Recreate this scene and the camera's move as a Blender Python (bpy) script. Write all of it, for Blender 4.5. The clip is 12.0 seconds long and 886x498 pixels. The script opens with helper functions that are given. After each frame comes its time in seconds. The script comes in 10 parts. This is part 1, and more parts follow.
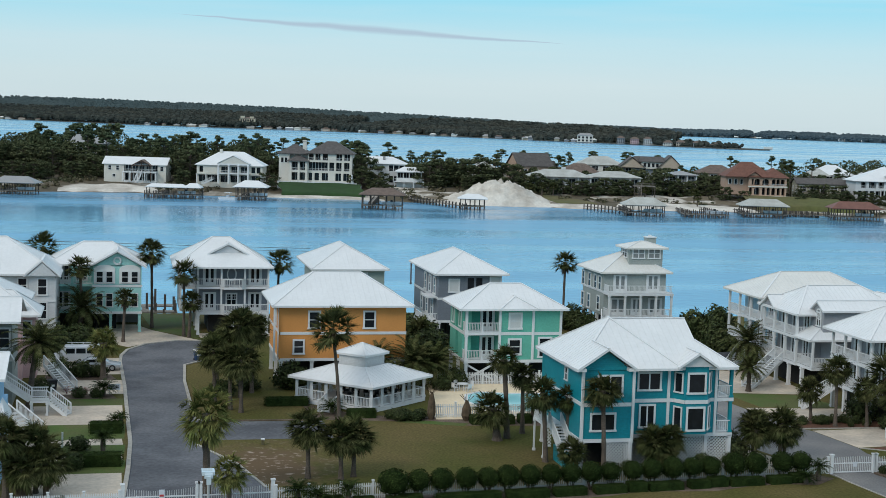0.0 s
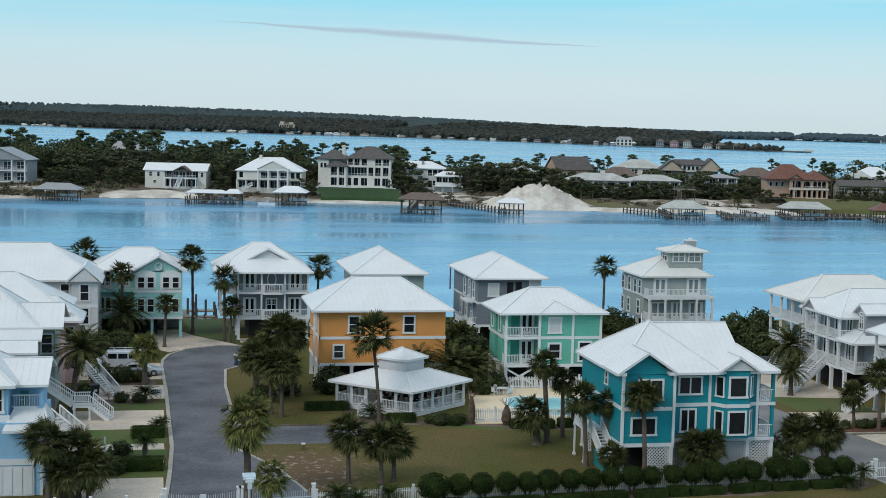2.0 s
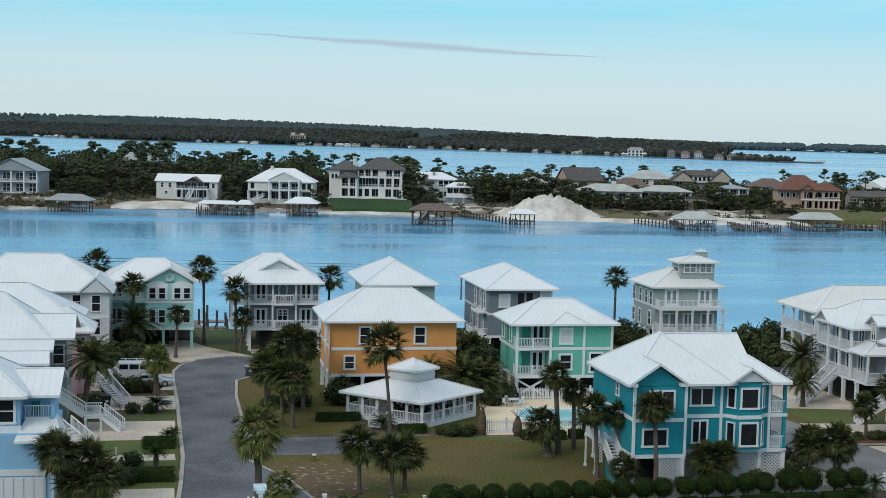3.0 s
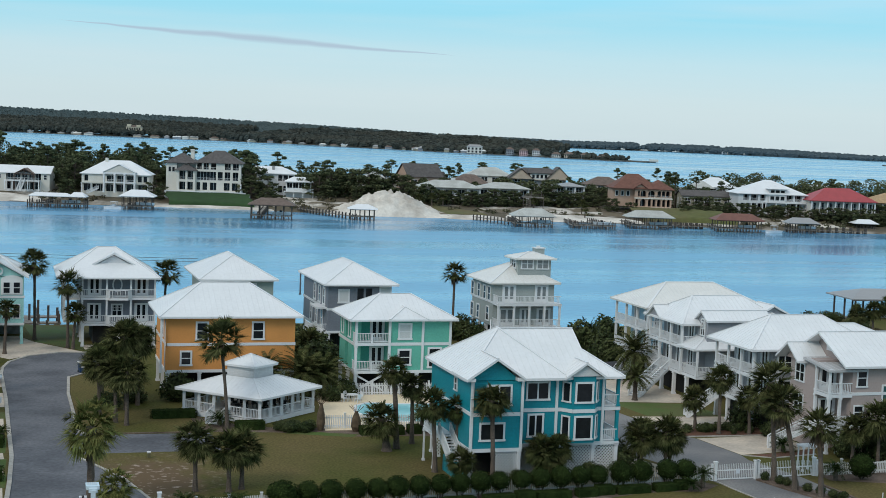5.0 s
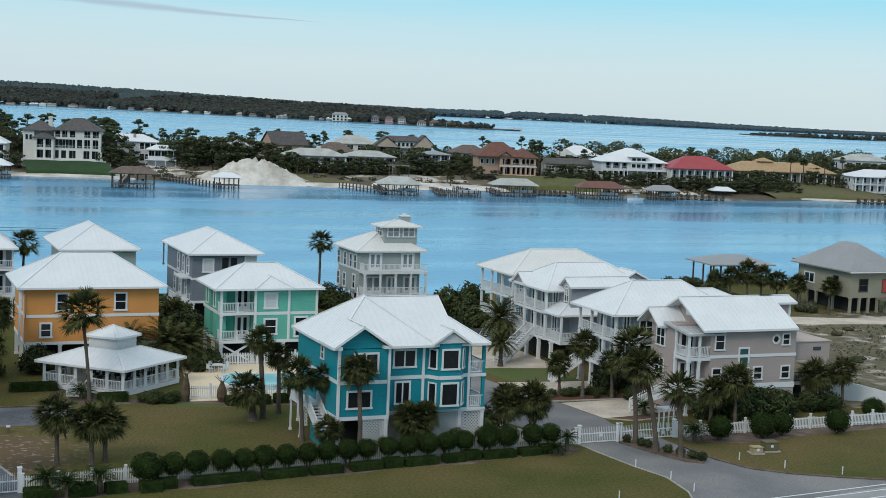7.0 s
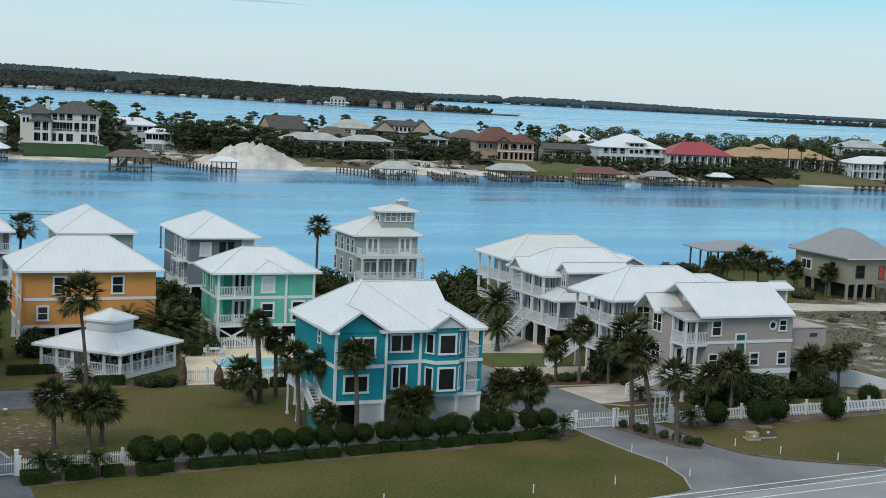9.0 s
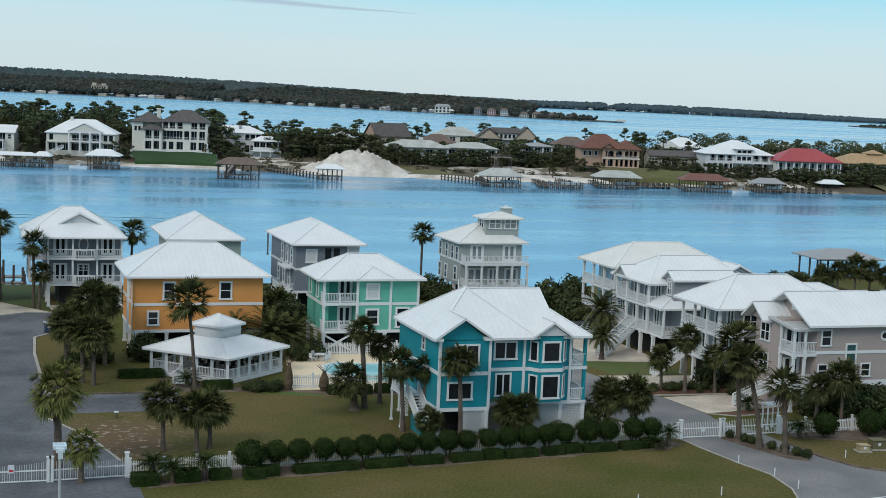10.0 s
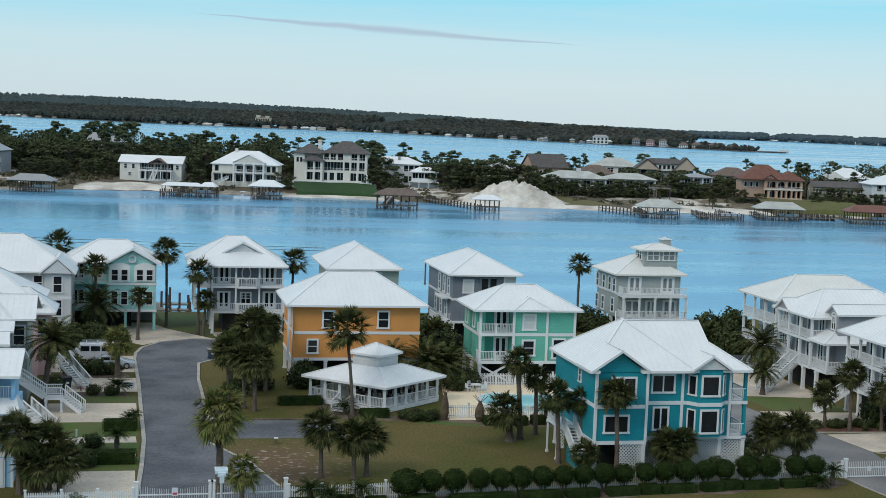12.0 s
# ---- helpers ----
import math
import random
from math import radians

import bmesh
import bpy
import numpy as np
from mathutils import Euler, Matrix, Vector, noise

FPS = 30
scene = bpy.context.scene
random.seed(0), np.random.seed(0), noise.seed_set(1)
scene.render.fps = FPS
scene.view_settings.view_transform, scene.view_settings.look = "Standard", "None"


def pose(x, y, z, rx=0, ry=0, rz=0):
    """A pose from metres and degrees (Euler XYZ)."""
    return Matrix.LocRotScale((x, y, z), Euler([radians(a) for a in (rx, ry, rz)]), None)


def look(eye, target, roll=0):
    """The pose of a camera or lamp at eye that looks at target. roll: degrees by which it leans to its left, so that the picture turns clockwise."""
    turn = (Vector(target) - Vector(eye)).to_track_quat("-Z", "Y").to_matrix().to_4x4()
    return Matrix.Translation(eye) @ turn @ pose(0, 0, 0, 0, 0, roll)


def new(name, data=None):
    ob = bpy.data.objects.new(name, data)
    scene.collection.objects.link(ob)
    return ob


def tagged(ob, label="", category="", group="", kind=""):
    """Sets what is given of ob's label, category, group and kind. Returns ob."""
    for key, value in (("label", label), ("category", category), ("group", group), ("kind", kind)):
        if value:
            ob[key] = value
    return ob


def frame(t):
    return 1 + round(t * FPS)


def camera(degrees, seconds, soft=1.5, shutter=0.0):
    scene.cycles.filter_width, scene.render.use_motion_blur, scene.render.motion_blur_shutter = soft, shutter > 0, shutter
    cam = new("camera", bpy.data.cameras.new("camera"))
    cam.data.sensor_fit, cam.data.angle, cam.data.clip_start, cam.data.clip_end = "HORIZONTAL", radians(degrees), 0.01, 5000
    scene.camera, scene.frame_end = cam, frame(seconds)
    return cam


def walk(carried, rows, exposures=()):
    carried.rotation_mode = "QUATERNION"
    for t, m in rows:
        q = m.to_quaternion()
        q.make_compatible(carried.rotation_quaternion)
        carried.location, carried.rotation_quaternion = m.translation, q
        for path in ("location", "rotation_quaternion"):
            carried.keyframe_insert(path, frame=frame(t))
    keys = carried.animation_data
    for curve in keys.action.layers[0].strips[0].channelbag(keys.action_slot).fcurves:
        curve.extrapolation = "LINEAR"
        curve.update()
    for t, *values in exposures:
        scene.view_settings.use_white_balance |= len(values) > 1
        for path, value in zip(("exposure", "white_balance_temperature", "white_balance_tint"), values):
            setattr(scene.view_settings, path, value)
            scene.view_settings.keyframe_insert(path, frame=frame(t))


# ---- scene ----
# ---- camera: a hand-held pan from a high balcony ----
EYE = 30.0
cam = camera(35.25, 12.0, soft=0.65)
ROWS = [
    (0.0, 84.712, -1.728, -12.750),
    (0.5, 84.692, -1.700, -12.484),
    (1.0, 84.703, -1.604, -12.109),
    (1.5, 84.752, -1.480, -11.658),
    (2.0, 84.850, -1.334, -11.169),
    (2.5, 85.041, -1.310, -10.747),
    (2.7, 85.140, -1.274, -10.664),
    (3.1, 85.334, -1.337, -10.788),
    (3.5, 85.511, -1.558, -11.529),
    (3.9, 85.610, -1.826, -12.753),
    (4.3, 85.568, -2.026, -14.330),
    (4.5, 85.512, -2.106, -15.204),
    (5.0, 85.296, -2.201, -17.253),
    (5.5, 85.016, -2.233, -18.991),
    (6.0, 84.756, -2.245, -20.366),
    (6.5, 84.482, -2.260, -21.631),
    (7.0, 84.208, -2.388, -22.758),
    (7.2, 84.105, -2.387, -23.154),
    (7.6, 83.916, -2.475, -23.882),
    (8.0, 83.770, -2.613, -24.285),
    (8.4, 83.668, -2.715, -24.175),
    (8.8, 83.612, -2.697, -23.369),
    (9.0, 83.589, -2.641, -22.842),
    (9.5, 83.574, -2.523, -20.953),
    (10.0, 83.698, -2.347, -18.566),
    (10.5, 83.962, -2.171, -16.123),
    (11.0, 84.287, -2.057, -14.115),
    (11.5, 84.571, -2.081, -12.769),
    (12.0, 84.713, -2.101, -12.119),
]
walk(cam, [(t, pose(0, 0, EYE, rx, ry, rz)) for t, rx, ry, rz in ROWS])

# ---- light: a bright, thinly clouded late-afternoon sky, weak wide sun ----
SUN_ELEV, SUN_AZ = 37.0, 232.0   # degrees; azimuth from +y clockwise: behind the camera, to its left
sky_world = bpy.data.worlds.new("sky_world")
scene.world = sky_world
sky_world.use_nodes = True
wn, wl = sky_world.node_tree.nodes, sky_world.node_tree.links
wn.clear()
w_out = wn.new("ShaderNodeOutputWorld")
w_bg = wn.new("ShaderNodeBackground")
w_sky = wn.new("ShaderNodeTexSky")
w_sky.sky_type, w_sky.sun_disc = "NISHITA", False
w_sky.sun_elevation, w_sky.sun_rotation = radians(SUN_ELEV), radians(SUN_AZ)
w_sky.air_density, w_sky.dust_density, w_sky.ozone_density = 1.0, 0.6, 2.0
w_scale = wn.new("ShaderNodeVectorMath")
w_scale.operation = "SCALE"
w_scale.inputs["Scale"].default_value = 0.10
wl.new(w_sky.outputs[0], w_scale.inputs[0])
w_tc = wn.new("ShaderNodeTexCoord")
w_sep = wn.new("ShaderNodeSeparateXYZ")
wl.new(w_tc.outputs["Generated"], w_sep.inputs[0])
# thin high cloud, brighter and whiter towards the horizon
w_ramp = wn.new("ShaderNodeValToRGB")
for k, (pos, col) in enumerate([(0.0, (0.60, 0.73, 0.78)), (0.026, (0.61, 0.76, 0.81)), (0.055, (0.53, 0.77, 0.86)), (0.085, (0.33, 0.74, 0.91)),
                                (0.17, (0.36, 0.85, 1.17)), (0.36, (0.50, 0.74, 0.98)), (0.6, (0.74, 0.84, 0.93)), (1.0, (0.77, 0.87, 0.97))]):
    e = w_ramp.color_ramp.elements[k] if k < 2 else w_ramp.color_ramp.elements.new(pos)
    e.position, e.color = pos, (*col, 1)
wl.new(w_sep.outputs["Z"], w_ramp.inputs[0])
w_map = wn.new("ShaderNodeMapping")
w_map.inputs["Scale"].default_value = (1.6, 1.6, 22.0)
w_map.inputs["Rotation"].default_value = (0.0, 0.0, 0.3)
wl.new(w_tc.outputs["Generated"], w_map.inputs[0])
w_noise = wn.new("ShaderNodeTexNoise")
w_noise.inputs["Scale"].default_value, w_noise.inputs["Detail"].default_value = 2.2, 5.0
wl.new(w_map.outputs[0], w_noise.inputs["Vector"])
w_nr = wn.new("ShaderNodeMapRange")
w_nr.inputs[1].default_value, w_nr.inputs[2].default_value = 0.45, 0.75
w_nr.inputs[3].default_value, w_nr.inputs[4].default_value = 0.0, 0.40
wl.new(w_noise.outputs[0], w_nr.inputs[0])
w_cloud = wn.new("ShaderNodeMix")
w_cloud.data_type = "RGBA"
w_cloud.inputs["B"].default_value = (0.66, 0.78, 0.83, 1)
wl.new(w_nr.outputs[0], w_cloud.inputs["Factor"])
wl.new(w_ramp.outputs[0], w_cloud.inputs["A"])


def w_math(op, a, b):
    n = wn.new("ShaderNodeMath")
    n.operation = op
    for i, v in enumerate((a, b)):
        if isinstance(v, (int, float)):
            n.inputs[i].default_value = v
        else:
            wl.new(v, n.inputs[i])
    return n.outputs[0]


# one long thin lilac streak of cloud, low over the bay
w_az = w_math("ARCTAN2", w_sep.outputs["X"], w_sep.outputs["Y"])
w_noise2 = wn.new("ShaderNodeTexNoise")
w_noise2.inputs["Scale"].default_value = 22.0
wl.new(w_tc.outputs["Generated"], w_noise2.inputs["Vector"])
w_mid = w_math("ADD", w_math("MULTIPLY", w_math("SUBTRACT", w_az, 0.131), -0.046), 0.0638)
w_dz = w_math("ABSOLUTE", w_math("SUBTRACT", w_math("SUBTRACT", w_sep.outputs["Z"], w_mid), w_math("MULTIPLY", w_math("SUBTRACT", w_noise2.outputs[0], 0.5), 0.004)), 0)
w_thick = w_math("MAXIMUM", w_math("SUBTRACT", 0.0036, w_math("MULTIPLY", w_math("ABSOLUTE", w_math("SUBTRACT", w_az, 0.17), 0), 0.026)), 0.00001)
w_st = w_math("MINIMUM", w_math("MAXIMUM", w_math("SUBTRACT", 1.0, w_math("DIVIDE", w_dz, w_thick)), 0.0), 0.75)
w_streak = wn.new("ShaderNodeMix")
w_streak.data_type = "RGBA"
w_streak.inputs["B"].default_value = (0.40, 0.50, 0.63, 1)
wl.new(w_st, w_streak.inputs["Factor"])
wl.new(w_cloud.outputs["Result"], w_streak.inputs["A"])
w_mix = wn.new("ShaderNodeMix")
w_mix.data_type = "RGBA"
w_mix.inputs["Factor"].default_value = 0.92
wl.new(w_scale.outputs[0], w_mix.inputs["A"])
wl.new(w_streak.outputs["Result"], w_mix.inputs["B"])
wl.new(w_mix.outputs["Result"], w_bg.inputs["Color"])
w_bg.inputs["Strength"].default_value = 1.0
wl.new(w_bg.outputs[0], w_out.inputs[0])

sun = new("sun", bpy.data.lights.new("sun", "SUN"))
sun.data.energy, sun.data.angle, sun.data.color = 1.30, radians(20), (1.0, 0.93, 0.84)
sun.matrix_world = look((-58, -45, 55), (0, 0, 0))

# ---- materials ----
MATS = {}


def mat(name, rgb, rough=0.6, var=0.15, scale=0.6, fine=12.0, bump=0.0, spec=0.4, metal=0.0, second=None, amount=0.5, bands=0.0, soft=0.12, island=0.0, thin=0.0):
    """A painted or natural surface: two scales of noise in world space, a second colour in patches, an optional lap-siding relief."""
    if name in MATS:
        return MATS[name]
    m = bpy.data.materials.new(name)
    m.use_nodes = True
    n, l = m.node_tree.nodes, m.node_tree.links
    b = n["Principled BSDF"]
    b.inputs["Roughness"].default_value, b.inputs["Metallic"].default_value = rough, metal
    b.inputs["Specular IOR Level"].default_value = spec
    geo = n.new("ShaderNodeNewGeometry")
    big = n.new("ShaderNodeTexNoise")
    big.inputs["Scale"].default_value, big.inputs["Detail"].default_value = scale, 4.0
    small = n.new("ShaderNodeTexNoise")
    small.inputs["Scale"].default_value, small.inputs["Detail"].default_value = fine, 3.0
    for t in (big, small):
        l.new(geo.outputs["Position"], t.inputs["Vector"])
    base = n.new("ShaderNodeMix")
    base.data_type = "RGBA"
    base.inputs["A"].default_value = (*rgb, 1)
    base.inputs["B"].default_value = (*(second or [c * (1 - var) for c in rgb]), 1)
    rng = n.new("ShaderNodeMapRange")
    rng.inputs[1].default_value, rng.inputs[2].default_value = 0.5 - soft - (amount - 0.5) * 0.3, 0.5 + soft - (amount - 0.5) * 0.3
    l.new(big.outputs[0], rng.inputs[0])
    l.new(rng.outputs[0], base.inputs["Factor"])
    hsv = n.new("ShaderNodeHueSaturation")
    vr = n.new("ShaderNodeMapRange")
    vr.inputs[1].default_value, vr.inputs[2].default_value = 0.3, 0.7
    vr.inputs[3].default_value, vr.inputs[4].default_value = 1 - var, 1 + var
    l.new(small.outputs[0], vr.inputs[0])
    value = vr.outputs[0]
    if island:
        ir = n.new("ShaderNodeMapRange")
        ir.inputs[3].default_value, ir.inputs[4].default_value = 1 - island, 1 + island
        l.new(geo.outputs["Random Per Island"], ir.inputs[0])
        mu = n.new("ShaderNodeMath")
        mu.operation = "MULTIPLY"
        l.new(value, mu.inputs[0])
        l.new(ir.outputs[0], mu.inputs[1])
        value = mu.outputs[0]
    l.new(value, hsv.inputs["Value"])
    l.new(base.outputs["Result"], hsv.inputs["Color"])
    l.new(hsv.outputs[0], b.inputs["Base Color"])
    if thin:
        b.inputs["Transmission Weight"].default_value = 0.0
        b.inputs["Subsurface Weight"].default_value = 0.0
    height = small.outputs[0]
    if bands:
        sp = n.new("ShaderNodeSeparateXYZ")
        l.new(geo.outputs["Position"], sp.inputs[0])
        mm = n.new("ShaderNodeMath")
        mm.operation = "MODULO"
        mm.inputs[1].default_value = bands
        l.new(sp.outputs["Z"], mm.inputs[0])
        dv = n.new("ShaderNodeMath")
        dv.operation = "DIVIDE"
        dv.inputs[1].default_value = bands
        l.new(mm.outputs[0], dv.inputs[0])
        height = dv.outputs[0]
    if bump or bands:
        bp = n.new("ShaderNodeBump")
        bp.inputs["Strength"].default_value, bp.inputs["Distance"].default_value = (bump or 0.5), 0.02 if bands else 0.04
        l.new(height, bp.inputs["Height"])
        l.new(bp.outputs[0], b.inputs["Normal"])
    MATS[name] = m
    return m


WHITE = mat("white_trim_paint", (0.66, 0.67, 0.67), 0.45, 0.05, 0.5)
ROOF = mat("white_metal_roof", (0.67, 0.68, 0.68), 0.45, 0.03, 0.35, 3.0, second=(0.635, 0.645, 0.645), spec=0.4)
ROOF_CREAM = mat("cream_metal_roof", (0.64, 0.63, 0.59), 0.4, 0.05, 0.35, 3.0)
ROOF_GREY = mat("grey_metal_roof", (0.27, 0.27, 0.27), 0.45, 0.08, 0.3, 3.0)
ROOF_DARK = mat("dark_shingle_roof", (0.10, 0.09, 0.085), 0.85, 0.25, 0.8, 4.0, bump=0.4)
ROOF_BROWN = mat("brown_shingle_roof", (0.15, 0.11, 0.09), 0.85, 0.25, 0.8, 4.0, bump=0.4)
ROOF_TERRA = mat("terracotta_tile_roof", (0.165, 0.072, 0.05), 0.8, 0.25, 0.8, 4.0, bump=0.5)
ROOF_RED = mat("red_metal_roof", (0.34, 0.045, 0.05), 0.5, 0.12, 0.4, 3.0)
ROOF_TAN = mat("tan_tile_roof", (0.42, 0.28, 0.15), 0.8, 0.2, 0.8, 4.0, bump=0.4)
SEAM = ROOF
TEAL = mat("teal_lap_siding", (0.004, 0.235, 0.285), 0.5, 0.10, 0.5, 5.0, bands=0.16)
ORANGE = mat("orange_stucco", (0.62, 0.27, 0.075), 0.8, 0.08, 0.4, 8.0, bump=0.15)
GREEN = mat("mint_green_lap_siding", (0.12, 0.43, 0.33), 0.55, 0.08, 0.5, 5.0, bands=0.16)
GREEN_DEEP = mat("deep_mint_shutter_siding", (0.035, 0.28, 0.21), 0.55, 0.08, 0.5, 5.0, bands=0.16)
GREY_BLUE = mat("slate_grey_lap_siding", (0.17, 0.19, 0.22), 0.55, 0.08, 0.5, 5.0, bands=0.16)
PALE_GREEN = mat("pale_sage_siding", (0.32, 0.38, 0.34), 0.55, 0.08, 0.5, 5.0, bands=0.16)
SAGE = mat("grey_sage_siding", (0.31, 0.34, 0.32), 0.55, 0.07, 0.5, 5.0, bands=0.16)
PALE_BLUE = mat("pale_blue_siding", (0.34, 0.52, 0.62), 0.55, 0.07, 0.5, 5.0, bands=0.16)
LIGHT_GREY = mat("light_grey_siding", (0.28, 0.29, 0.305), 0.55, 0.07, 0.5, 5.0, bands=0.16)
PINK = mat("mauve_beige_stucco", (0.37, 0.305, 0.28), 0.75, 0.06, 0.4, 6.0, bump=0.1)
SEAFOAM = mat("seafoam_siding", (0.32, 0.60, 0.56), 0.55, 0.07, 0.5, 5.0, bands=0.16)
SKY_BLUE = mat("sky_blue_siding", (0.26, 0.47, 0.66), 0.55, 0.06, 0.5, 5.0, bands=0.16)
ROSE = mat("rose_siding", (0.60, 0.40, 0.40), 0.6, 0.06, 0.5, 5.0, bands=0.16)
ROOF_FADED = mat("faded_grey_green_roof", (0.42, 0.43, 0.40), 0.6, 0.15, 0.3, 3.0, second=(0.34, 0.34, 0.31))
ROOF_MID = mat("mid_grey_metal_roof", (0.30, 0.31, 0.31), 0.5, 0.08, 0.3, 3.0)
WHITE_SIDING = mat("white_lap_siding", (0.58, 0.59, 0.59), 0.55, 0.05, 0.5, 5.0, bands=0.16)
TAN = mat("olive_tan_siding", (0.29, 0.27, 0.20), 0.6, 0.08, 0.5, 5.0, bands=0.16)
CREAM = mat("cream_stucco", (0.60, 0.58, 0.52), 0.8, 0.06, 0.4, 6.0)
BEIGE = mat("beige_stucco", (0.45, 0.37, 0.29), 0.8, 0.08, 0.4, 6.0)
PEACH = mat("peach_stucco", (0.42, 0.29, 0.215), 0.8, 0.08, 0.4, 6.0)
GLASS = mat("dark_window_glass", (0.014, 0.017, 0.020), 0.06, 0.2, 0.8, 2.0, spec=0.3)
# near-black: painted shade under raised houses, and the dark pavilion furniture
DARK = mat("undercroft_shade_and_dark_metal", (0.02, 0.02, 0.02), 0.9, 0.3, 0.8)
BLIND = mat("white_window_blind", (0.55, 0.56, 0.55), 0.7, 0.05)
CURTAINED = mat("curtained_window_glass", (0.20, 0.22, 0.22), 0.15, 0.15, 0.7, 2.0, spec=0.5)
DOOR_RED = mat("red_door_paint", (0.45, 0.06, 0.04), 0.5, 0.06)
DOOR_TEAL = mat("dark_teal_door_paint", (0.02, 0.08, 0.08), 0.4, 0.06)
CONCRETE = mat("pale_concrete", (0.56, 0.48, 0.385), 0.9, 0.12, 0.35, 3.0, second=(0.43, 0.375, 0.31), bump=0.1)
POOL_DECK = mat("cream_pool_deck", (0.72, 0.60, 0.42), 0.85, 0.06, 0.3, 3.0)
KERB = mat("kerb_concrete", (0.38, 0.36, 0.32), 0.9, 0.15, 0.8, 4.0)
ASPHALT = mat("worn_asphalt", (0.122, 0.126, 0.138), 0.9, 0.22, 0.22, 3.0, second=(0.070, 0.074, 0.084), amount=0.45, bump=0.2)
ASPHALT_DARK = mat("dark_asphalt", (0.142, 0.142, 0.144), 0.9, 0.2, 0.16, 6.0, second=(0.21, 0.203, 0.195), bump=0.2)
ASPHALT_PALE = mat("pale_road_asphalt", (0.31, 0.305, 0.30), 0.9, 0.10, 0.3, 9.0, second=(0.26, 0.258, 0.255), bump=0.2)
ROAD_LINE = mat("white_road_paint", (0.68, 0.68, 0.66), 0.7, 0.12, 1.0, 8.0)
LAWN = mat("dormant_lawn", (0.066, 0.072, 0.017), 0.95, 0.30, 0.10, 4.5, second=(0.122, 0.094, 0.038), amount=0.50, soft=0.16, bump=0.3, spec=0.1)
GRASS = mat("green_lawn", (0.062, 0.104, 0.016), 0.95, 0.25, 0.3, 6.0, second=(0.084, 0.092, 0.026), bump=0.6)
BARE = mat("bare_sandy_ground", (0.20, 0.135, 0.085), 0.95, 0.2, 0.45, 3.0, second=(0.42, 0.35, 0.28), amount=0.30, soft=0.06, bump=0.4)
MULCH = mat("brown_mulch", (0.085, 0.060, 0.042), 0.95, 0.3, 0.8, 8.0, second=(0.15, 0.11, 0.085), bump=0.6)
MULCH_RED = mat("red_pine_straw", (0.13, 0.06, 0.035), 0.95, 0.3, 0.8, 8.0, bump=0.6)
SCRUB_SAND = mat("scrubby_sand_lot", (0.42, 0.37, 0.31), 0.95, 0.40, 0.30, 1.2, second=(0.105, 0.088, 0.045), amount=0.86, soft=0.06, bump=0.4)
SAND = mat("white_sand", (0.61, 0.57, 0.505), 0.95, 0.10, 0.12, 1.0, second=(0.38, 0.34, 0.29), amount=0.40, bump=0.5)
BARK = mat("grey_palm_bark", (0.115, 0.09, 0.07), 0.9, 0.3, 1.2, 10.0, bump=0.8)
PINE_BARK = mat("brown_pine_bark", (0.07, 0.05, 0.04), 0.9, 0.3, 1.2, 10.0)
FROND = mat("green_palm_frond", (0.040, 0.050, 0.018), 0.85, 0.25, 0.9, 3.0, second=(0.082, 0.084, 0.036), spec=0.0, island=0.6)
FROND_LIGHT = mat("yellowish_palm_frond", (0.085, 0.105, 0.034), 0.8, 0.25, 0.9, 3.0, second=(0.15, 0.145, 0.05), spec=0.0, island=0.4)
FROND_DEAD = mat("dry_brown_palm_frond", (0.11, 0.078, 0.048), 0.9, 0.3, 0.9, 3.0, island=0.4)
LEAF = mat("dark_hedge_leaf", (0.016, 0.028, 0.008), 0.85, 0.3, 0.8, 3.0, second=(0.027, 0.042, 0.012), spec=0.02, island=0.6)
LEAF_BUSH = mat("green_shrub_leaf", (0.028, 0.042, 0.014), 0.7, 0.3, 0.5, 3.0, second=(0.055, 0.066, 0.026), spec=0.1, island=0.6)
LEAF_OAK = mat("dark_oak_leaf", (0.050, 0.062, 0.031), 0.8, 0.3, 0.12, 1.0, second=(0.072, 0.080, 0.040), spec=0.03, island=0.45)
LEAF_PINE = mat("dark_pine_needles", (0.060, 0.080, 0.044), 0.8, 0.3, 0.12, 1.0, second=(0.076, 0.090, 0.046), spec=0.03, island=0.35)
LEAF_SCRUB = mat("olive_scrub_leaf", (0.060, 0.064, 0.032), 0.8, 0.3, 0.08, 1.0, second=(0.085, 0.070, 0.04), spec=0.2, island=0.4)
LEAF_RED = mat("crimson_ti_leaf", (0.16, 0.012, 0.02), 0.5, 0.3, 0.8, 3.0, island=0.3)
WOODS_NEAR = mat("distant_woods", (0.036, 0.043, 0.038), 0.95, 0.3, 0.012, 0.08, second=(0.050, 0.052, 0.042), spec=0.1, island=0.35)
# haze is painted into these two base colours; the air itself is clear
WOODS_FAR = mat("haze_tinted_far_woods", (0.064, 0.090, 0.092), 0.95, 0.10, 0.004, 0.03, second=(0.074, 0.098, 0.098), spec=0.1, island=0.08)
WOODS_HAZE = mat("haze_tinted_blue_woods", (0.062, 0.088, 0.102), 0.95, 0.08, 0.004, 0.03, second=(0.070, 0.096, 0.108), spec=0.1, island=0.06)
PILING = mat("weathered_dock_timber", (0.085, 0.072, 0.062), 0.9, 0.3, 0.8, 6.0)
DECKWOOD = mat("grey_deck_boards", (0.20, 0.18, 0.155), 0.9, 0.25, 0.8, 6.0)
CAR_WHITE = mat("white_car_paint", (0.72, 0.73, 0.74), 0.25, 0.03, spec=0.6)
CAR_SILVER = mat("silver_car_paint", (0.45, 0.47, 0.49), 0.25, 0.03, metal=0.4, spec=0.6)
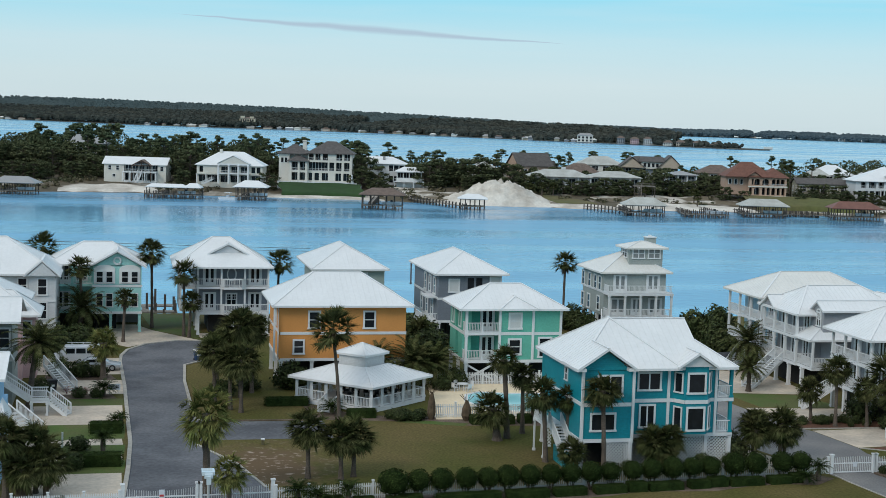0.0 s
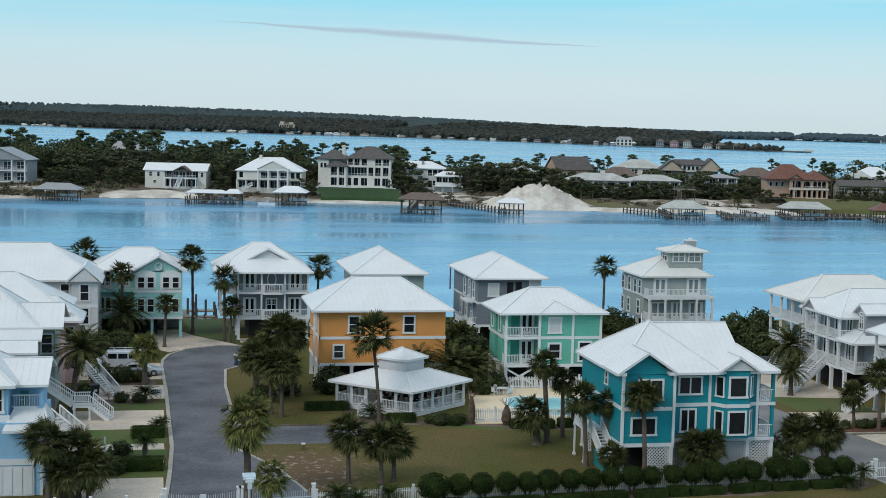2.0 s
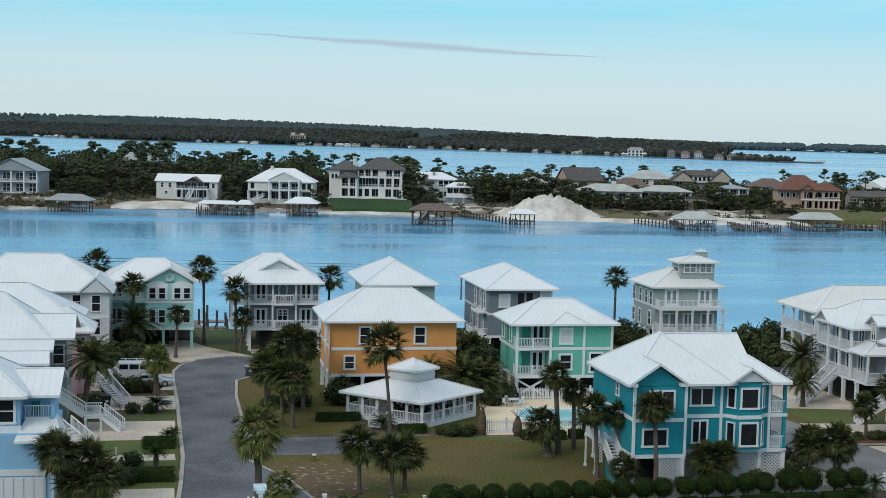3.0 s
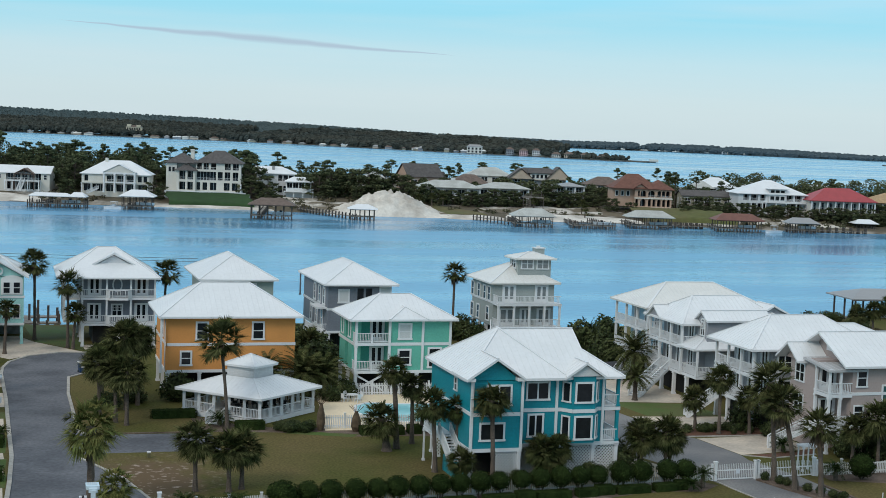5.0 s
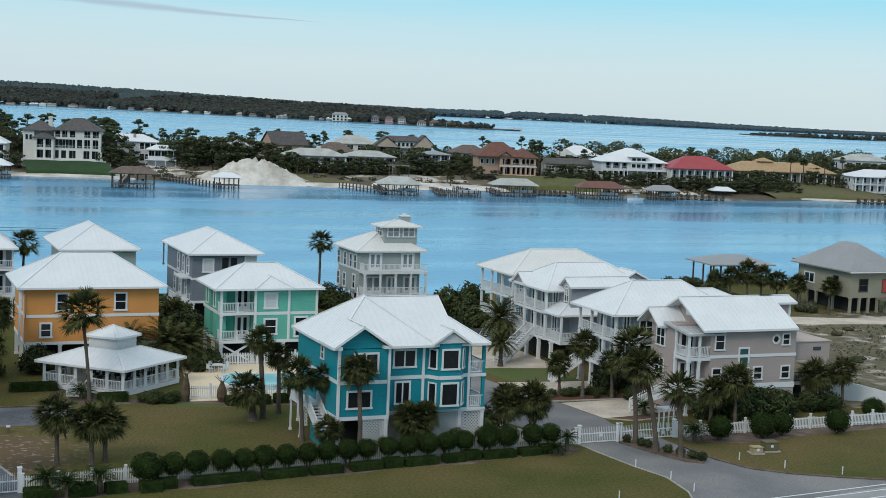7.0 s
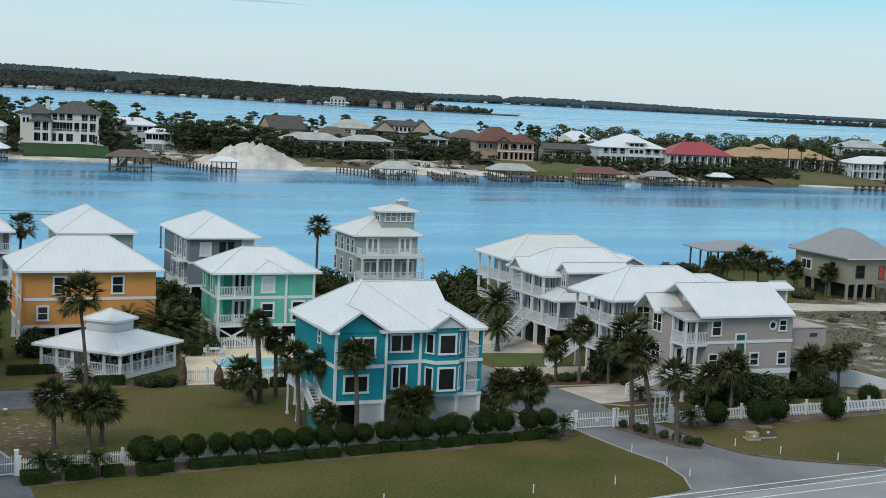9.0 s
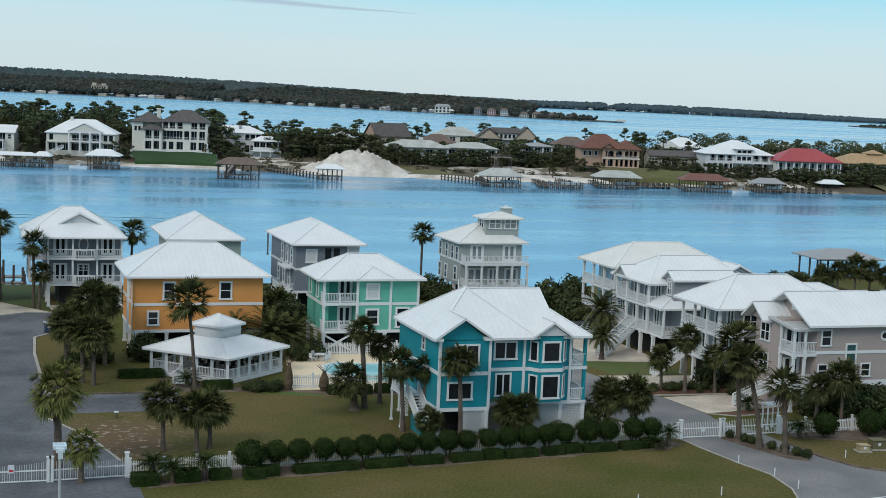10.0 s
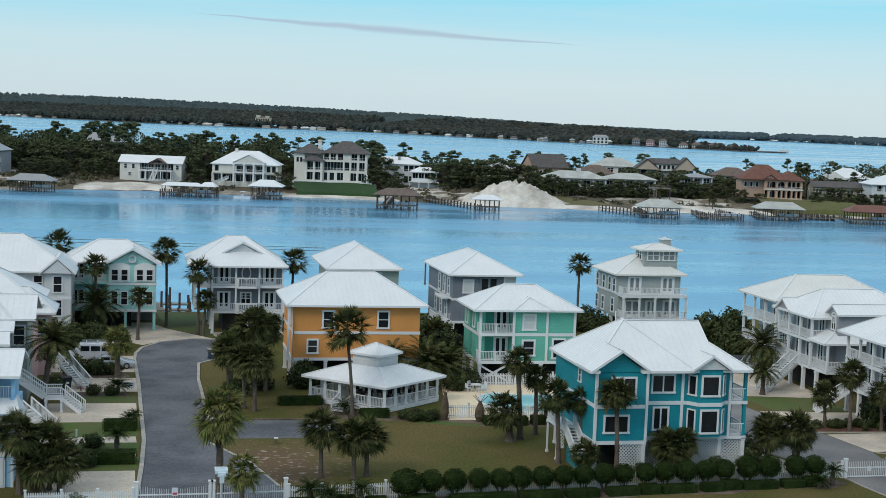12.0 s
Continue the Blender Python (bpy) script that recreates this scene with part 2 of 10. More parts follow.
RUBBER = mat("black_rubber", (0.02, 0.02, 0.02), 0.8, 0.1)
RIM = mat("alloy_rim", (0.4, 0.41, 0.42), 0.35, 0.05, metal=0.7)
BIN_BLUE = mat("blue_bin_plastic", (0.012, 0.045, 0.13), 0.5, 0.08)
BIN_DARK = mat("dark_bin_plastic", (0.02, 0.02, 0.025), 0.5, 0.08)
UTIL_TAN = mat("tan_utility_cabinet", (0.34, 0.27, 0.15), 0.6, 0.08)
UTIL_GREEN = mat("olive_utility_cabinet", (0.115, 0.10, 0.05), 0.6, 0.08)
LAMP_GREY = mat("lamp_post_grey", (0.40, 0.41, 0.41), 0.5, 0.1)
LENS = mat("lamp_lens", (0.52, 0.60, 0.64), 0.2, 0.05)
BRICK_RED = mat("red_brown_metal_roof", (0.17, 0.07, 0.05), 0.6, 0.2, 0.5)
SIGN_BLUE = mat("pale_sign_board", (0.6, 0.62, 0.66), 0.5, 0.03)
INK = mat("dark_ink", (0.05, 0.05, 0.07), 0.6, 0.03)


def worn_patch(m, centre, radii, colour, second):
    """Lets a worn, sandy patch show through the grass round one spot."""
    n, l = m.node_tree.nodes, m.node_tree.links
    b = n["Principled BSDF"]
    old = b.inputs["Base Color"].links[0].from_socket
    geo = n.new("ShaderNodeNewGeometry")
    mp = n.new("ShaderNodeMapping")
    mp.vector_type = "POINT"
    mp.inputs["Location"].default_value = (-centre[0] / radii[0], -centre[1] / radii[1], 0)
    mp.inputs["Scale"].default_value = (1 / radii[0], 1 / radii[1], 0)
    l.new(geo.outputs["Position"], mp.inputs[0])
    ln = n.new("ShaderNodeVectorMath")
    ln.operation = "LENGTH"
    l.new(mp.outputs[0], ln.inputs[0])
    nz = n.new("ShaderNodeTexNoise")
    nz.inputs["Scale"].default_value, nz.inputs["Detail"].default_value = 0.7, 5.0
    l.new(geo.outputs["Position"], nz.inputs["Vector"])
    ad = n.new("ShaderNodeMath")
    ad.operation = "MULTIPLY_ADD"
    ad.inputs[1].default_value = 1.6
    l.new(nz.outputs[0], ad.inputs[0])
    l.new(ln.outputs["Value"], ad.inputs[2])
    rg = n.new("ShaderNodeMapRange")
    rg.inputs[1].default_value, rg.inputs[2].default_value = 1.25, 1.95
    rg.inputs[3].default_value, rg.inputs[4].default_value = 0.95, 0.0
    l.new(ad.outputs[0], rg.inputs[0])
    nz2 = n.new("ShaderNodeTexNoise")
    nz2.inputs["Scale"].default_value, nz2.inputs["Detail"].default_value = 1.6, 6.0
    l.new(geo.outputs["Position"], nz2.inputs["Vector"])
    r2 = n.new("ShaderNodeMapRange")
    r2.inputs[1].default_value, r2.inputs[2].default_value = 0.56, 0.66
    l.new(nz2.outputs[0], r2.inputs[0])
    soil = n.new("ShaderNodeMix")
    soil.data_type = "RGBA"
    soil.inputs["A"].default_value, soil.inputs["B"].default_value = (*colour, 1), (*second, 1)
    l.new(r2.outputs[0], soil.inputs["Factor"])
    mx = n.new("ShaderNodeMix")
    mx.data_type = "RGBA"
    l.new(rg.outputs[0], mx.inputs["Factor"])
    l.new(old, mx.inputs["A"])
    l.new(soil.outputs["Result"], mx.inputs["B"])
    l.new(mx.outputs["Result"], b.inputs["Base Color"])


worn_patch(LAWN, (11.0, 109.5), (5.5, 8.5), (0.125, 0.085, 0.05), (0.33, 0.26, 0.21))


def water(name, rgb, rough, wave, dist, strength, ruffle=None):
    m = bpy.data.materials.new(name)
    m.use_nodes = True
    n, l = m.node_tree.nodes, m.node_tree.links
    b = n["Principled BSDF"]
    b.inputs["Base Color"].default_value = (*rgb, 1)
    b.inputs["IOR"].default_value = 1.33
    geo = n.new("ShaderNodeNewGeometry")
    # wind lanes: long calm and ruffled bands, narrow ones in the channel and broad ones on the bay
    bands = []
    for sx, sy, turn in ((0.0035, 0.035, 0.30), (0.0007, 0.0075, 0.12)):
        mp = n.new("ShaderNodeMapping")
        mp.inputs["Scale"].default_value = (sx, sy, 1)
        mp.inputs["Rotation"].default_value = (0, 0, turn)
        l.new(geo.outputs["Position"], mp.inputs[0])
        band_noise = n.new("ShaderNodeTexNoise")
        band_noise.inputs["Scale"].default_value, band_noise.inputs["Detail"].default_value = 1.0, 4.0
        l.new(mp.outputs[0], band_noise.inputs["Vector"])
        bands.append(band_noise)
    lane = n.new("ShaderNodeMath")
    lane.operation = "ADD"
    l.new(bands[0].outputs[0], lane.inputs[0])
    l.new(bands[1].outputs[0], lane.inputs[1])
    rg = n.new("ShaderNodeMapRange")
    rg.inputs[1].default_value, rg.inputs[2].default_value = 0.90, 1.10
    rg.inputs[3].default_value, rg.inputs[4].default_value = strength * 0.28, strength * 1.2
    l.new(lane.outputs[0], rg.inputs[0])
    rr = n.new("ShaderNodeMapRange")
    rr.inputs[1].default_value, rr.inputs[2].default_value = 0.90, 1.10
    rr.inputs[3].default_value, rr.inputs[4].default_value = rough * 0.5, rough
    l.new(lane.outputs[0], rr.inputs[0])
    l.new(rr.outputs[0], b.inputs["Roughness"])
    mp2 = n.new("ShaderNodeMapping")
    mp2.inputs["Scale"].default_value = (wave * 0.6, wave, 1)
    mp2.inputs["Rotation"].default_value = (0, 0, 0.35)
    l.new(geo.outputs["Position"], mp2.inputs[0])
    rip = n.new("ShaderNodeTexNoise")
    rip.inputs["Scale"].default_value, rip.inputs["Detail"].default_value = 1.0, 3.0
    l.new(mp2.outputs[0], rip.inputs["Vector"])
    force = rg.outputs[0]
    if ruffle:
        mp3 = n.new("ShaderNodeMapping")
        (cx, cy), (ax, ay) = ruffle
        mp3.inputs["Location"].default_value, mp3.inputs["Scale"].default_value = (-cx / ax, -cy / ay, 0), (1 / ax, 1 / ay, 0)
        l.new(geo.outputs["Position"], mp3.inputs[0])
        ln = n.new("ShaderNodeVectorMath")
        ln.operation = "LENGTH"
        l.new(mp3.outputs[0], ln.inputs[0])
        f = n.new("ShaderNodeMath")
        f.operation = "MULTIPLY_ADD"
        f.inputs[1].default_value = 0.6
        l.new(lane.outputs[0], f.inputs[0])
        l.new(ln.outputs["Value"], f.inputs[2])
        fr = n.new("ShaderNodeMapRange")
        fr.inputs[1].default_value, fr.inputs[2].default_value = 1.2, 1.7
        fr.inputs[3].default_value, fr.inputs[4].default_value = 1.0, 0.0
        l.new(f.outputs[0], fr.inputs[0])
        mxm = n.new("ShaderNodeMath")
        mxm.operation = "MAXIMUM"
        l.new(rg.outputs[0], mxm.inputs[0])
        l.new(fr.outputs[0], mxm.inputs[1])
        force = mxm.outputs[0]
    bp = n.new("ShaderNodeBump")
    bp.inputs["Distance"].default_value = dist
    l.new(force, bp.inputs["Strength"])
    l.new(rip.outputs[0], bp.inputs["Height"])
    l.new(bp.outputs[0], b.inputs["Normal"])
    return m


WATER = water("bay_water", (0.10, 0.29, 0.46), 0.25, 0.55, 0.28, 0.55, ((52, 414), (14, 16)))
POOL_WATER = water("pool_water", (0.28, 0.62, 0.66), 0.05, 1.5, 0.02, 0.4)

# ---- building tools ----
rnd = random.Random(7)
ORIGIN = {}
BALUSTER = {}
GZ = 2.0    # the level of the near shore


def thing(name, x=0.0, y=0.0, z=0.0, turn=0.0, label="", category="", group="", kind=""):
    ob = new(name)
    ob.empty_display_size = 0.5
    ob.location, ob.rotation_euler = (x, y, z), (0, 0, radians(turn))
    return tagged(ob, label, category, group, kind)


def house(name, x, y, label, group="", category="house"):
    """A thing whose parts are given in the place's own coordinates."""
    ob = thing(name, x, y, GZ, 0, label, category, group)
    ORIGIN[ob] = Matrix.Translation((-x, -y, -GZ))
    return ob


def under_parent(ob, parent):
    ob.parent = parent
    if parent in ORIGIN:
        ob.matrix_parent_inverse = ORIGIN[parent]


def part(name, bm, material, parent=None, label="", smooth=False):
    """Links a bmesh as one mesh object under a thing or a part; coordinates are the thing's own."""
    me = bpy.data.meshes.new(name)
    bm.to_mesh(me)
    bm.free()
    if smooth:
        me.polygons.foreach_set("use_smooth", [True] * len(me.polygons))
    for m in material if isinstance(material, (list, tuple)) else [material]:
        me.materials.append(m)
    ob = new(name, me)
    under_parent(ob, parent)
    return tagged(ob, label)


def share(name, me, parent, loc=(0, 0, 0), rot=(0, 0, 0), scale=(1, 1, 1), label=""):
    ob = new(name, me)
    under_parent(ob, parent)
    ob.location, ob.rotation_euler, ob.scale = loc, rot, scale
    return tagged(ob, label)


def mesh_of(bm, name, material):
    me = bpy.data.meshes.new(name)
    bm.to_mesh(me)
    bm.free()
    me.materials.append(material)
    return me


def box(bm, x0, x1, y0, y1, z0, z1):
    v = [bm.verts.new(p) for p in ((x0, y0, z0), (x1, y0, z0), (x1, y1, z0), (x0, y1, z0), (x0, y0, z1), (x1, y0, z1), (x1, y1, z1), (x0, y1, z1))]
    for f in ((3, 2, 1, 0), (4, 5, 6, 7), (0, 1, 5, 4), (1, 2, 6, 5), (2, 3, 7, 6), (3, 0, 4, 7)):
        bm.faces.new([v[i] for i in f])


def boxes(*rows):
    bm = bmesh.new()
    for r in rows:
        box(bm, *r)
    return bm


def beam(bm, p, q, w, h=None):
    """A square bar from p to q."""
    p, q = Vector(p), Vector(q)
    d = (q - p).normalized()
    s = d.cross(Vector((0, 0, 1)))
    s = s.normalized() if s.length > 1e-4 else Vector((1, 0, 0))
    u = s.cross(d).normalized()
    s, u = s * w / 2, u * (h or w) / 2
    v = [bm.verts.new(c + a * s + b * u) for c in (p, q) for a, b in ((-1, -1), (1, -1), (1, 1), (-1, 1))]
    for f in ((3, 2, 1, 0), (4, 5, 6, 7), (0, 1, 5, 4), (1, 2, 6, 5), (2, 3, 7, 6), (3, 0, 4, 7)):
        bm.faces.new([v[i] for i in f])


def tube(bm, rings, n=8, cap=True):
    """Rings of (centre, radius) joined into a tapered tube."""
    loops = []
    for c, r in rings:
        loops.append([bm.verts.new((c[0] + r * math.cos(2 * math.pi * i / n), c[1] + r * math.sin(2 * math.pi * i / n), c[2])) for i in range(n)])
    for a, b in zip(loops, loops[1:]):
        for i in range(n):
            bm.faces.new((a[i], a[(i + 1) % n], b[(i + 1) % n], b[i]))
    if cap:
        bm.faces.new(loops[-1])
        bm.faces.new(loops[0][::-1])


def slab(bm, poly, t):
    """A flat polygon given thickness t downwards."""
    top = [bm.verts.new(p) for p in poly]
    low = [bm.verts.new((p[0], p[1], p[2] - t)) for p in poly]
    bm.faces.new(top)
    bm.faces.new(low[::-1])
    for i in range(len(poly)):
        j = (i + 1) % len(poly)
        bm.faces.new((top[j], top[i], low[i], low[j]))


def plate(name, outline, z, t, material, label, category, kind="structure", rise=None):
    """A level sheet of ground, paving or planting with the given outline."""
    bm = bmesh.new()
    slab(bm, [(x, y, z) for x, y in outline], t)
    bmesh.ops.recalc_face_normals(bm, faces=bm.faces)
    return tagged(part(name, bm, material), label, category, kind=kind)


def seams(bm, poly, step=0.55):
    """Standing seams running up the slope of one roof plane."""
    P = [Vector(p) for p in poly]
    nrm = Vector((0, 0, 0))
    for i in range(len(P)):
        nrm += P[i].cross(P[(i + 1) % len(P)])
    nrm.normalize()
    if nrm.z < 0:
        nrm = -nrm
    h = Vector((-nrm.y, nrm.x, 0))
    if h.length < 1e-3:
        return
    h.normalize()
    s = nrm.cross(h).normalized()
    q = [((p - P[0]).dot(h), (p - P[0]).dot(s)) for p in P]
    lo, hi = min(a for a, _ in q), max(a for a, _ in q)
    k = math.ceil(lo / step) * step
    while k < hi:
        cut = []
        for i in range(len(q)):
            (a0, b0), (a1, b1) = q[i], q[(i + 1) % len(q)]
            if (a0 - k) * (a1 - k) < 0:
                cut.append(b0 + (b1 - b0) * (k - a0) / (a1 - a0))
        if len(cut) >= 2:
            lo_s, hi_s = min(cut), max(cut)
            if hi_s - lo_s > 0.3:
                a, b = P[0] + h * k + s * lo_s + nrm * 0.006, P[0] + h * k + s * hi_s + nrm * 0.006
                beam(bm, a, b, 0.025, 0.022)
        k += step


def hip_planes(x0, x1, y0, y1, z0, z1, axis="x", inset=None, gable=(False, False)):
    """Planes of a hip roof: eaves z0, ridge z1; axis is the ridge's way; gable closes an end upright."""
    if axis == "x":
        c = (y0 + y1) / 2
        i = (y1 - y0) / 2 if inset is None else inset
        a, b = (x0 if gable[0] else x0 + i, c, z1), (x1 if gable[1] else x1 - i, c, z1)
        A, B, C, D = (x0, y0, z0), (x1, y0, z0), (x1, y1, z0), (x0, y1, z0)
        pl = [[A, B, b, a], [C, D, a, b]]
        if not gable[1]:
            pl.append([B, C, b])
        if not gable[0]:
            pl.append([D, A, a])
        return pl
    c = (x0 + x1) / 2
    i = (x1 - x0) / 2 if inset is None else inset
    a, b = (c, y0 if gable[0] else y0 + i, z1), (c, y1 if gable[1] else y1 - i, z1)
    A, B, C, D = (x0, y0, z0), (x1, y0, z0), (x1, y1, z0), (x0, y1, z0)
    pl = [[D, A, a, b], [B, C, b, a]]
    if not gable[0]:
        pl.append([A, B, a])
    if not gable[1]:
        pl.append([C, D, b])
    return pl


def roof(parent, planes, material=None, seam=SEAM, step=0.55, name="roof", label=""):
    material = material or ROOF
    bm = bmesh.new()
    for p in planes:
        slab(bm, p, 0.20)
    bmesh.ops.recalc_face_normals(bm, faces=bm.faces)
    r = part(name, bm, material, parent, label)
    if seam:
        bm = bmesh.new()
        for p in planes:
            seams(bm, p, step)
        # ridge and hip caps
        ends = {}
        for p in planes:
            for i in range(len(p)):
                k = tuple(sorted((tuple(p[i]), tuple(p[(i + 1) % len(p)]))))
                ends[k] = ends.get(k, 0) + 1
        for (p, q), k in ends.items():
            if k > 1:
                beam(bm, Vector(p) + Vector((0, 0, 0.02)), Vector(q) + Vector((0, 0, 0.02)), 0.2, 0.05)
        part("seam_and_ridge_cap", bm, seam, r)
    return r


def gable_wall(parent, axis, at, a0, a1, z0, z1, material, thick=0.2, name="gable_wall"):
    """A triangular wall under a gable: axis 'y' faces -y at y=at over x a0..a1."""
    bm = bmesh.new()
    tri = [(a0, z0), (a1, z0), ((a0 + a1) / 2, z1)]
    f = [bm.verts.new((a, at, z) if axis == "y" else (at, a, z)) for a, z in tri]
    k = [bm.verts.new((a, at + thick, z) if axis == "y" else (at + thick, a, z)) for a, z in tri]
    bm.faces.new(f), bm.faces.new(k[::-1])
    for i in range(3):
        j = (i + 1) % 3
        bm.faces.new((f[i], f[j], k[j], k[i]))
    bmesh.ops.recalc_face_normals(bm, faces=bm.faces)
    return part(name, bm, material, parent)


FACE = {"F": 0.0, "L": -90.0, "R": 90.0, "B": 180.0}
WIN = {}


def window(parent, face, at, along, z, w, h, kind="sash", casing=0.16, frame_mat=None, pane_mat=None, name="window"):
    """A window or glazed door: casing proud of the wall, recessed panes, mullions. Face F looks to -y, L to -x.
    at: the wall's plane; along: the middle along the wall; z: the sill."""
    frame_mat, pane_mat = frame_mat or WHITE, pane_mat or GLASS
    key = (round(w, 2), round(h, 2), kind, casing, frame_mat.name, pane_mat.name)
    if key not in WIN:
        bm = bmesh.new()
        c = casing
        box(bm, -w / 2 - c, w / 2 + c, -0.09, 0.0, h, h + c)
        box(bm, -w / 2 - c - 0.05, w / 2 + c + 0.05, -0.13, 0.0, -c, 0)
        box(bm, -w / 2 - c, -w / 2, -0.09, 0.0, 0, h)
        box(bm, w / 2, w / 2 + c, -0.09, 0.0, 0, h)
        cols = {"sash": 1, "pair": 2, "triple": 3, "door": 2, "single": 1, "slider": 2, "grid": 2}[kind]
        for i in range(1, cols):
            x = -w / 2 + w * i / cols
            box(bm, x - 0.06, x + 0.06, -0.07, 0.0, 0, h)
        if kind in ("sash", "pair", "triple", "grid"):
            box(bm, -w / 2, w / 2, -0.055, 0.0, h * 0.5 - 0.04, h * 0.5 + 0.04)
        f = mesh_of(bm, name + "_frame", frame_mat)
        panes = []
        if kind == "grid":
            panes.append(mesh_of(boxes((-w / 2, w / 2, -0.05, 0.0, h * 0.75 - 0.025, h * 0.75 + 0.025)), "glazing_bar", frame_mat))
            for i in range(4):
                x = -w / 2 + w * (i + 0.5) / 4
                panes.append(mesh_of(boxes((x - 0.02, x + 0.02, -0.05, 0.0, h * 0.5, h)), "glazing_bar", frame_mat))
        if kind == "door":
            for i in range(2):
                x = -w / 2 + w * i / 2
                panes.append(mesh_of(boxes((x, x + w / 2, -0.05, 0.0, 0, h * 0.16), (x, x + 0.14, -0.05, 0, h * 0.16, h), (x + w / 2 - 0.14, x + w / 2, -0.05, 0, h * 0.16, h)), "door_leaf", frame_mat))
        for i in range(cols):
            bm = bmesh.new()
            box(bm, -w / 2 + w * i / cols, -w / 2 + w * (i + 1) / cols, -0.03, -0.006, 0, h)
            panes.append(mesh_of(bm, "pane", pane_mat))
        WIN[key] = (f, panes)
    f, panes = WIN[key]
    loc = (along, at, z) if face in "FB" else (at, along, z)
    ob = share(name, f, parent, loc, (0, 0, radians(FACE[face])))
    for p in panes:
        share(p.name.split(".")[0], p, ob)
    return ob


def railing(parent, p, q, z, h=1.0, step=0.17, material=None, name="railing", each=None):
    """A railing from p to q (x, y), standing at z, with top and bottom rails and balusters."""
    each = step < 0.2 and material in (None, WHITE) if each is None else each
    bm = bmesh.new()
    a, b = Vector((*p, z)), Vector((*q, z))
    up = Vector((0, 0, 1))
    beam(bm, a + up * h, b + up * h, 0.10, 0.07)
    low = bmesh.new() if each else bm
    beam(low, a + up * 0.12, b + up * 0.12, 0.07, 0.07)
    n = max(2, int((b - a).length / step))
    for i in range(1, n):
        c = a.lerp(b, i / n)
        if not each:
            box(bm, c.x - 0.022, c.x + 0.022, c.y - 0.022, c.y + 0.022, c.z + 0.12, c.z + h)
    rail = part(name, bm, material or WHITE, parent)
    if each:
        part("bottom_rail", low, WHITE, rail)
        me = BALUSTER.get(h) or mesh_of(boxes((-0.022, 0.022, -0.022, 0.022, 0.12, h)), "baluster", WHITE)
        BALUSTER[h] = me
        for i in range(1, n):
            share("baluster", me, rail, tuple(a.lerp(b, i / n)))
    return rail


POST = {}


def post(parent, x, y, z0, z1, w=0.24, material=None, name="post"):
    material = material or WHITE
    key = (round(z1 - z0, 2), w, material.name)
    if key not in POST:
        h = z1 - z0
        bm = boxes((-w / 2, w / 2, -w / 2, w / 2, 0, h), (-w / 2 - 0.05, w / 2 + 0.05, -w / 2 - 0.05, w / 2 + 0.05, 0, 0.2),
                   (-w / 2 - 0.05, w / 2 + 0.05, -w / 2 - 0.05, w / 2 + 0.05, h - 0.18, h))
        POST[key] = mesh_of(bm, name, material)
    return share(name, POST[key], parent, (x, y, z0))


def stairs(parent, p, q, z0, z1, width=1.2, rail=True, material=None):
    """A straight flight from p (x, y) at z0 up to q at z1."""
    material = material or WHITE
    a, b = Vector((*p, z0)), Vector((*q, z1))
    d = (b - a)
    flat = Vector((d.x, d.y, 0)).normalized()
    side = Vector((-flat.y, flat.x, 0)) * width / 2
    n = max(3, round((z1 - z0) / 0.18))
    bm = bmesh.new()
    beam(bm, -side, side, d.xy.length / n * 1.05, 0.06)
    tread = mesh_of(bm, "step", material)
    for i in range(n):
        share("step", tread, parent, tuple(a.lerp(b, (i + 0.5) / n)))
    for s in (-1, 1):
        bm = bmesh.new()
        beam(bm, a + side * s, b + side * s, 0.08, 0.32)
        part("stringer", bm, material, parent)
    if rail:
        for s in (-1, 1):
            bm = bmesh.new()
            up = Vector((0, 0, 1))
            beam(bm, a + side * s + up, b + side * s + up, 0.10, 0.08)
            m = max(3, int(d.length / 0.2))
            near = parent.name.split(".")[0] in ("teal_house", "pavilion", "white_entry_stairs", "lower_entry_stairs", "white_gallery_house")
            for i in range(m + 1):
                c = a.lerp(b, i / m) + side * s
                w = 0.06 if i in (0, m) else 0.022
                if near:
                    part("stair_post" if i in (0, m) else "baluster", boxes((c.x - w, c.x + w, c.y - w, c.y + w, c.z, c.z + 1.0)), material, parent)
                else:
                    box(bm, c.x - w, c.x + w, c.y - w, c.y + w, c.z, c.z + 1.0)
            part("stair_rail", bm, material, parent)


def band(parent, x0, x1, y0, y1, z, h=0.26, out=0.06, material=None, name="trim_band"):
    """A trim board that goes round a rectangular body."""
    bm = boxes((x0 - out, x1 + out, y0 - out, y0 + 0.02, z, z + h), (x0 - out, x1 + out, y1 - 0.02, y1 + out, z, z + h),
               (x0 - out, x0 + 0.02, y0 + 0.02, y1 - 0.02, z, z + h), (x1 - 0.02, x1 + out, y0 + 0.02, y1 - 0.02, z, z + h))
    return part(name, bm, material or WHITE, parent)


def corner(parent, x, y, z0, z1, w=0.22, material=None):
    return part("corner_board", boxes((x - w / 2, x + w / 2, y - w / 2, y + w / 2, z0, z1)), material or WHITE, parent)


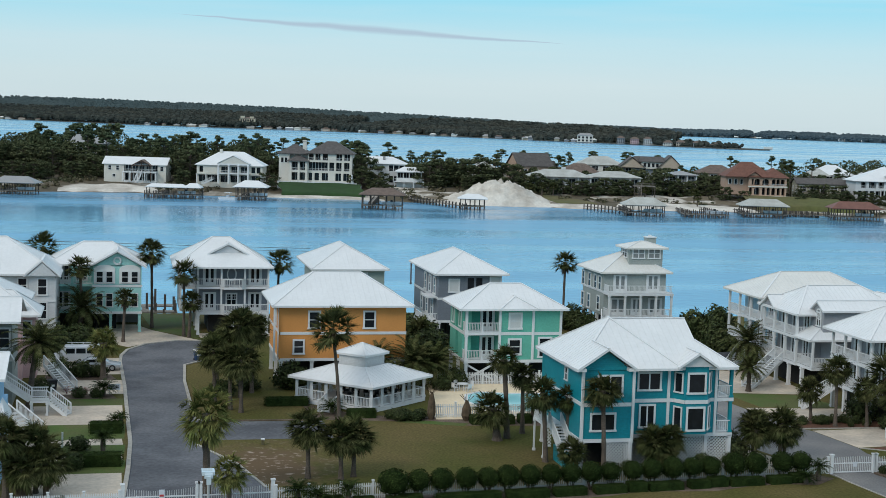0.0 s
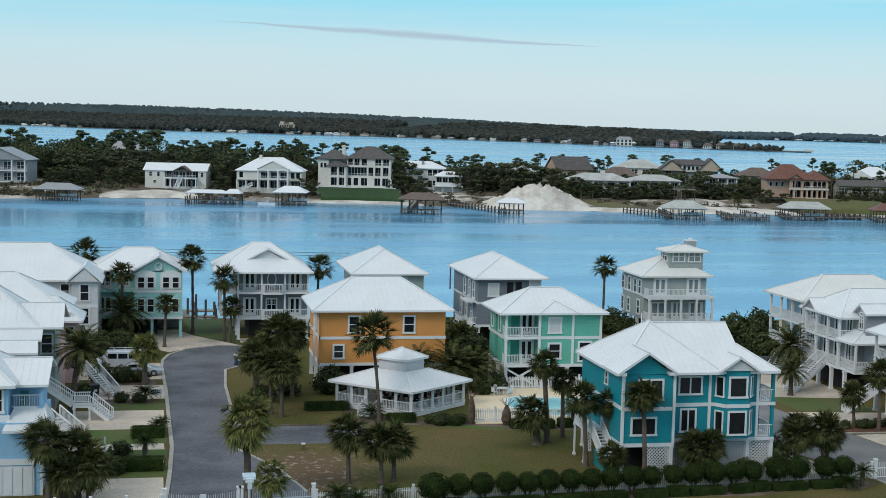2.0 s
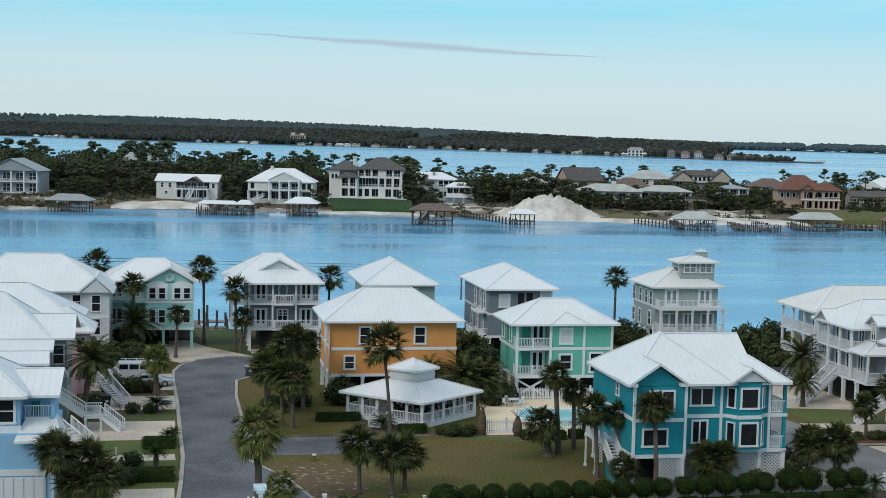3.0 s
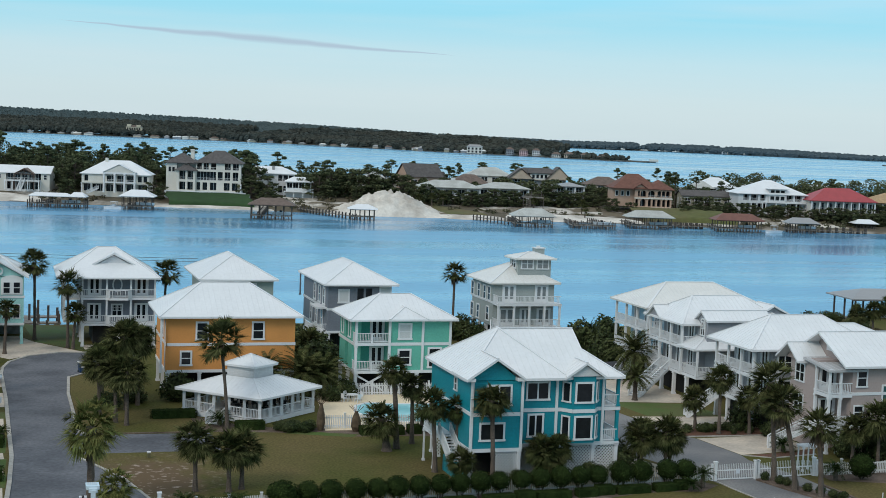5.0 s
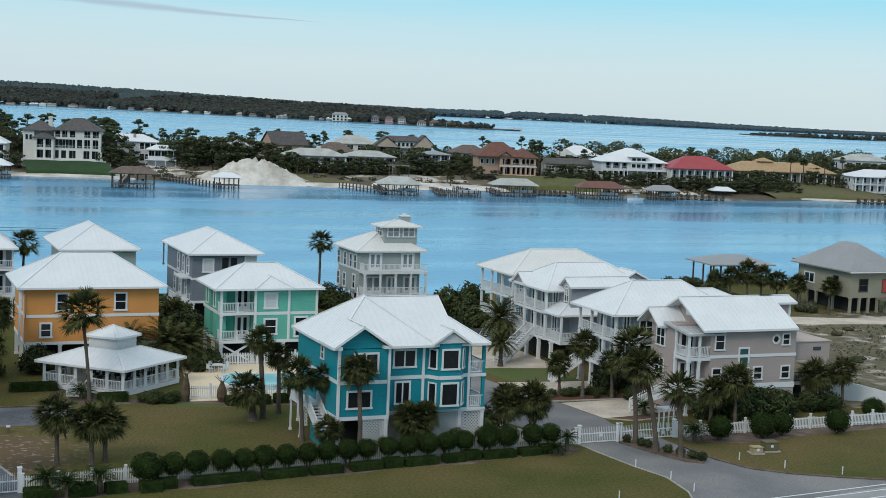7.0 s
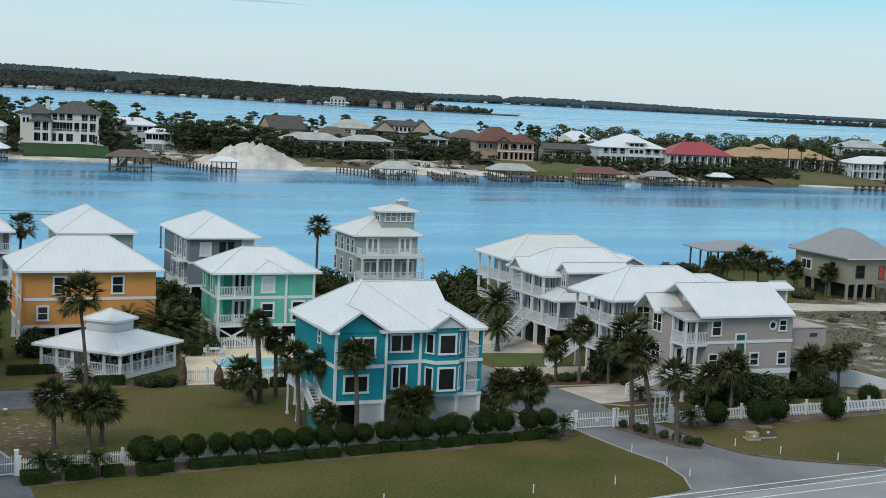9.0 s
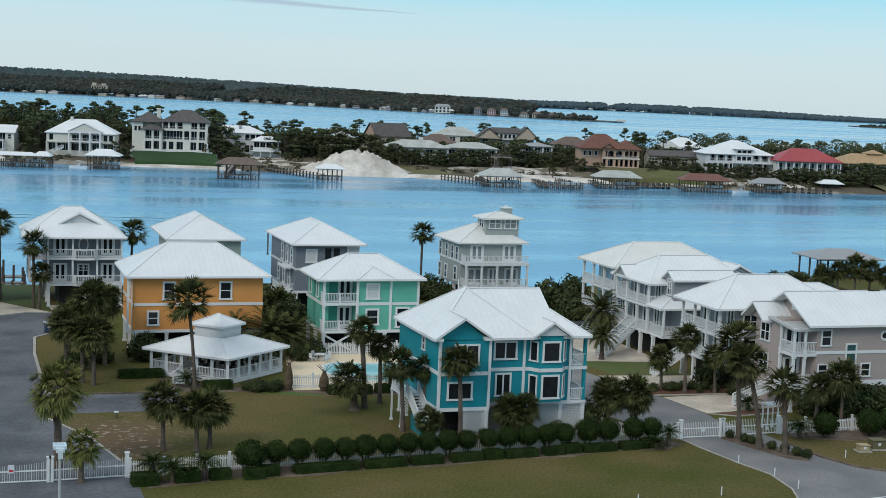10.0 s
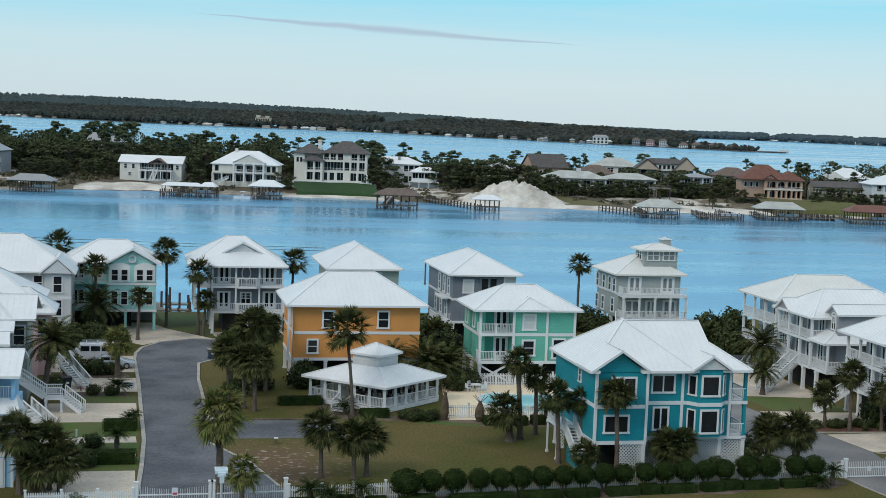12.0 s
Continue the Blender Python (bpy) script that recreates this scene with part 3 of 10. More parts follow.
def lattice(parent, p, q, z0, z1, step=0.28):
    """A diagonal lattice skirt between posts."""
    a, b = Vector((*p, 0)), Vector((*q, 0))
    L, h = (b - a).length, z1 - z0
    d = (b - a).normalized()
    bm = bmesh.new()
    n = int((L + h) / step)
    for i in range(n):
        s = i * step
        for flip in (0, 1):
            s0, s1 = max(0, s - h), min(L, s)
            if s1 - s0 < 0.05:
                continue
            za, zb = z0 + (s - s0), z0 + (s - s1)
            if flip:
                s0, s1 = L - s0, L - s1
            beam(bm, a + d * s0 + Vector((0, 0, za)), a + d * s1 + Vector((0, 0, zb)), 0.03 + 0.02 * flip, 0.07)
    beam(bm, a + Vector((0, 0, z1 - 0.06)), b + Vector((0, 0, z1 - 0.06)), 0.1, 0.14)
    beam(bm, a + Vector((0, 0, z0 + 0.06)), b + Vector((0, 0, z0 + 0.06)), 0.1, 0.14)
    return part("lattice_skirt", bm, WHITE, parent)




def under(parent, x0, x1, y0, y1, z, nx=4, ny=3, material=None, core=True):
    """Posts that carry a raised house, round a near-black block painted as its shade."""
    for i in range(nx):
        for j in range(ny):
            if i in (0, nx - 1) or j in (0, ny - 1):
                post(parent, x0 + 0.2 + (x1 - x0 - 0.4) * i / (nx - 1), y0 + 0.2 + (y1 - y0 - 0.4) * j / (ny - 1), GZ, z, 0.34, material)
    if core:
        part("undercroft_block", boxes((x0 + 1.6, x1 - 1.2, y0 + 2.4, y1 - 0.6, GZ, z)), DARK, parent)

# ---- water, ground, roads ----
bm = bmesh.new()
slab(bm, [(-4000, -300, 0), (5200, -300, 0), (5200, 5600, 0), (-4000, 5600, 0)], 1.0)
tagged(part("water", bm, WATER), "calm pale blue bay water with wind lanes", "water", kind="structure")


def near_shore(x):
    return 201.0 + 2.5 * math.sin(x * 0.045) + 1.5 * math.sin(x * 0.13 + 1) + (6 if x > 100 else 0) * min(1, (x - 100) / 25)


bm = bmesh.new()
cols = [-260 + i * 4 for i in range(150)]
rows_v = []
for x in cols:
    s = near_shore(x)
    rows_v.append([bm.verts.new(p) for p in ((x, -60, 2), (x, 60, 2), (x, 120, 2), (x, 170, 2), (x, s - 9, 2.0), (x, s - 5, 1.75), (x, s - 2, 0.9), (x, s + 1.5, -0.6))])
for a, b in zip(rows_v, rows_v[1:]):
    for i in range(7):
        bm.faces.new((a[i], b[i], b[i + 1], a[i + 1]))
tagged(part("ground", bm, LAWN), "flat dormant lawn of the near shore, green and brown", "lawn", kind="structure")

E1, E2, E3 = 2.004, 2.008, 2.012


def fence_y(x):
    return 98.7 + (x - 10.5) * 0.083 if 10.5 < x < 56.5 else (98.7 if x <= 10.5 else 102.5 + (x - 56.5) * 0.012)


# the cul-de-sac street, its head, and the side street
head = [(-0.3 + 0.0, 162), (0.4, 166), (2.5, 170), (6.5, 172.5), (11, 172), (14.5, 168.5), (15, 163), (12.5, 159.5), (8.5, 158), (6.6, 155.5)]
plate("street", [(-0.2, 80), (6.0, 80), (6.0, 118.2), (6.6, 119.2), (18, 119.0), (18, 126.0), (7.2, 126.4), (6.3, 127.4), (6.2, 146), *head[::-1], (-0.5, 158), (0.1, 144), (0.5, 124), (0.3, 110), (0.0, 100)],
      E2, 0.02, ASPHALT, "dark grey asphalt cul-de-sac with a side street", "road")
plate("gate_apron", [(5.9, 80), (11.2, 80), (11.2, 99.2), (10.7, 103), (9.2, 110), (6.1, 117.8), (6.0, 117.8)], E1, 0.02, ASPHALT, "dark asphalt apron beside the gate", "road")
plate("driveway_right", [(50, 80.5), (75.5, 84.6), (75.6, 85.95), (72.46, 87.5), (69.05, 89.5), (66.7, 91.7), (65.6, 94.9), (65.2, 98.0), (65.0, 103), (63.6, 108.8), (63.9, 110.7), (63.0, 117.7), (62.2, 119), (61.2, 126), (60, 135), (50, 135), (51.5, 122), (54, 112), (56.5, 103), (56.9, 100), (57.6, 94.7), (58.4, 91), (57.8, 87), (56.5, 84)],
      E2, 0.02, ASPHALT_DARK, "dark asphalt entrance drive behind the white gate", "road")
plate("main_road", [(30, 60), (110, 60), (110, 88.8), (76, 85.1), (59, 84.2), (50, 82.5), (30, 79.5)], E1, 0.02, ASPHALT_PALE, "pale worn asphalt of the main road", "road")
for k, (o, w) in enumerate(((0.0, 0.16), (-1.1, 0.14), (-2.6, 0.16))):
    plate("road_line", [(50, 82.4 + o), (60, 83.5 + o), (76, 85.0 + o), (95, 86.9 + o), (95, 86.9 + o + w), (76, 85.0 + o + w), (60, 83.5 + o + w), (50, 82.4 + o + w)], E3, 0.006, ROAD_LINE, "white painted edge line on the road", "road line")


def ribbon(name, pts, w, z, h, material, label, category, parent=None):
    """A kerb: a raised strip that follows a line."""
    bm = bmesh.new()
    P = [Vector((x, y, 0)) for x, y in pts]
    prev = None
    for i, p in enumerate(P):
        d = (P[min(i + 1, len(P) - 1)] - P[max(i - 1, 0)]).normalized()
        n = Vector((-d.y, d.x, 0)) * w / 2
        cur = [bm.verts.new((*(p + n * s).xy, zz)) for s, zz in ((-1, z), (-1, z + h), (1, z + h), (1, z))]
        if prev:
            for j in range(3):
                bm.faces.new((prev[j], cur[j], cur[j + 1], prev[j + 1]))
        prev = cur
    bmesh.ops.recalc_face_normals(bm, faces=bm.faces)
    return tagged(part(name, bm, material), label, category, kind="structure")


ribbon("kerb_street_left", [(-0.1, 99), (0.2, 105), (0.4, 110), (0.6, 119), (0.4, 128), (0.1, 144), (-0.4, 158), (-0.3, 162), (0.4, 166), (2.5, 170), (6.5, 172.6), (11, 172)], 0.35, 2.0, 0.10, KERB, "pale concrete kerb along the street", "kerb")
ribbon("kerb_street_right", [(7.2, 126.4), (6.4, 127.6), (6.2, 146), (6.6, 155.5), (8.5, 158), (12.5, 159.5)], 0.3, 2.0, 0.10, KERB, "pale concrete kerb round the lawn corner", "kerb")
ribbon("kerb_gate", [(6.1, 117.6), (9.0, 110.6), (10.6, 103.2)], 0.22, 2.0, 0.06, KERB, "pale concrete edging of the apron", "kerb")
ribbon("kerb_side_street", [(18, 126.3), (7.4, 126.6)], 0.2, 2.0, 0.10, MULCH, "dark edge of the side street", "kerb")
ribbon("kerb_drive_left", [(56.8, 102), (56.9, 100), (57.6, 94.7), (58.4, 91), (57.8, 87), (56.5, 84)], 0.14, 2.0, 0.06, KERB, "low kerb along the entrance drive", "kerb")
ribbon("kerb_drive_right", [(65.3, 99.6), (65.6, 94.9), (66.7, 91.7), (69.05, 89.5), (72.46, 87.5), (75.6, 86.0), (79, 85.9), (95, 87.3)], 0.3, 2.0, 0.10, MULCH, "dark soil edge of the lawn by the drive", "kerb")

# lots left of the street
for y0, y1 in ((99.5, 108.8), (113.0, 115.0), (118.2, 120.4), (126.2, 134.4), (139.9, 147.2), (150.5, 160.5)):
    plate("driveway_lot", [(-9.5 if y1 > 120 else -7.0, y0), (0.0, y0), (-0.1 if y0 < 140 else -0.5, y1), (-9.5 if y1 > 120 else -7.0, y1)], E1, 0.02, CONCRETE, "pale concrete driveway across the verge", "driveway")
for y0, y1 in ((108.8, 113.0), (115.0, 118.2), (120.4, 126.2), (134.4, 137.6)):
    plate("verge", [(-6.5, y0 + 0.02), (0.1, y0 + 0.02), (0.2, y1 - 0.02), (-6.5, y1 - 0.02)], E1, 0.02, GRASS, "strip of green mown grass between driveways", "lawn")
plate("flower_bed", [(-8, 137.6), (-0.6, 137.6), (-1.2, 139.9), (-8, 139.9)], E1, 0.02, MULCH, "dark mulch bed with shrubs", "flower bed")
plate("flower_bed_upper", [(-8, 147.2), (-0.6, 147.2), (-1.4, 150.4), (-8, 150.4)], E1, 0.02, MULCH, "dark mulch bed beside the parked cars", "flower bed")
plate("driveway_seafoam", [(0.5, 168), (2.8, 171), (6.5, 173.2), (9, 173.0), (3.5, 181), (1.5, 186), (-4, 186), (-2.5, 172)], E1, 0.02, CONCRETE, "pale concrete drive curving to a house", "driveway")
plate("driveway_grey", [(9.5, 172.6), (15, 169.2), (19, 178), (9, 178.4)], E1, 0.02, CONCRETE, "pale concrete apron of a house", "driveway")
plate("lawn_shore", [(3.6, 181.2), (9, 174), (9.6, 180), (8, 194), (2.2, 197)], E1, 0.02, GRASS, "green grass running down to the water", "lawn")
plate("lawn_corner", [(6.5, 127.6), (16, 127.0), (16.5, 141), (14, 152), (12.5, 159.2), (8.7, 157.6), (6.9, 155)], E1, 0.02, LAWN, "green corner lawn under the palms", "lawn")
bm = bmesh.new()
slab(bm, [(11.3, fence_y(11.3) - 3.2, E2), *[(x, fence_y(x) - 2.6 - 0.5 * math.sin(x * 0.6), E2) for x in range(12, 57, 3)], (56.3, 101.0, E2), *[(x, fence_y(x) + 0.6, E2) for x in range(55, 11, -4)]], 0.02)
bmesh.ops.recalc_face_normals(bm, faces=bm.faces)
tagged(part("hedge_bed", bm, MULCH), "brown mulch bed along the picket fence", "flower bed", kind="structure")
plate("hedge_bed_right", [(67, 101), (72, 99.2), (78, 100.4), (86, 101.2), (98, 102), (98, 104.6), (67, 103.6)], E2, 0.02, MULCH, "brown mulch bed along the fence", "flower bed")
plate("gazebo_bed", [(17, 126.6), (24, 125.4), (31, 122.8), (46, 121.4), (46, 125.2), (28, 127), (22, 128), (17, 134)], E1, 0.02, MULCH, "mulch bed and path beside the pavilion", "flower bed")
plate("gazebo_lawn", [(24.6, 124.9), (30.5, 122.6), (31.4, 123.6), (25.5, 126.0)], E2, 0.02, GRASS, "small oval of grass in the bed", "lawn")
plate("scrub_lot", [(88, 112), (100, 104.5), (190, 106), (190, 176), (128, 166), (104, 150), (86, 160), (86, 120)], E1, 0.02, SCRUB_SAND, "scrubby sandy vacant lot", "bare ground")
plate("sand_drive", [(112, 160), (124, 157.5), (175, 151), (175, 155), (132, 162), (120, 166)], E2, 0.02, CONCRETE, "pale drive before a stilt house", "driveway")
plate("right_lawn", [(63, 128.5), (72, 127), (70, 134), (62, 136)], E1, 0.02, GRASS, "green lawn of the side garden", "lawn")
plate("right_paving", [(61, 136.2), (72, 134.2), (72, 148), (60, 150)], E1, 0.02, CONCRETE, "pale paving below the raised houses", "driveway")
plate("right_paving_mid", [(61.6, 123.6), (64.6, 121.9), (72, 121.7), (72, 127), (61.2, 128.3)], E1, 0.02, CONCRETE, "pale concrete drive", "driveway")
plate("right_bed", [(62.6, 118.7), (71.8, 118.3), (71.8, 121.6), (64.6, 121.8), (62.4, 120.4)], E1, 0.02, MULCH_RED, "red mulch bed with low shrubs and palms", "flower bed")
plate("right_drive", [(63.1, 117.8), (64.0, 110.9), (66.3, 111.1), (72.2, 112.2), (72.2, 118.1), (69.3, 118.1)], E1, 0.02, CONCRETE, "cream concrete drive beside the gate", "driveway")
plate("right_bed_lower", [(64.1, 110.7), (66.4, 109.3), (71.3, 110.2), (72.0, 111.9), (66.3, 110.9)], E1, 0.02, MULCH_RED, "red mulch strip", "flower bed")
ribbon("kerb_bed_upper", [(62.4, 118.5), (66, 118.3), (71.6, 118.1)], 0.18, 2.0, 0.10, KERB, "pale edging of the mulch bed", "kerb")
ribbon("kerb_bed_lower", [(64.0, 110.6), (66.3, 109.2), (71.2, 110.0)], 0.14, 2.0, 0.08, KERB, "pale edging of the mulch strip", "kerb")
plate("planter_island", [(60.4, 102.0), (61.4, 102.4), (63.2, 98.5), (64.3, 95.2), (63.8, 94.0), (62.6, 94.8), (61.3, 98.5)], 2.14, 0.14, MULCH, "narrow planted island between the gate lanes", "flower bed")
plate("teal_apron", [(50.5, 104.5), (56, 104.5), (53.5, 111), (50.5, 113)], E1, 0.02, CONCRETE, "pale concrete apron beside the teal house", "driveway")

# ---- pool ----
plate("pool_deck", [(28.6, 125.6), (46, 124.4), (46, 142.2), (31.5, 143), (30.5, 137)], 2.05, 0.06, POOL_DECK, "cream concrete pool deck", "pool deck")
bm = bmesh.new()
pool_edge = [(33.4, 133.4), (34.0, 131.0), (35.6, 129.0), (37.6, 128.2), (45.2, 127.8), (45.2, 136.4), (38.5, 137.0), (35.8, 138.0), (34.2, 136.6)]
slab(bm, [(x, y, 2.062) for x, y in pool_edge], 0.02)
bmesh.ops.recalc_face_normals(bm, faces=bm.faces)
pool = thing("swimming_pool", 0, 0, 0, label="kidney-ended swimming pool with pale turquoise water", category="swimming pool")
part("pool_surface", bm, POOL_WATER, pool)
bm = bmesh.new()
for i in range(len(pool_edge)):
    a, b = pool_edge[i], pool_edge[(i + 1) % len(pool_edge)]
    beam(bm, (*a, 2.075), (*b, 2.075), 0.35, 0.05)
part("coping", bm, WHITE, pool)

# ---- far island ----
SHORE = ((-420, 560), (-60, 508), (-22, 521), (0, 524), (30, 513), (60, 508), (92, 500), (112, 488), (140, 480), (166, 469), (200, 467), (235, 461), (268, 442), (305, 433), (340, 441), (370, 431), (520, 400), (1000, 310))


def far_shore(x):
    """The water's edge across the channel."""
    for (xa, ya), (xb, yb) in zip(SHORE, SHORE[1:]):
        if x <= xb or xb == 1000:
            f = max(0.0, (x - xa) / (xb - xa))
            return ya + (yb - ya) * f + 1.1 * math.sin(x * 0.19) + 0.7 * math.sin(x * 0.47 + 1)


def far_height(x, d):
    """Ground height d metres behind the far shore."""
    n = noise.noise((x * 0.02, d * 0.02, 3.0))
    h = 0.9 * min(1, max(-1.0, d / 6)) + 3.2 * min(1, max(0, (d - 6) / 34)) + 2.2 * min(1, max(0, (d - 40) / 90))
    h += (0.9 * n + 0.5 * noise.noise((x * 0.09, d * 0.09, 9.0))) * min(1, max(0, d / 15))
    if d > 270:
        h -= (d - 270) * 0.16
    return h


bm = bmesh.new()
rows_v = []
for i in range(320):
    x = -420 + i * 4.2
    s = far_shore(x)
    rows_v.append([bm.verts.new((x, s + d, far_height(x, d))) for d in (-8, -2, 1, 4, 8, 13, 19, 26, 34, 44, 60, 80, 110, 150, 200, 260, 300, 330)])
for a, b in zip(rows_v, rows_v[1:]):
    for i in range(17):
        bm.faces.new((a[i], b[i], b[i + 1], a[i + 1]))
FAR_GROUND = mat("brown_scrub_shore", (0.50, 0.46, 0.40), 0.95, 0.25, 0.05, 0.9, second=(0.085, 0.068, 0.042), amount=0.90, soft=0.08, bump=0.4)
tagged(part("ground_far_island", bm, FAR_GROUND, smooth=True), "sandy shore with brown scrub across the channel", "shore", kind="structure")


def far_patch(name, x0, x1, d0, d1, material, label, category):
    """A patch of lawn, beach or bank that lies on the far shore, with an uneven edge."""
    bm = bmesh.new()
    rows_p = []
    n = max(9, int((x1 - x0) / 2.5))
    for i in range(n):
        x = x0 + (x1 - x0) * i / (n - 1)
        e = max(0.0, math.sin(math.pi * i / (n - 1))) ** 0.4
        a = d0 + 1.2 * noise.noise((x * 0.15, d0, 0.0))
        b = d0 + (d1 - d0) * (0.35 + 0.65 * e) + (d1 - d0) * 0.25 * noise.noise((x * 0.12, d1, 5.0))
        rows_p.append([bm.verts.new((x, far_shore(x) + d, far_height(x, d) + (0.30 if 0 < k < 8 else -0.4))) for k, d in enumerate([a + (b - a) * k / 8 for k in range(9)])])
    for a, b in zip(rows_p, rows_p[1:]):
        for k in range(8):
            bm.faces.new((a[k], b[k], b[k + 1], a[k + 1]))
    return tagged(part(name, bm, material, smooth=True), label, category, kind="structure")


FAR_LAWN = mat("vivid_lawn", (0.022, 0.055, 0.014), 0.95, 0.15, 0.05, 0.5, bump=0.3)
FAR_LAWN_DRY = mat("olive_lawn", (0.09, 0.095, 0.03), 0.95, 0.15, 0.05, 0.5, second=(0.12, 0.10, 0.045), bump=0.3)
BANK = mat("bare_sandy_bank", (0.50, 0.46, 0.40), 0.95, 0.2, 0.13, 0.8, second=(0.13, 0.105, 0.07), amount=0.55, soft=0.06, bump=0.5)


def sloped_lawn(name, x0, x1, d0, d1, z0, z1, material, label):
    """A mown slope that climbs evenly from the shore to a house."""
    bm = bmesh.new()
    rows_l = []
    for i in range(13):
        x = x0 + (x1 - x0) * i / 12
        e = 0.9 + 0.1 * math.sin(math.pi * i / 12)
        rows_l.append([bm.verts.new((x + 0.5 * math.sin(k * 1.3), far_shore(x) + d0 + (d1 - d0) * e * k / 6, z0 + (z1 - z0) * (k / 6) ** 0.85 + 0.12 * math.sin(i + k))) for k in range(7)])
        rows_l[-1].insert(0, bm.verts.new((x, far_shore(x) + d0 - 0.5, -0.5)))
    for a, b in zip(rows_l, rows_l[1:]):
        for k in range(7):
            bm.faces.new((a[k], b[k], b[k + 1], a[k + 1]))
    return tagged(part(name, bm, material, smooth=True), label, "lawn", kind="structure")


sloped_lawn("lawn_mansion", 56, 86, 5, 20, 1.5, 4.9, FAR_LAWN, "smooth deep green lawn below the mansion")
sloped_lawn("lawn_terracotta", 224, 256, 7, 22, 2.2, 5.3, FAR_LAWN_DRY, "olive lawn below a villa")
sloped_lawn("lawn_right", 324, 376, 4, 38, 1.2, 5.2, FAR_LAWN_DRY, "sloping olive lawn at the water")
far_patch("beach_mansion", 50, 92, -1.0, 5, SAND, "white sand beach", "beach")
far_patch("beach_left", -24, 12, 0, 17, SAND, "white sand beach before a cottage", "beach")
far_patch("bank_left", -70, -26, 16, 34, BANK, "bare sandy bank with tufts of scrub", "bare ground")
far_patch("bank_beach_house", 88, 116, 6, 32, BANK, "bare sandy bank with tufts of scrub", "bare ground")
far_patch("bank_mound", 108, 152, 2, 30, BANK, "bare sandy bank round the heap", "bare ground")
far_patch("beach_mid", 144, 172, -0.5, 7, SAND, "narrow strip of white beach", "beach")
far_patch("beach_docks", 172, 222, -0.5, 15, SAND, "white beach behind the docks", "beach")
far_patch("bank_docks", 166, 226, 15, 36, BANK, "bare sandy bank behind the docks", "bare ground")
far_patch("bank_right", 250, 296, 8, 26, BANK, "bare sandy bank with bushes", "bare ground")
far_patch("lawn_mid", 142, 166, 8, 28, FAR_LAWN_DRY, "olive lawn behind the beach", "lawn")
far_patch("beach_right", 338, 372, 1.2, 4.2, SAND, "thin strip of pale sand", "beach")

# heaped white sand
bm = bmesh.new()
N = 46
grid = [[None] * N for _ in range(N)]
for i in range(N):
    for j in range(N):
        u, v = i / (N - 1) * 2 - 1, j / (N - 1) * 2 - 1
        hgt = max(0, 1 - abs(u) ** 2.3) * max(0, 1 - abs(v) ** 2.0)
        cap = 0.52 + 0.46 / (1 + math.exp(-7 * (u + 0.30))) - 0.34 / (1 + math.exp(-9 * (u - 0.48)))
        top = cap + 0.26 * noise.noise((u * 3.0, v * 3.0, 1.0)) + 0.20 * noise.noise((u * 8, v * 8, 4.0)) + 0.12 * noise.noise((u * 19, v * 19, 7.0))
        x, y = 132.5 + u * 23 + 3 * v, 493 + v * 15 - 3.5 * u
        grid[i][j] = bm.verts.new((x, y, -0.6 + 9.4 * hgt * top))
for i in range(N - 1):
    for j in range(N - 1):
        bm.faces.new((grid[i][j], grid[i + 1][j], grid[i + 1][j + 1], grid[i][j + 1]))
tagged(part("sand_mound", bm, SAND, smooth=True), "broad heap of white sand on the far shore", "sand heap")

# ---- wooded peninsula and far shores ----


def woods(name, line, depth, size, count, material, label, seed, front=0.45, floor=0.3, even=0.86):
    """A far wood: many rough crowns that rise from the water's edge to the back. line: points (x, y, height at the back)."""
    r = random.Random(seed)
    P = [Vector(p) for p in line]
    L = [(b.xy - a.xy).length for a, b in zip(P, P[1:])]
    verts, faces = [], []
    for k in range(count):
        t = r.random() * sum(L)
        i = 0
        while t > L[i] and i < len(L) - 1:
            t -= L[i]
            i += 1
        p = P[i].lerp(P[i + 1], min(1, t / L[i]))
        d = (P[i + 1].xy - P[i].xy).normalized()
        nrm = Vector((-d.y, d.x))
        if nrm.y < 0:
            nrm = -nrm
        q = r.random() ** 1.2
        s = size * r.uniform(0.6, 1.25)
        top = p.z * (front + (1 - front) * q) * r.uniform(even, 1.02)
        cx, cy = p.x + nrm.x * depth * q, p.y + nrm.y * depth * q
        n0 = len(verts)
        low = max(floor, top - s * 1.7)
        for ring, (zz, rr) in enumerate(((0.0, 0.85), (0.5, 1.0), (0.85, 0.8), (1.0, 0.45))):
            for j in range(6):
                a = j * math.pi / 3 + ring * 0.4
                g = rr * r.uniform(0.65, 1.3)
                verts.append((cx + s * g * math.cos(a), cy + s * g * math.sin(a), low + (top - low) * zz * r.uniform(0.88, 1.06)))
        for ring in range(3):
            for j in range(6):
                a, b = n0 + ring * 6 + j, n0 + ring * 6 + (j + 1) % 6
                faces.append((a, b, b + 6, a + 6))
        faces.append(tuple(range(n0 + 18, n0 + 24)))
    me = bpy.data.meshes.new(name)
    me.from_pydata(verts, [], faces)
    me.materials.append(material)
    return tagged(new(name, me), label, "woods", kind="stuff")


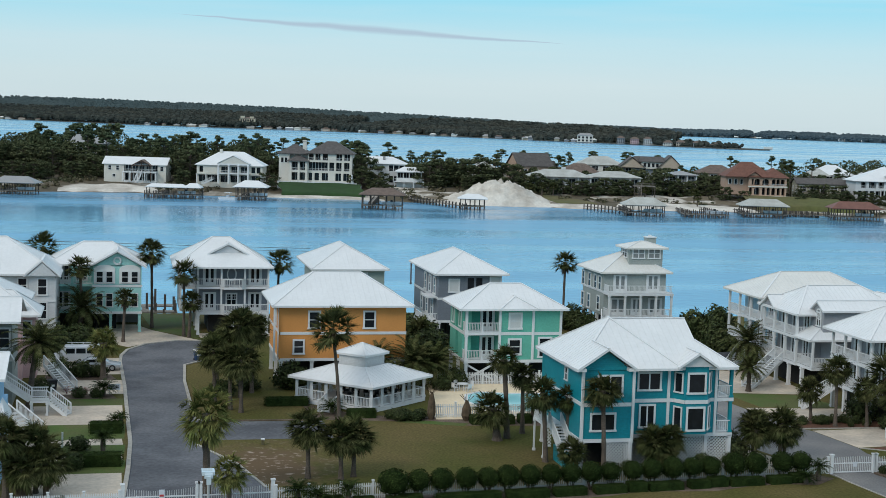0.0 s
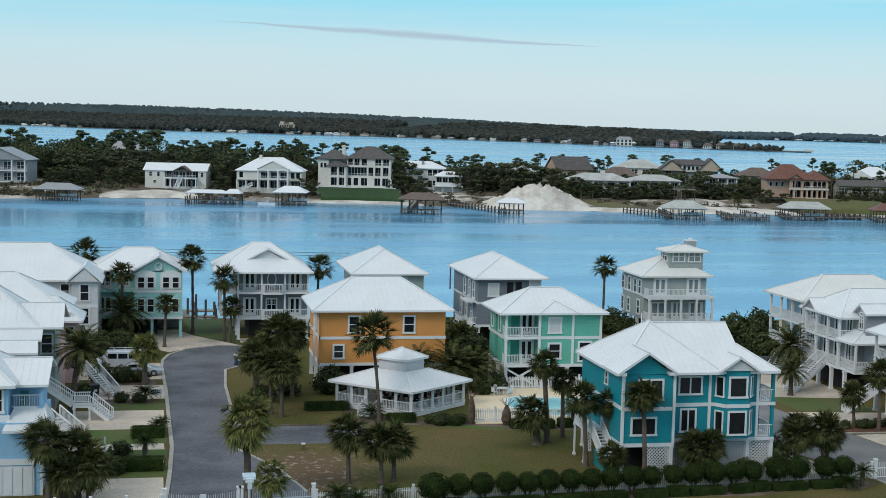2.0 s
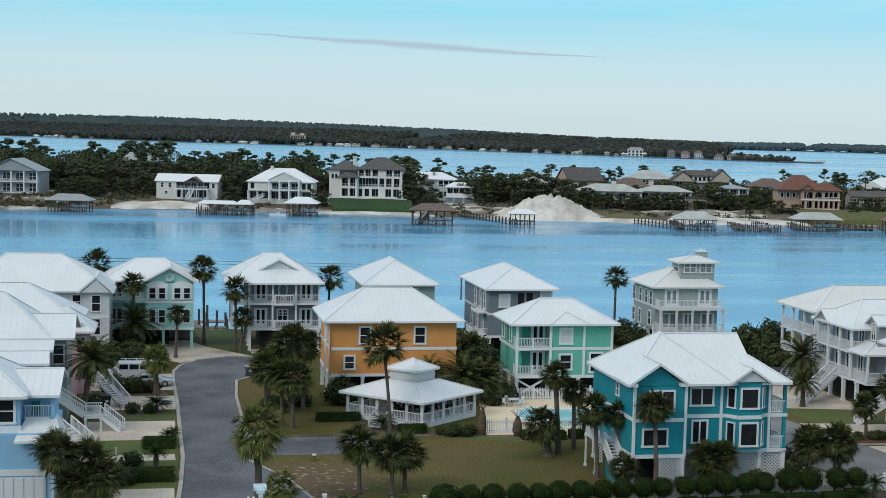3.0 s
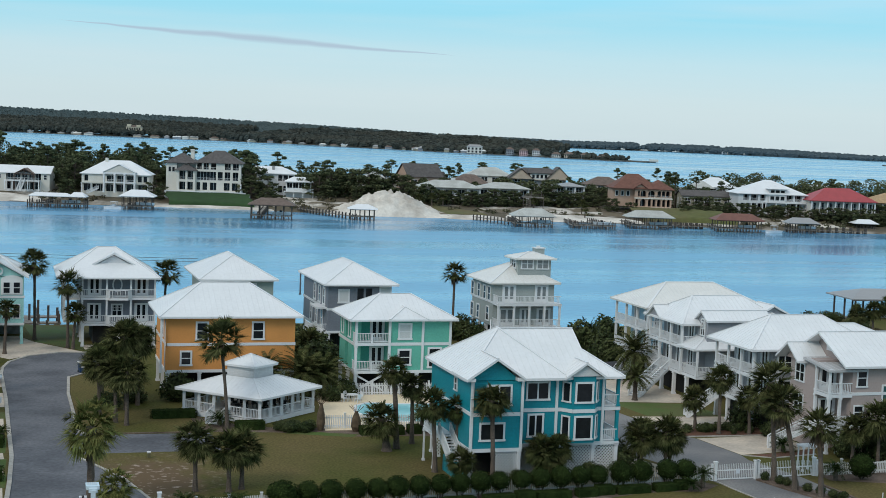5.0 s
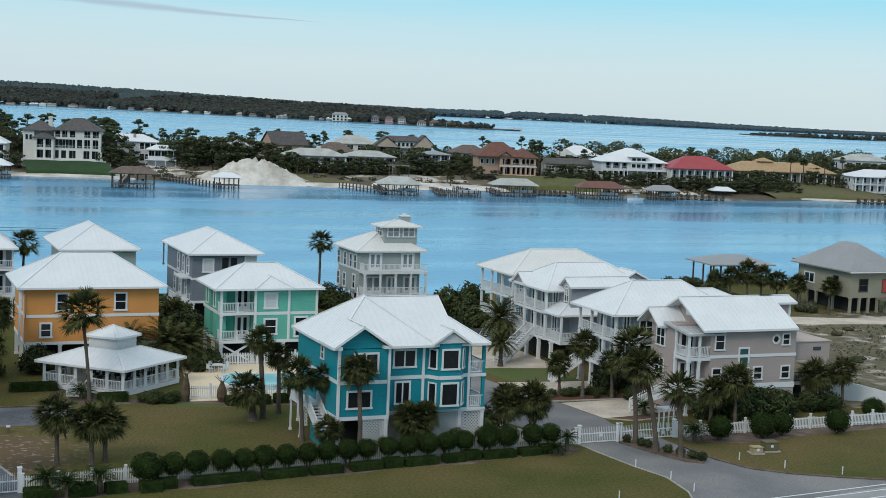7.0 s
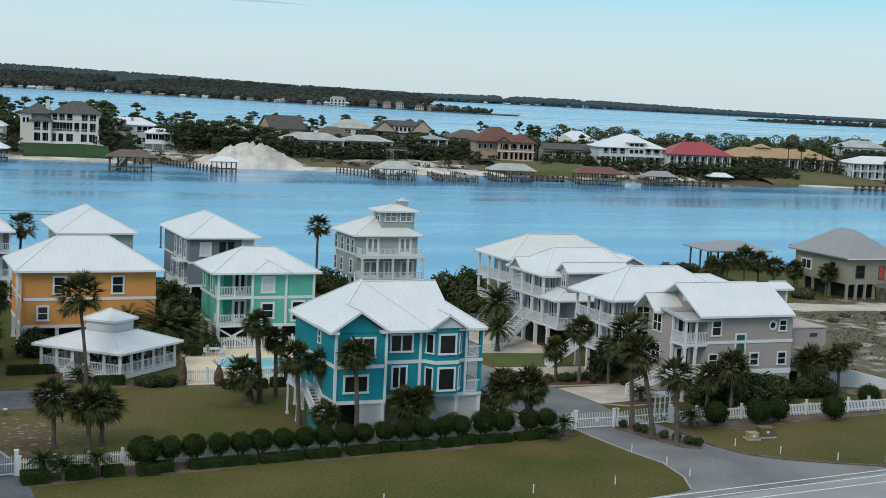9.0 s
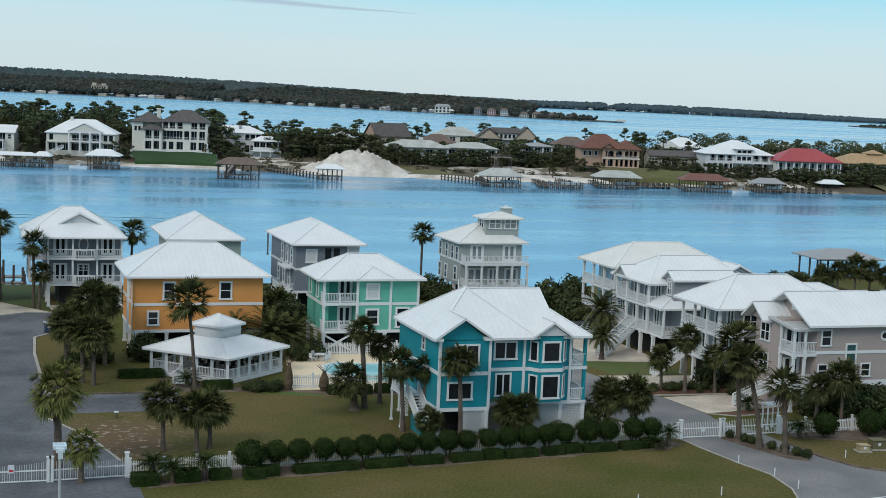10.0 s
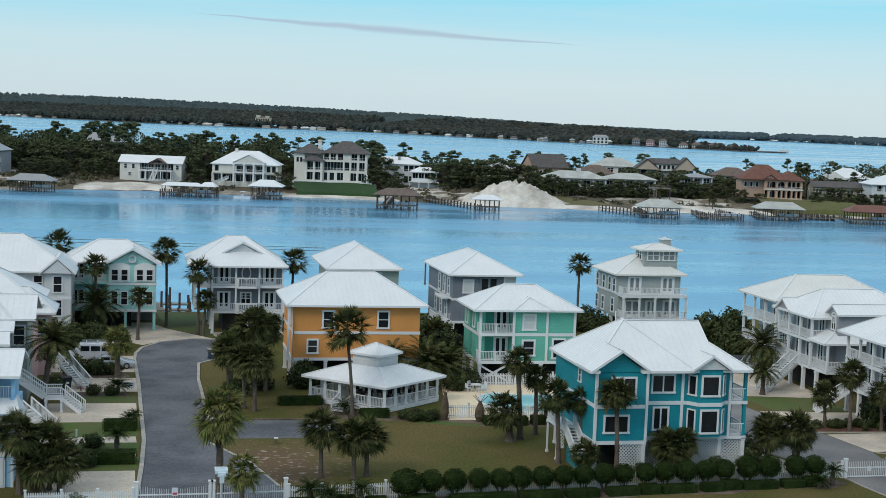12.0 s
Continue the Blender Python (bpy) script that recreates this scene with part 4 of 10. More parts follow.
PEN = [(-1300, 4450, 42), (-700, 4050, 42), (-356, 3680, 40), (0, 3100, 38), (170, 2950, 38), (395, 2830, 37), (570, 2560, 33), (695, 2260, 26), (790, 2110, 25), (850, 2000, 16)]
woods("woods_peninsula", PEN[:8], 300, 5.0, 22000, WOODS_NEAR, "dark wooded peninsula along the far water", 1, 0.40, 0.3, 0.78)
woods("woods_neck", [(695, 2260, 26), (750, 2180, 26), (795, 2100, 23)], 110, 5.0, 900, WOODS_NEAR, "wooded neck of the peninsula", 6)
woods("woods_point", [(795, 2095, 17), (822, 1990, 13), (874, 1890, 10)], 16, 3.6, 170, WOODS_NEAR, "thin trees on the low end of the point", 2, 0.55)
# ridge and far shore carry painted haze in their colour
RIDGE = [(-1500, 4500, 70), (-428, 4500, 68), (0, 4500, 66), (438, 4500, 59), (900, 4480, 49), (1384, 4440, 33), (1750, 4380, 27)]
for k, (a, b) in enumerate(zip(RIDGE, RIDGE[1:])):
    bm = bmesh.new()
    (ax, ay, ah), (bx, by, bh) = a, b
    slab(bm, [(ax, ay, 1), (bx, by, 1), (bx, by + 150, bh * 0.86), (ax, ay + 150, ah * 0.86)], 1)
    slab(bm, [(ax, ay + 150, ah * 0.86), (bx, by + 150, bh * 0.86), (bx, by + 260, bh * 0.86), (ax, ay + 260, ah * 0.86)], 1)
    tagged(part("ground_ridge", bm, WOODS_FAR), "wooded slope, haze in its colour", "hill", kind="structure")
    woods("woods_ridge", [a, b], 150, 5.0, 4200, WOODS_FAR, "wooded ridge behind the peninsula, haze in its colour", 31 + k, 0.2, 0.3, 0.955)
woods("woods_far_shore", [(1600, 4400, 25), (2000, 4240, 29), (2160, 4060, 28), (2300, 3640, 20), (2520, 3360, 14), (2900, 3250, 11), (3700, 3150, 10)], 110, 7.0, 6500, WOODS_HAZE, "low wooded shore on the horizon, haze in its colour", 4, 0.6, 0.3, 0.93)
woods("woods_islet", [(1700, 2420, 7), (1750, 2300, 10), (1830, 2240, 12), (1960, 2200, 9), (2200, 2150, 8)], 40, 5, 300, WOODS_NEAR, "low wooded islet in the bay", 5, 0.5)
# the far shore's bank takes the same haze-painted colour as its woods
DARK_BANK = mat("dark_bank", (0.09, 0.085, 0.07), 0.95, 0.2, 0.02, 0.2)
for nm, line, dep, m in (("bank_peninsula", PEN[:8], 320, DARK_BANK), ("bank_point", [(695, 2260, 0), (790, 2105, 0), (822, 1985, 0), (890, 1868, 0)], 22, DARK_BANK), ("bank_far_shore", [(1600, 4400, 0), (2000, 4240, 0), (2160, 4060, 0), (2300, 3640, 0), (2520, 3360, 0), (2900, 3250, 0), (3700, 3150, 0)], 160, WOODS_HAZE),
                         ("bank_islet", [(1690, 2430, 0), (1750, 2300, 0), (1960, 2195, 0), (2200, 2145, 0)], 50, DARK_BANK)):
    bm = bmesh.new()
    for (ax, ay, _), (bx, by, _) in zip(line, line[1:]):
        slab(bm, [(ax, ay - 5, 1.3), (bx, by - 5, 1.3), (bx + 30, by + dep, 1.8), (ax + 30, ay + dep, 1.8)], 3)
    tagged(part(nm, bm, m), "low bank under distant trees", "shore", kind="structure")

# ---- the near houses ----
EAVE = 0.55


def shell(h, rows, material, name="wall"):
    return [part(name, boxes(r), material, h) for r in rows][0]


# teal house behind the hedge
h = house("teal_house", 42.7, 111, "two-storey teal clapboard house with white trim and metal roof")
Z0, Z1, Z2 = 4.5, 7.45, 10.3
shell(h, [(36.0, 40.3, 105.2, 116.5, Z0, Z2), (40.3, 48.1, 106.6, 116.5, Z0, Z2), (48.1, 49.6, 109.4, 116.5, Z0, Z2)], TEAL)
bay = bmesh.new()
for z0, z1 in ((Z0 + 0.3, Z2 + 0.2),):
    pts = [(44.3, 106.7), (45.0, 105.7), (47.0, 105.7), (47.7, 106.7)]
    slab(bay, [(x, y, z1) for x, y in pts], z1 - z0)
bmesh.ops.recalc_face_normals(bay, faces=bay.faces)
part("bay_wall", bay, TEAL, h)
for z in (Z0 - 0.1, Z1 - 0.1):
    band(h, 36.0, 40.3, 105.2, 116.5, z, 0.3)
    part("trim_band", boxes((40.4, 48.1, 106.52, 106.62, z, z + 0.3)), WHITE, h)
    part("balcony_floor", boxes((48.1, 49.7, 106.5, 109.5, z, z + 0.28)), WHITE, h)
bm = bmesh.new()
for a, b in zip(pts, pts[1:]):
    beam(bm, (*a, Z1 + 0.05), (*b, Z1 + 0.05), 0.16, 0.3)
part("bay_band", bm, WHITE, h)
for x, y in ((36.0, 105.2), (40.3, 105.2), (43.9, 106.6), (48.1, 106.6)):
    corner(h, x, y, Z0, Z2)
for z in (Z0 + 0.2, Z1 + 0.2):
    post(h, 49.5, 106.7, z, z + 2.75, 0.26, TEAL)
    railing(h, (48.2, 106.6), (49.5, 106.6), z)
    railing(h, (49.55, 106.7), (49.55, 109.4), z)
window(h, "F", 105.2, 37.8, 5.45, 1.9, 1.25, "slider")
window(h, "F", 105.2, 38.3, 8.35, 1.9, 1.45, "slider")
window(h, "F", 106.6, 42.2, 8.45, 1.8, 1.3, "slider")
window(h, "F", 106.6, 42.1, 5.35, 1.15, 1.7, "slider")
for z, hh in ((5.2, 1.75), (8.3, 1.5)):
    window(h, "F", 105.7, 46.0, z, 1.35, hh, "single")
    for a, b, t in ((pts[0], pts[1], -59), (pts[2], pts[3], 55)):
        w = window(h, "F", 0, 0, z, 0.65, hh, "single", 0.12)
        w.location, w.rotation_euler = ((a[0] + b[0]) / 2, (a[1] + b[1]) / 2 - 0.02, z), (0, 0, radians(t))
    window(h, "F", 109.4, 48.8, z - 0.6, 1.0, 2.0, "single")
window(h, "L", 36.0, 109.5, 8.8, 0.6, 1.0, "sash", 0.1)
# main roof: a hip with a small upright gable near the ridge's end
roof(h, [[(40.0, 105.75, 10.35), (49.7, 105.75, 10.35), (46.9, 108.7, 12.2), (46.9, 111.1, 13.7), (40.0, 111.1, 13.7)],
         [(49.7, 116.6, 10.35), (40.0, 116.6, 10.35), (40.0, 111.1, 13.7), (46.9, 111.1, 13.7), (46.9, 113.5, 12.2)],
         [(49.7, 105.75, 10.35), (49.7, 116.6, 10.35), (46.9, 113.5, 12.2), (46.9, 108.7, 12.2)]], ROOF, name="roof")
gable_wall(h, "x", 46.6, 108.8, 113.4, 12.1, 13.55, WHITE_SIDING)
roof(h, [[(35.3, 104.5, 10.5), (37.85, 104.5, 12.2), (37.85, 108.7, 12.2), (35.3, 108.7, 10.5)], [(40.4, 104.5, 10.5), (40.4, 108.7, 10.5), (37.85, 108.7, 12.2), (37.85, 104.5, 12.2)]], ROOF, name="gable_roof")
gable_wall(h, "y", 105.2, 35.6, 40.1, Z2 - 0.05, 12.0, TEAL)
for x in (35.7, 40.0):
    part("eave_return", boxes((x - 0.35, x + 0.35, 104.6, 105.2, 10.3, 10.55)), WHITE, h)
roof(h, [[(44.2, 105.2, Z2 + 0.2), (45.95, 105.2, 11.65), (45.95, 109, 11.65), (44.2, 109, Z2 + 0.2)], [(47.7, 105.2, Z2 + 0.2), (47.7, 109, Z2 + 0.2), (45.95, 109, 11.65), (45.95, 105.2, 11.65)]], ROOF, name="dormer_roof")
gable_wall(h, "y", 105.5, 44.5, 47.4, Z2 + 0.15, 11.4, WHITE_SIDING)
roof(h, hip_planes(35.45, 44.6, 105.5, 116.9, Z2 + 0.05, 13.78, "y", 5.5), ROOF, name="front_roof")
for x, y in ((36.1, 105.3), (40.2, 105.3), (42.6, 106.7), (45.0, 106.7), (47.4, 106.7), (49.5, 106.7), (36.1, 110), (36.1, 116)):
    post(h, x, y, GZ, Z0, 0.3)
lattice(h, (38.2, 105.3), (40.2, 105.3), GZ, Z0)
lattice(h, (40.3, 106.7), (48.0, 106.7), GZ, Z0)
lattice(h, (48.0, 106.7), (49.5, 106.7), GZ, Z0)
# near-black block painted as the shade behind the lattice
part("undercroft_block", boxes((37.5, 49, 108.2, 116, GZ, Z0)), DARK, h)
shell(h, [(35.1, 36.0, 106.6, 109.6, GZ, 3.3)], TEAL, "stair_enclosure")
stairs(h, (35.3, 106.8), (35.3, 110.0), 3.2, 4.9, 1.0)
part("landing", boxes((34.3, 36.0, 110.0, 113.0, 4.75, 4.92)), WHITE, h)
railing(h, (34.35, 110.0), (34.35, 113.0), 4.92)
railing(h, (34.35, 110.0), (34.9, 110.0), 4.92)
lattice(h, (34.4, 110.0), (35.0, 110.0), 3.0, 4.75)
post(h, 34.4, 110.1, GZ, 4.75, 0.14)
post(h, 34.4, 112.9, GZ, 4.75, 0.14)

# orange house
h = house("orange_house", 22.3, 148, "orange stucco stilt house with white hip metal roof")
x0, x1, y0, y1, Z0, Z1, Z2 = 15.7, 29.0, 143.0, 153.0, 4.7, 7.35, 10.45
shell(h, [(x0, x1, y0, y1, Z0, Z2)], ORANGE)
band(h, x0, x1, y0, y1, Z0 - 0.12, 0.3)
band(h, x0, x1, y0, y1, Z1, 0.3)
roof(h, hip_planes(x0 - 0.9, x1 + 0.7, y0 - 0.9, y1 + 0.7, Z2 + 0.05, 13.42, "x", 4.9), ROOF)
window(h, "F", y0, 19.3, 8.1, 1.0, 1.6, "sash", 0.18)
window(h, "F", y0, 25.1, 8.1, 1.0, 1.6, "sash", 0.18)
window(h, "F", y0, 17.7, 5.45, 0.9, 1.25, "sash", 0.18)
window(h, "L", x0, 146.5, 8.1, 1.0, 1.6, "sash", 0.2)
corner(h, x0, y0, Z0, Z2, 0.12, ORANGE)
post(h, x0 - 0.6, y0 - 0.5, Z0, Z2, 0.2)
under(h, x0, x1, y0, y1, Z0 - 0.1, 5, 3)
part("gutter_pipe", boxes((x0 - 0.15, x0 - 0.03, y0 + 0.6, y0 + 0.72, Z0, Z2)), WHITE, h)

# mint green house
h = house("mint_green_house", 40.8, 147, "mint green clapboard stilt house with stacked white balconies")
x0, x1, y0, y1, Z0, Z1, Z2 = 35.5, 46.1, 143.0, 150.4, 4.35, 7.35, 10.1
shell(h, [(39.3, x1, y0, y1, Z0, Z2), (x0 + 0.9, 39.3, y0 + 2.0, y1, Z0, Z2)], GREEN)
part("porch_wall", boxes((x0 + 0.8, 39.3, y0 + 1.96, y0 + 2.0, Z0, Z2)), GREEN_DEEP, h)
part("left_bay", boxes((x0, x0 + 1.0, y0 + 1.4, y0 + 3.2, Z0, Z2), (x0, x0 + 1.0, y0 + 4.4, y1 - 0.3, Z0, Z2)), GREEN, h)
for z in (Z0 - 0.15, Z1 - 0.15):
    band(h, x0, x1, y0, y1, z, 0.32)
    part("balcony_floor", boxes((x0 + 0.05, 39.3, y0 + 0.05, y0 + 2, z + 0.05, z + 0.3)), WHITE, h)
    railing(h, (x0 + 0.1, y0 + 0.1), (39.2, y0 + 0.1), z + 0.3)
    railing(h, (x0 + 0.1, y0 + 0.1), (x0 + 0.1, y0 + 1.5), z + 0.3)
    post(h, x0 + 0.15, y0 + 0.15, z + 0.3, z + 3.0, 0.26)
    post(h, 37.4, y0 + 0.12, z + 0.3, z + 1.35, 0.14)
    window(h, "F", y0 + 1.95, 38.4, z + 0.32, 1.3, 2.15, "door")
for x in (39.3, 43.0, x1):
    corner(h, x, y0, Z0, Z2, 0.26)
window(h, "F", y0, 41.0, 8.0, 1.15, 1.45, "sash", 0.2, pane_mat=BLIND)
window(h, "F", y0, 41.0, 5.2, 1.15, 1.45, "sash", 0.2)
window(h, "F", y0, 44.4, 4.9, 1.2, 1.9, "sash", 0.2)
for yy in (145.3, 148.6):
    window(h, "L", x0 - 0.02, yy, 7.9, 0.8, 1.7, "single", 0.12, pane_mat=mat("green_shutter", (0.03, 0.24, 0.17), 0.5, 0.1))
roof(h, hip_planes(x0 - 0.8, x1 + 0.7, y0 - 0.7, y1 + 0.7, Z2, 12.4, "x", 4.3), ROOF)
roof(h, hip_planes(39.0, 43.3, y0 - 1.0, y0 + 4.5, Z2 + 0.05, 11.3, "y", 1.9), ROOF, name="bay_roof")
under(h, x0, x1, y0, y1, Z0 - 0.1, 4, 3)
bm = bmesh.new()
beam(bm, (x0 + 0.2, y0 + 0.2, GZ + 0.3), (38.8, y0 + 0.2, Z0 - 0.3), 0.14, 0.2)
beam(bm, (x0 + 0.2, y0 + 0.26, Z0 - 0.3), (38.8, y0 + 0.26, GZ + 0.3), 0.14, 0.2)
part("cross_brace", bm, WHITE, h)


def porch_house(name, label, x0, x1, y0, y1, Z0, Z1, Z2, ridge, wall, bays, roofmat=None, depth=2.2, axis="x", inset=None):
    """A stilt house with two full-width galleries on its front."""
    h = house(name, (x0 + x1) / 2, (y0 + y1) / 2, label)
    shell(h, [(x0, x1, y0 + depth, y1, Z0, Z2)], wall)
    for z in (Z0, Z1):
        part("gallery_floor", boxes((x0, x1, y0, y0 + depth, z - 0.15, z + 0.12)), WHITE, h)
        for i in range(bays):
            a, b = x0 + 0.12 + (x1 - x0 - 0.24) * i / bays, x0 + 0.12 + (x1 - x0 - 0.24) * (i + 1) / bays
            railing(h, (a, y0 + 0.1), (b, y0 + 0.1), z + 0.12, 1.0, 0.24)
        for i in range(bays + 1):
            post(h, x0 + 0.12 + (x1 - x0 - 0.24) * i / bays, y0 + 0.12, z + 0.12, z + (Z1 - Z0 if z == Z0 else Z2 - Z1), 0.22)
        railing(h, (x0 + 0.1, y0 + 0.1), (x0 + 0.1, y0 + depth), z + 0.12, 1.0)
    band(h, x0, x1, y0 + depth, y1, Z1 - 0.1, 0.25)
    return h


# slate grey house with galleries
h = porch_house("slate_grey_house", "slate grey house with two white balustraded galleries and carport", 8.9, 18.0, 177.0, 189.0, 4.75, 8.0, 10.7, 13.8, GREY_BLUE, 3)
roof(h, hip_planes(5.9, 18.5, 176.3, 189.7, 10.7, 14.0, "x", 5.2), ROOF)
roof(h, [[(10.2, 179.0, 12.1), (12.9, 179.0, 13.5), (12.9, 184, 13.5), (10.2, 184, 12.1)], [(15.6, 179.0, 12.1), (15.6, 184, 12.1), (12.9, 184, 13.5), (12.9, 179.0, 13.5)]], ROOF, name="dormer_roof")
gable_wall(h, "y", 179.4, 10.8, 15.0, 12.05, 13.2, mat("grey_gable_siding", (0.60, 0.61, 0.62), 0.6, 0.06, bands=0.16))
for z in (4.87, 8.12):
    window(h, "F", 179.2, 10.6, z, 1.3, 2.1, "door", 0.2)
    window(h, "F", 179.2, 16.4, z, 1.3, 2.1, "door", 0.2)
window(h, "F", 179.2, 13.4, 5.6, 1.1, 1.3, "grid", 0.2)
bm = bmesh.new()
for i in range(24):
    a, b = 2 * math.pi * i / 24, 2 * math.pi * (i + 1) / 24
    beam(bm, (13.4 + 0.55 * math.cos(a), 179.12, 9.5 + 0.85 * math.sin(a)), (13.4 + 0.55 * math.cos(b), 179.12, 9.5 + 0.85 * math.sin(b)), 0.14, 0.16)
part("oval_window_frame", bm, WHITE, h)
for z in (4.75, 8.0):
    bm = bmesh.new()
    q = [(11.9, 177.0), (12.3, 176.4), (14.5, 176.4), (15.0, 177.0)]
    slab(bm, [(x, y, z + 0.12) for x, y in q], 0.28)
    for a, b in zip(q, q[1:]):
        beam(bm, (*a, z + 1.12), (*b, z + 1.12), 0.1)
        n = 7
        for i in range(n):
            c = Vector((*a, 0)).lerp(Vector((*b, 0)), i / n)
            box(bm, c.x - 0.03, c.x + 0.03, c.y - 0.03, c.y + 0.03, z + 0.1, z + 1.1)
    part("bowed_balcony", bm, WHITE, h)
under(h, 8.9, 18.0, 177.0, 189.0, 4.6, 3, 4)
part("side_gallery", boxes((6.9, 8.9, 180, 188, 4.6, 4.85), (6.9, 8.9, 180, 188, 7.45, 7.7)), WHITE, h)
for z in (4.85, 7.7):
    railing(h, (6.95, 180), (6.95, 188), z)
    for yy in (180, 184, 188):
        post(h, 7.0, yy, z, z + 2.75, 0.22)

# sage house and slate house of the back row
h = house("sage_house", 28, 181, "pale sage green house with white hip metal roof")
shell(h, [(23.9, 32.4, 174.4, 188.3, 4.6, 10.75)], PALE_GREEN)
roof(h, hip_planes(22.9, 32.9, 173.6, 189.4, 10.85, 13.5, "y", 5.6), ROOF)
band(h, 23.9, 32.4, 174.4, 188.3, 10.5, 0.25)
window(h, "F", 174.4, 26.2, 8.2, 1.0, 1.8, "sash", 0.2)
window(h, "F", 174.4, 29.3, 8.9, 1.6, 1.3, "single", 0.16, pane_mat=BLIND)
window(h, "L", 23.9, 178, 8.2, 1.0, 1.6, "sash", 0.2)
under(h, 23.9, 32.4, 174.4, 188.3, 4.6, 4, 4)
h = house("slate_house", 42.6, 177, "slate grey back-row house with white hip metal roof")
shell(h, [(38.6, 46.6, 170.2, 185.2, 4.6, 10.7)], GREY_BLUE)
roof(h, hip_planes(37.9, 47.6, 169.4, 186.0, 10.75, 13.15, "y", 5.4), ROOF)
band(h, 38.6, 46.6, 170.2, 185.2, 7.4, 0.28)
band(h, 38.6, 46.6, 170.2, 185.2, 4.5, 0.3)
window(h, "F", 170.2, 43.3, 8.0, 2.2, 2.2, "door", 0.16, frame_mat=GREY_BLUE)
window(h, "F", 170.2, 40.6, 8.5, 1.1, 1.4, "single", 0.2, pane_mat=BLIND)
window(h, "F", 170.2, 46.0, 9.3, 1.2, 1.0, "single", 0.2, pane_mat=BLIND)
for yy, z in ((172.5, 8.0), (175.2, 8.0), (178, 8.0), (173.6, 5.1), (176.8, 5.1), (180, 5.1)):
    window(h, "L", 38.6, yy, z, 0.9, 1.9, "sash", 0.22)
part("side_porch_roof", boxes((37.3, 38.6, 171, 175, 7.5, 7.7)), ROOF, h)
part("side_porch_floor", boxes((36.6, 38.6, 170.6, 175, 4.4, 4.6)), WHITE, h)
railing(h, (36.7, 170.7), (36.7, 175), 4.6)
railing(h, (36.7, 170.7), (38.6, 170.7), 4.6)
post(h, 36.8, 170.8, GZ, 4.5)
post(h, 38.2, 185.8, 7.5, 10.7, 0.18, GREY_BLUE)
under(h, 38.6, 46.6, 170.2, 185.2, 4.5, 3, 4)

# tower house with a cupola
h = house("cupola_house", 65.6, 178, "grey sage three-level house with cupola, chimney and white decks")
x0, x1, y0, y1, Z0, Z1, Z2 = 61.4, 70.0, 172.6, 181.2, 5.0, 8.1, 10.8
shell(h, [(x0, x1, y0, y1, Z0, Z2)], SAGE)
roof(h, hip_planes(x0 - 0.7, x1 + 0.7, y0 - 0.7, y1 + 0.7, Z2, 13.2, "y", 4.6), ROOF_CREAM)
shell(h, [(65.1, 69.8, 173.6, 176.8, Z2, 13.9)], SAGE, "cupola_wall")
roof(h, hip_planes(64.5, 70.4, 173.0, 177.4, 13.95, 14.7, "x", 2.6), ROOF_CREAM, name="cupola_roof")
window(h, "F", 173.6, 66.4, 12.6, 1.5, 1.2, "pair", 0.14, pane_mat=CURTAINED)
window(h, "F", 173.6, 68.6, 12.6, 1.5, 1.2, "pair", 0.14, pane_mat=CURTAINED)
window(h, "L", 65.1, 175.2, 12.6, 1.6, 1.2, "grid", 0.14)
ch = part("chimney", boxes((68.9, 70.2, 177.2, 178.4, 12.0, 14.95)), SAGE, h)
part("chimney_cap", boxes((68.8, 70.3, 177.1, 178.5, 14.95, 15.07), (69.3, 69.7, 177.6, 178.0, 15.07, 15.3)), WHITE, ch)
for z in (Z0, Z1):
    part("deck_floor", boxes((x0 - 0.05, x1 + 0.3, y0 - 2.2, y0, z - 0.2, z + 0.1)), WHITE, h)
    for i in range(3):
        railing(h, (x0 + (x1 + 0.2 - x0) * i / 3, y0 - 2.1), (x0 + (x1 + 0.2 - x0) * (i + 1) / 3, y0 - 2.1), z + 0.1, 1.0)
    railing(h, (x0, y0 - 2.1), (x0, y0), z + 0.1)
for i in range(5):
    post(h, x0 + 0.1 + (x1 - x0) * i / 4, y0 - 2.0, Z0 + 0.1, Z1 - 0.2, 0.24)
    post(h, x0 + 0.1 + (x1 - x0) * i / 4, y0 - 2.0, GZ, Z0 - 0.2, 0.3)
for x, k in ((63.6, "grid"), (68.2, "grid")):
    window(h, "F", y0, x, Z1 + 0.15, 1.5, 2.0, "door", 0.2, pane_mat=CURTAINED)
for x, w in ((63.4, 2.0), (66.0, 1.2), (68.6, 1.6)):
    window(h, "F", y0, x, Z0 + 0.15, w, 2.0, "door", 0.18, pane_mat=CURTAINED)
for yy, z in ((174.2, 8.3), (176, 8.3), (178.4, 8.3), (181, 8.3), (174.6, 5.6), (178.5, 5.4), (181, 5.4)):
    window(h, "L", x0, yy, z, 0.9, 1.7, "sash", 0.16)
band(h, x0, x1, y0, y1, Z1 - 0.1, 0.25)
under(h, x0, x1, y0, y1, Z0 - 0.1, 3, 4)
stairs(h, (60.3, 168.5), (61.5, 171.6), GZ, Z0, 1.2)

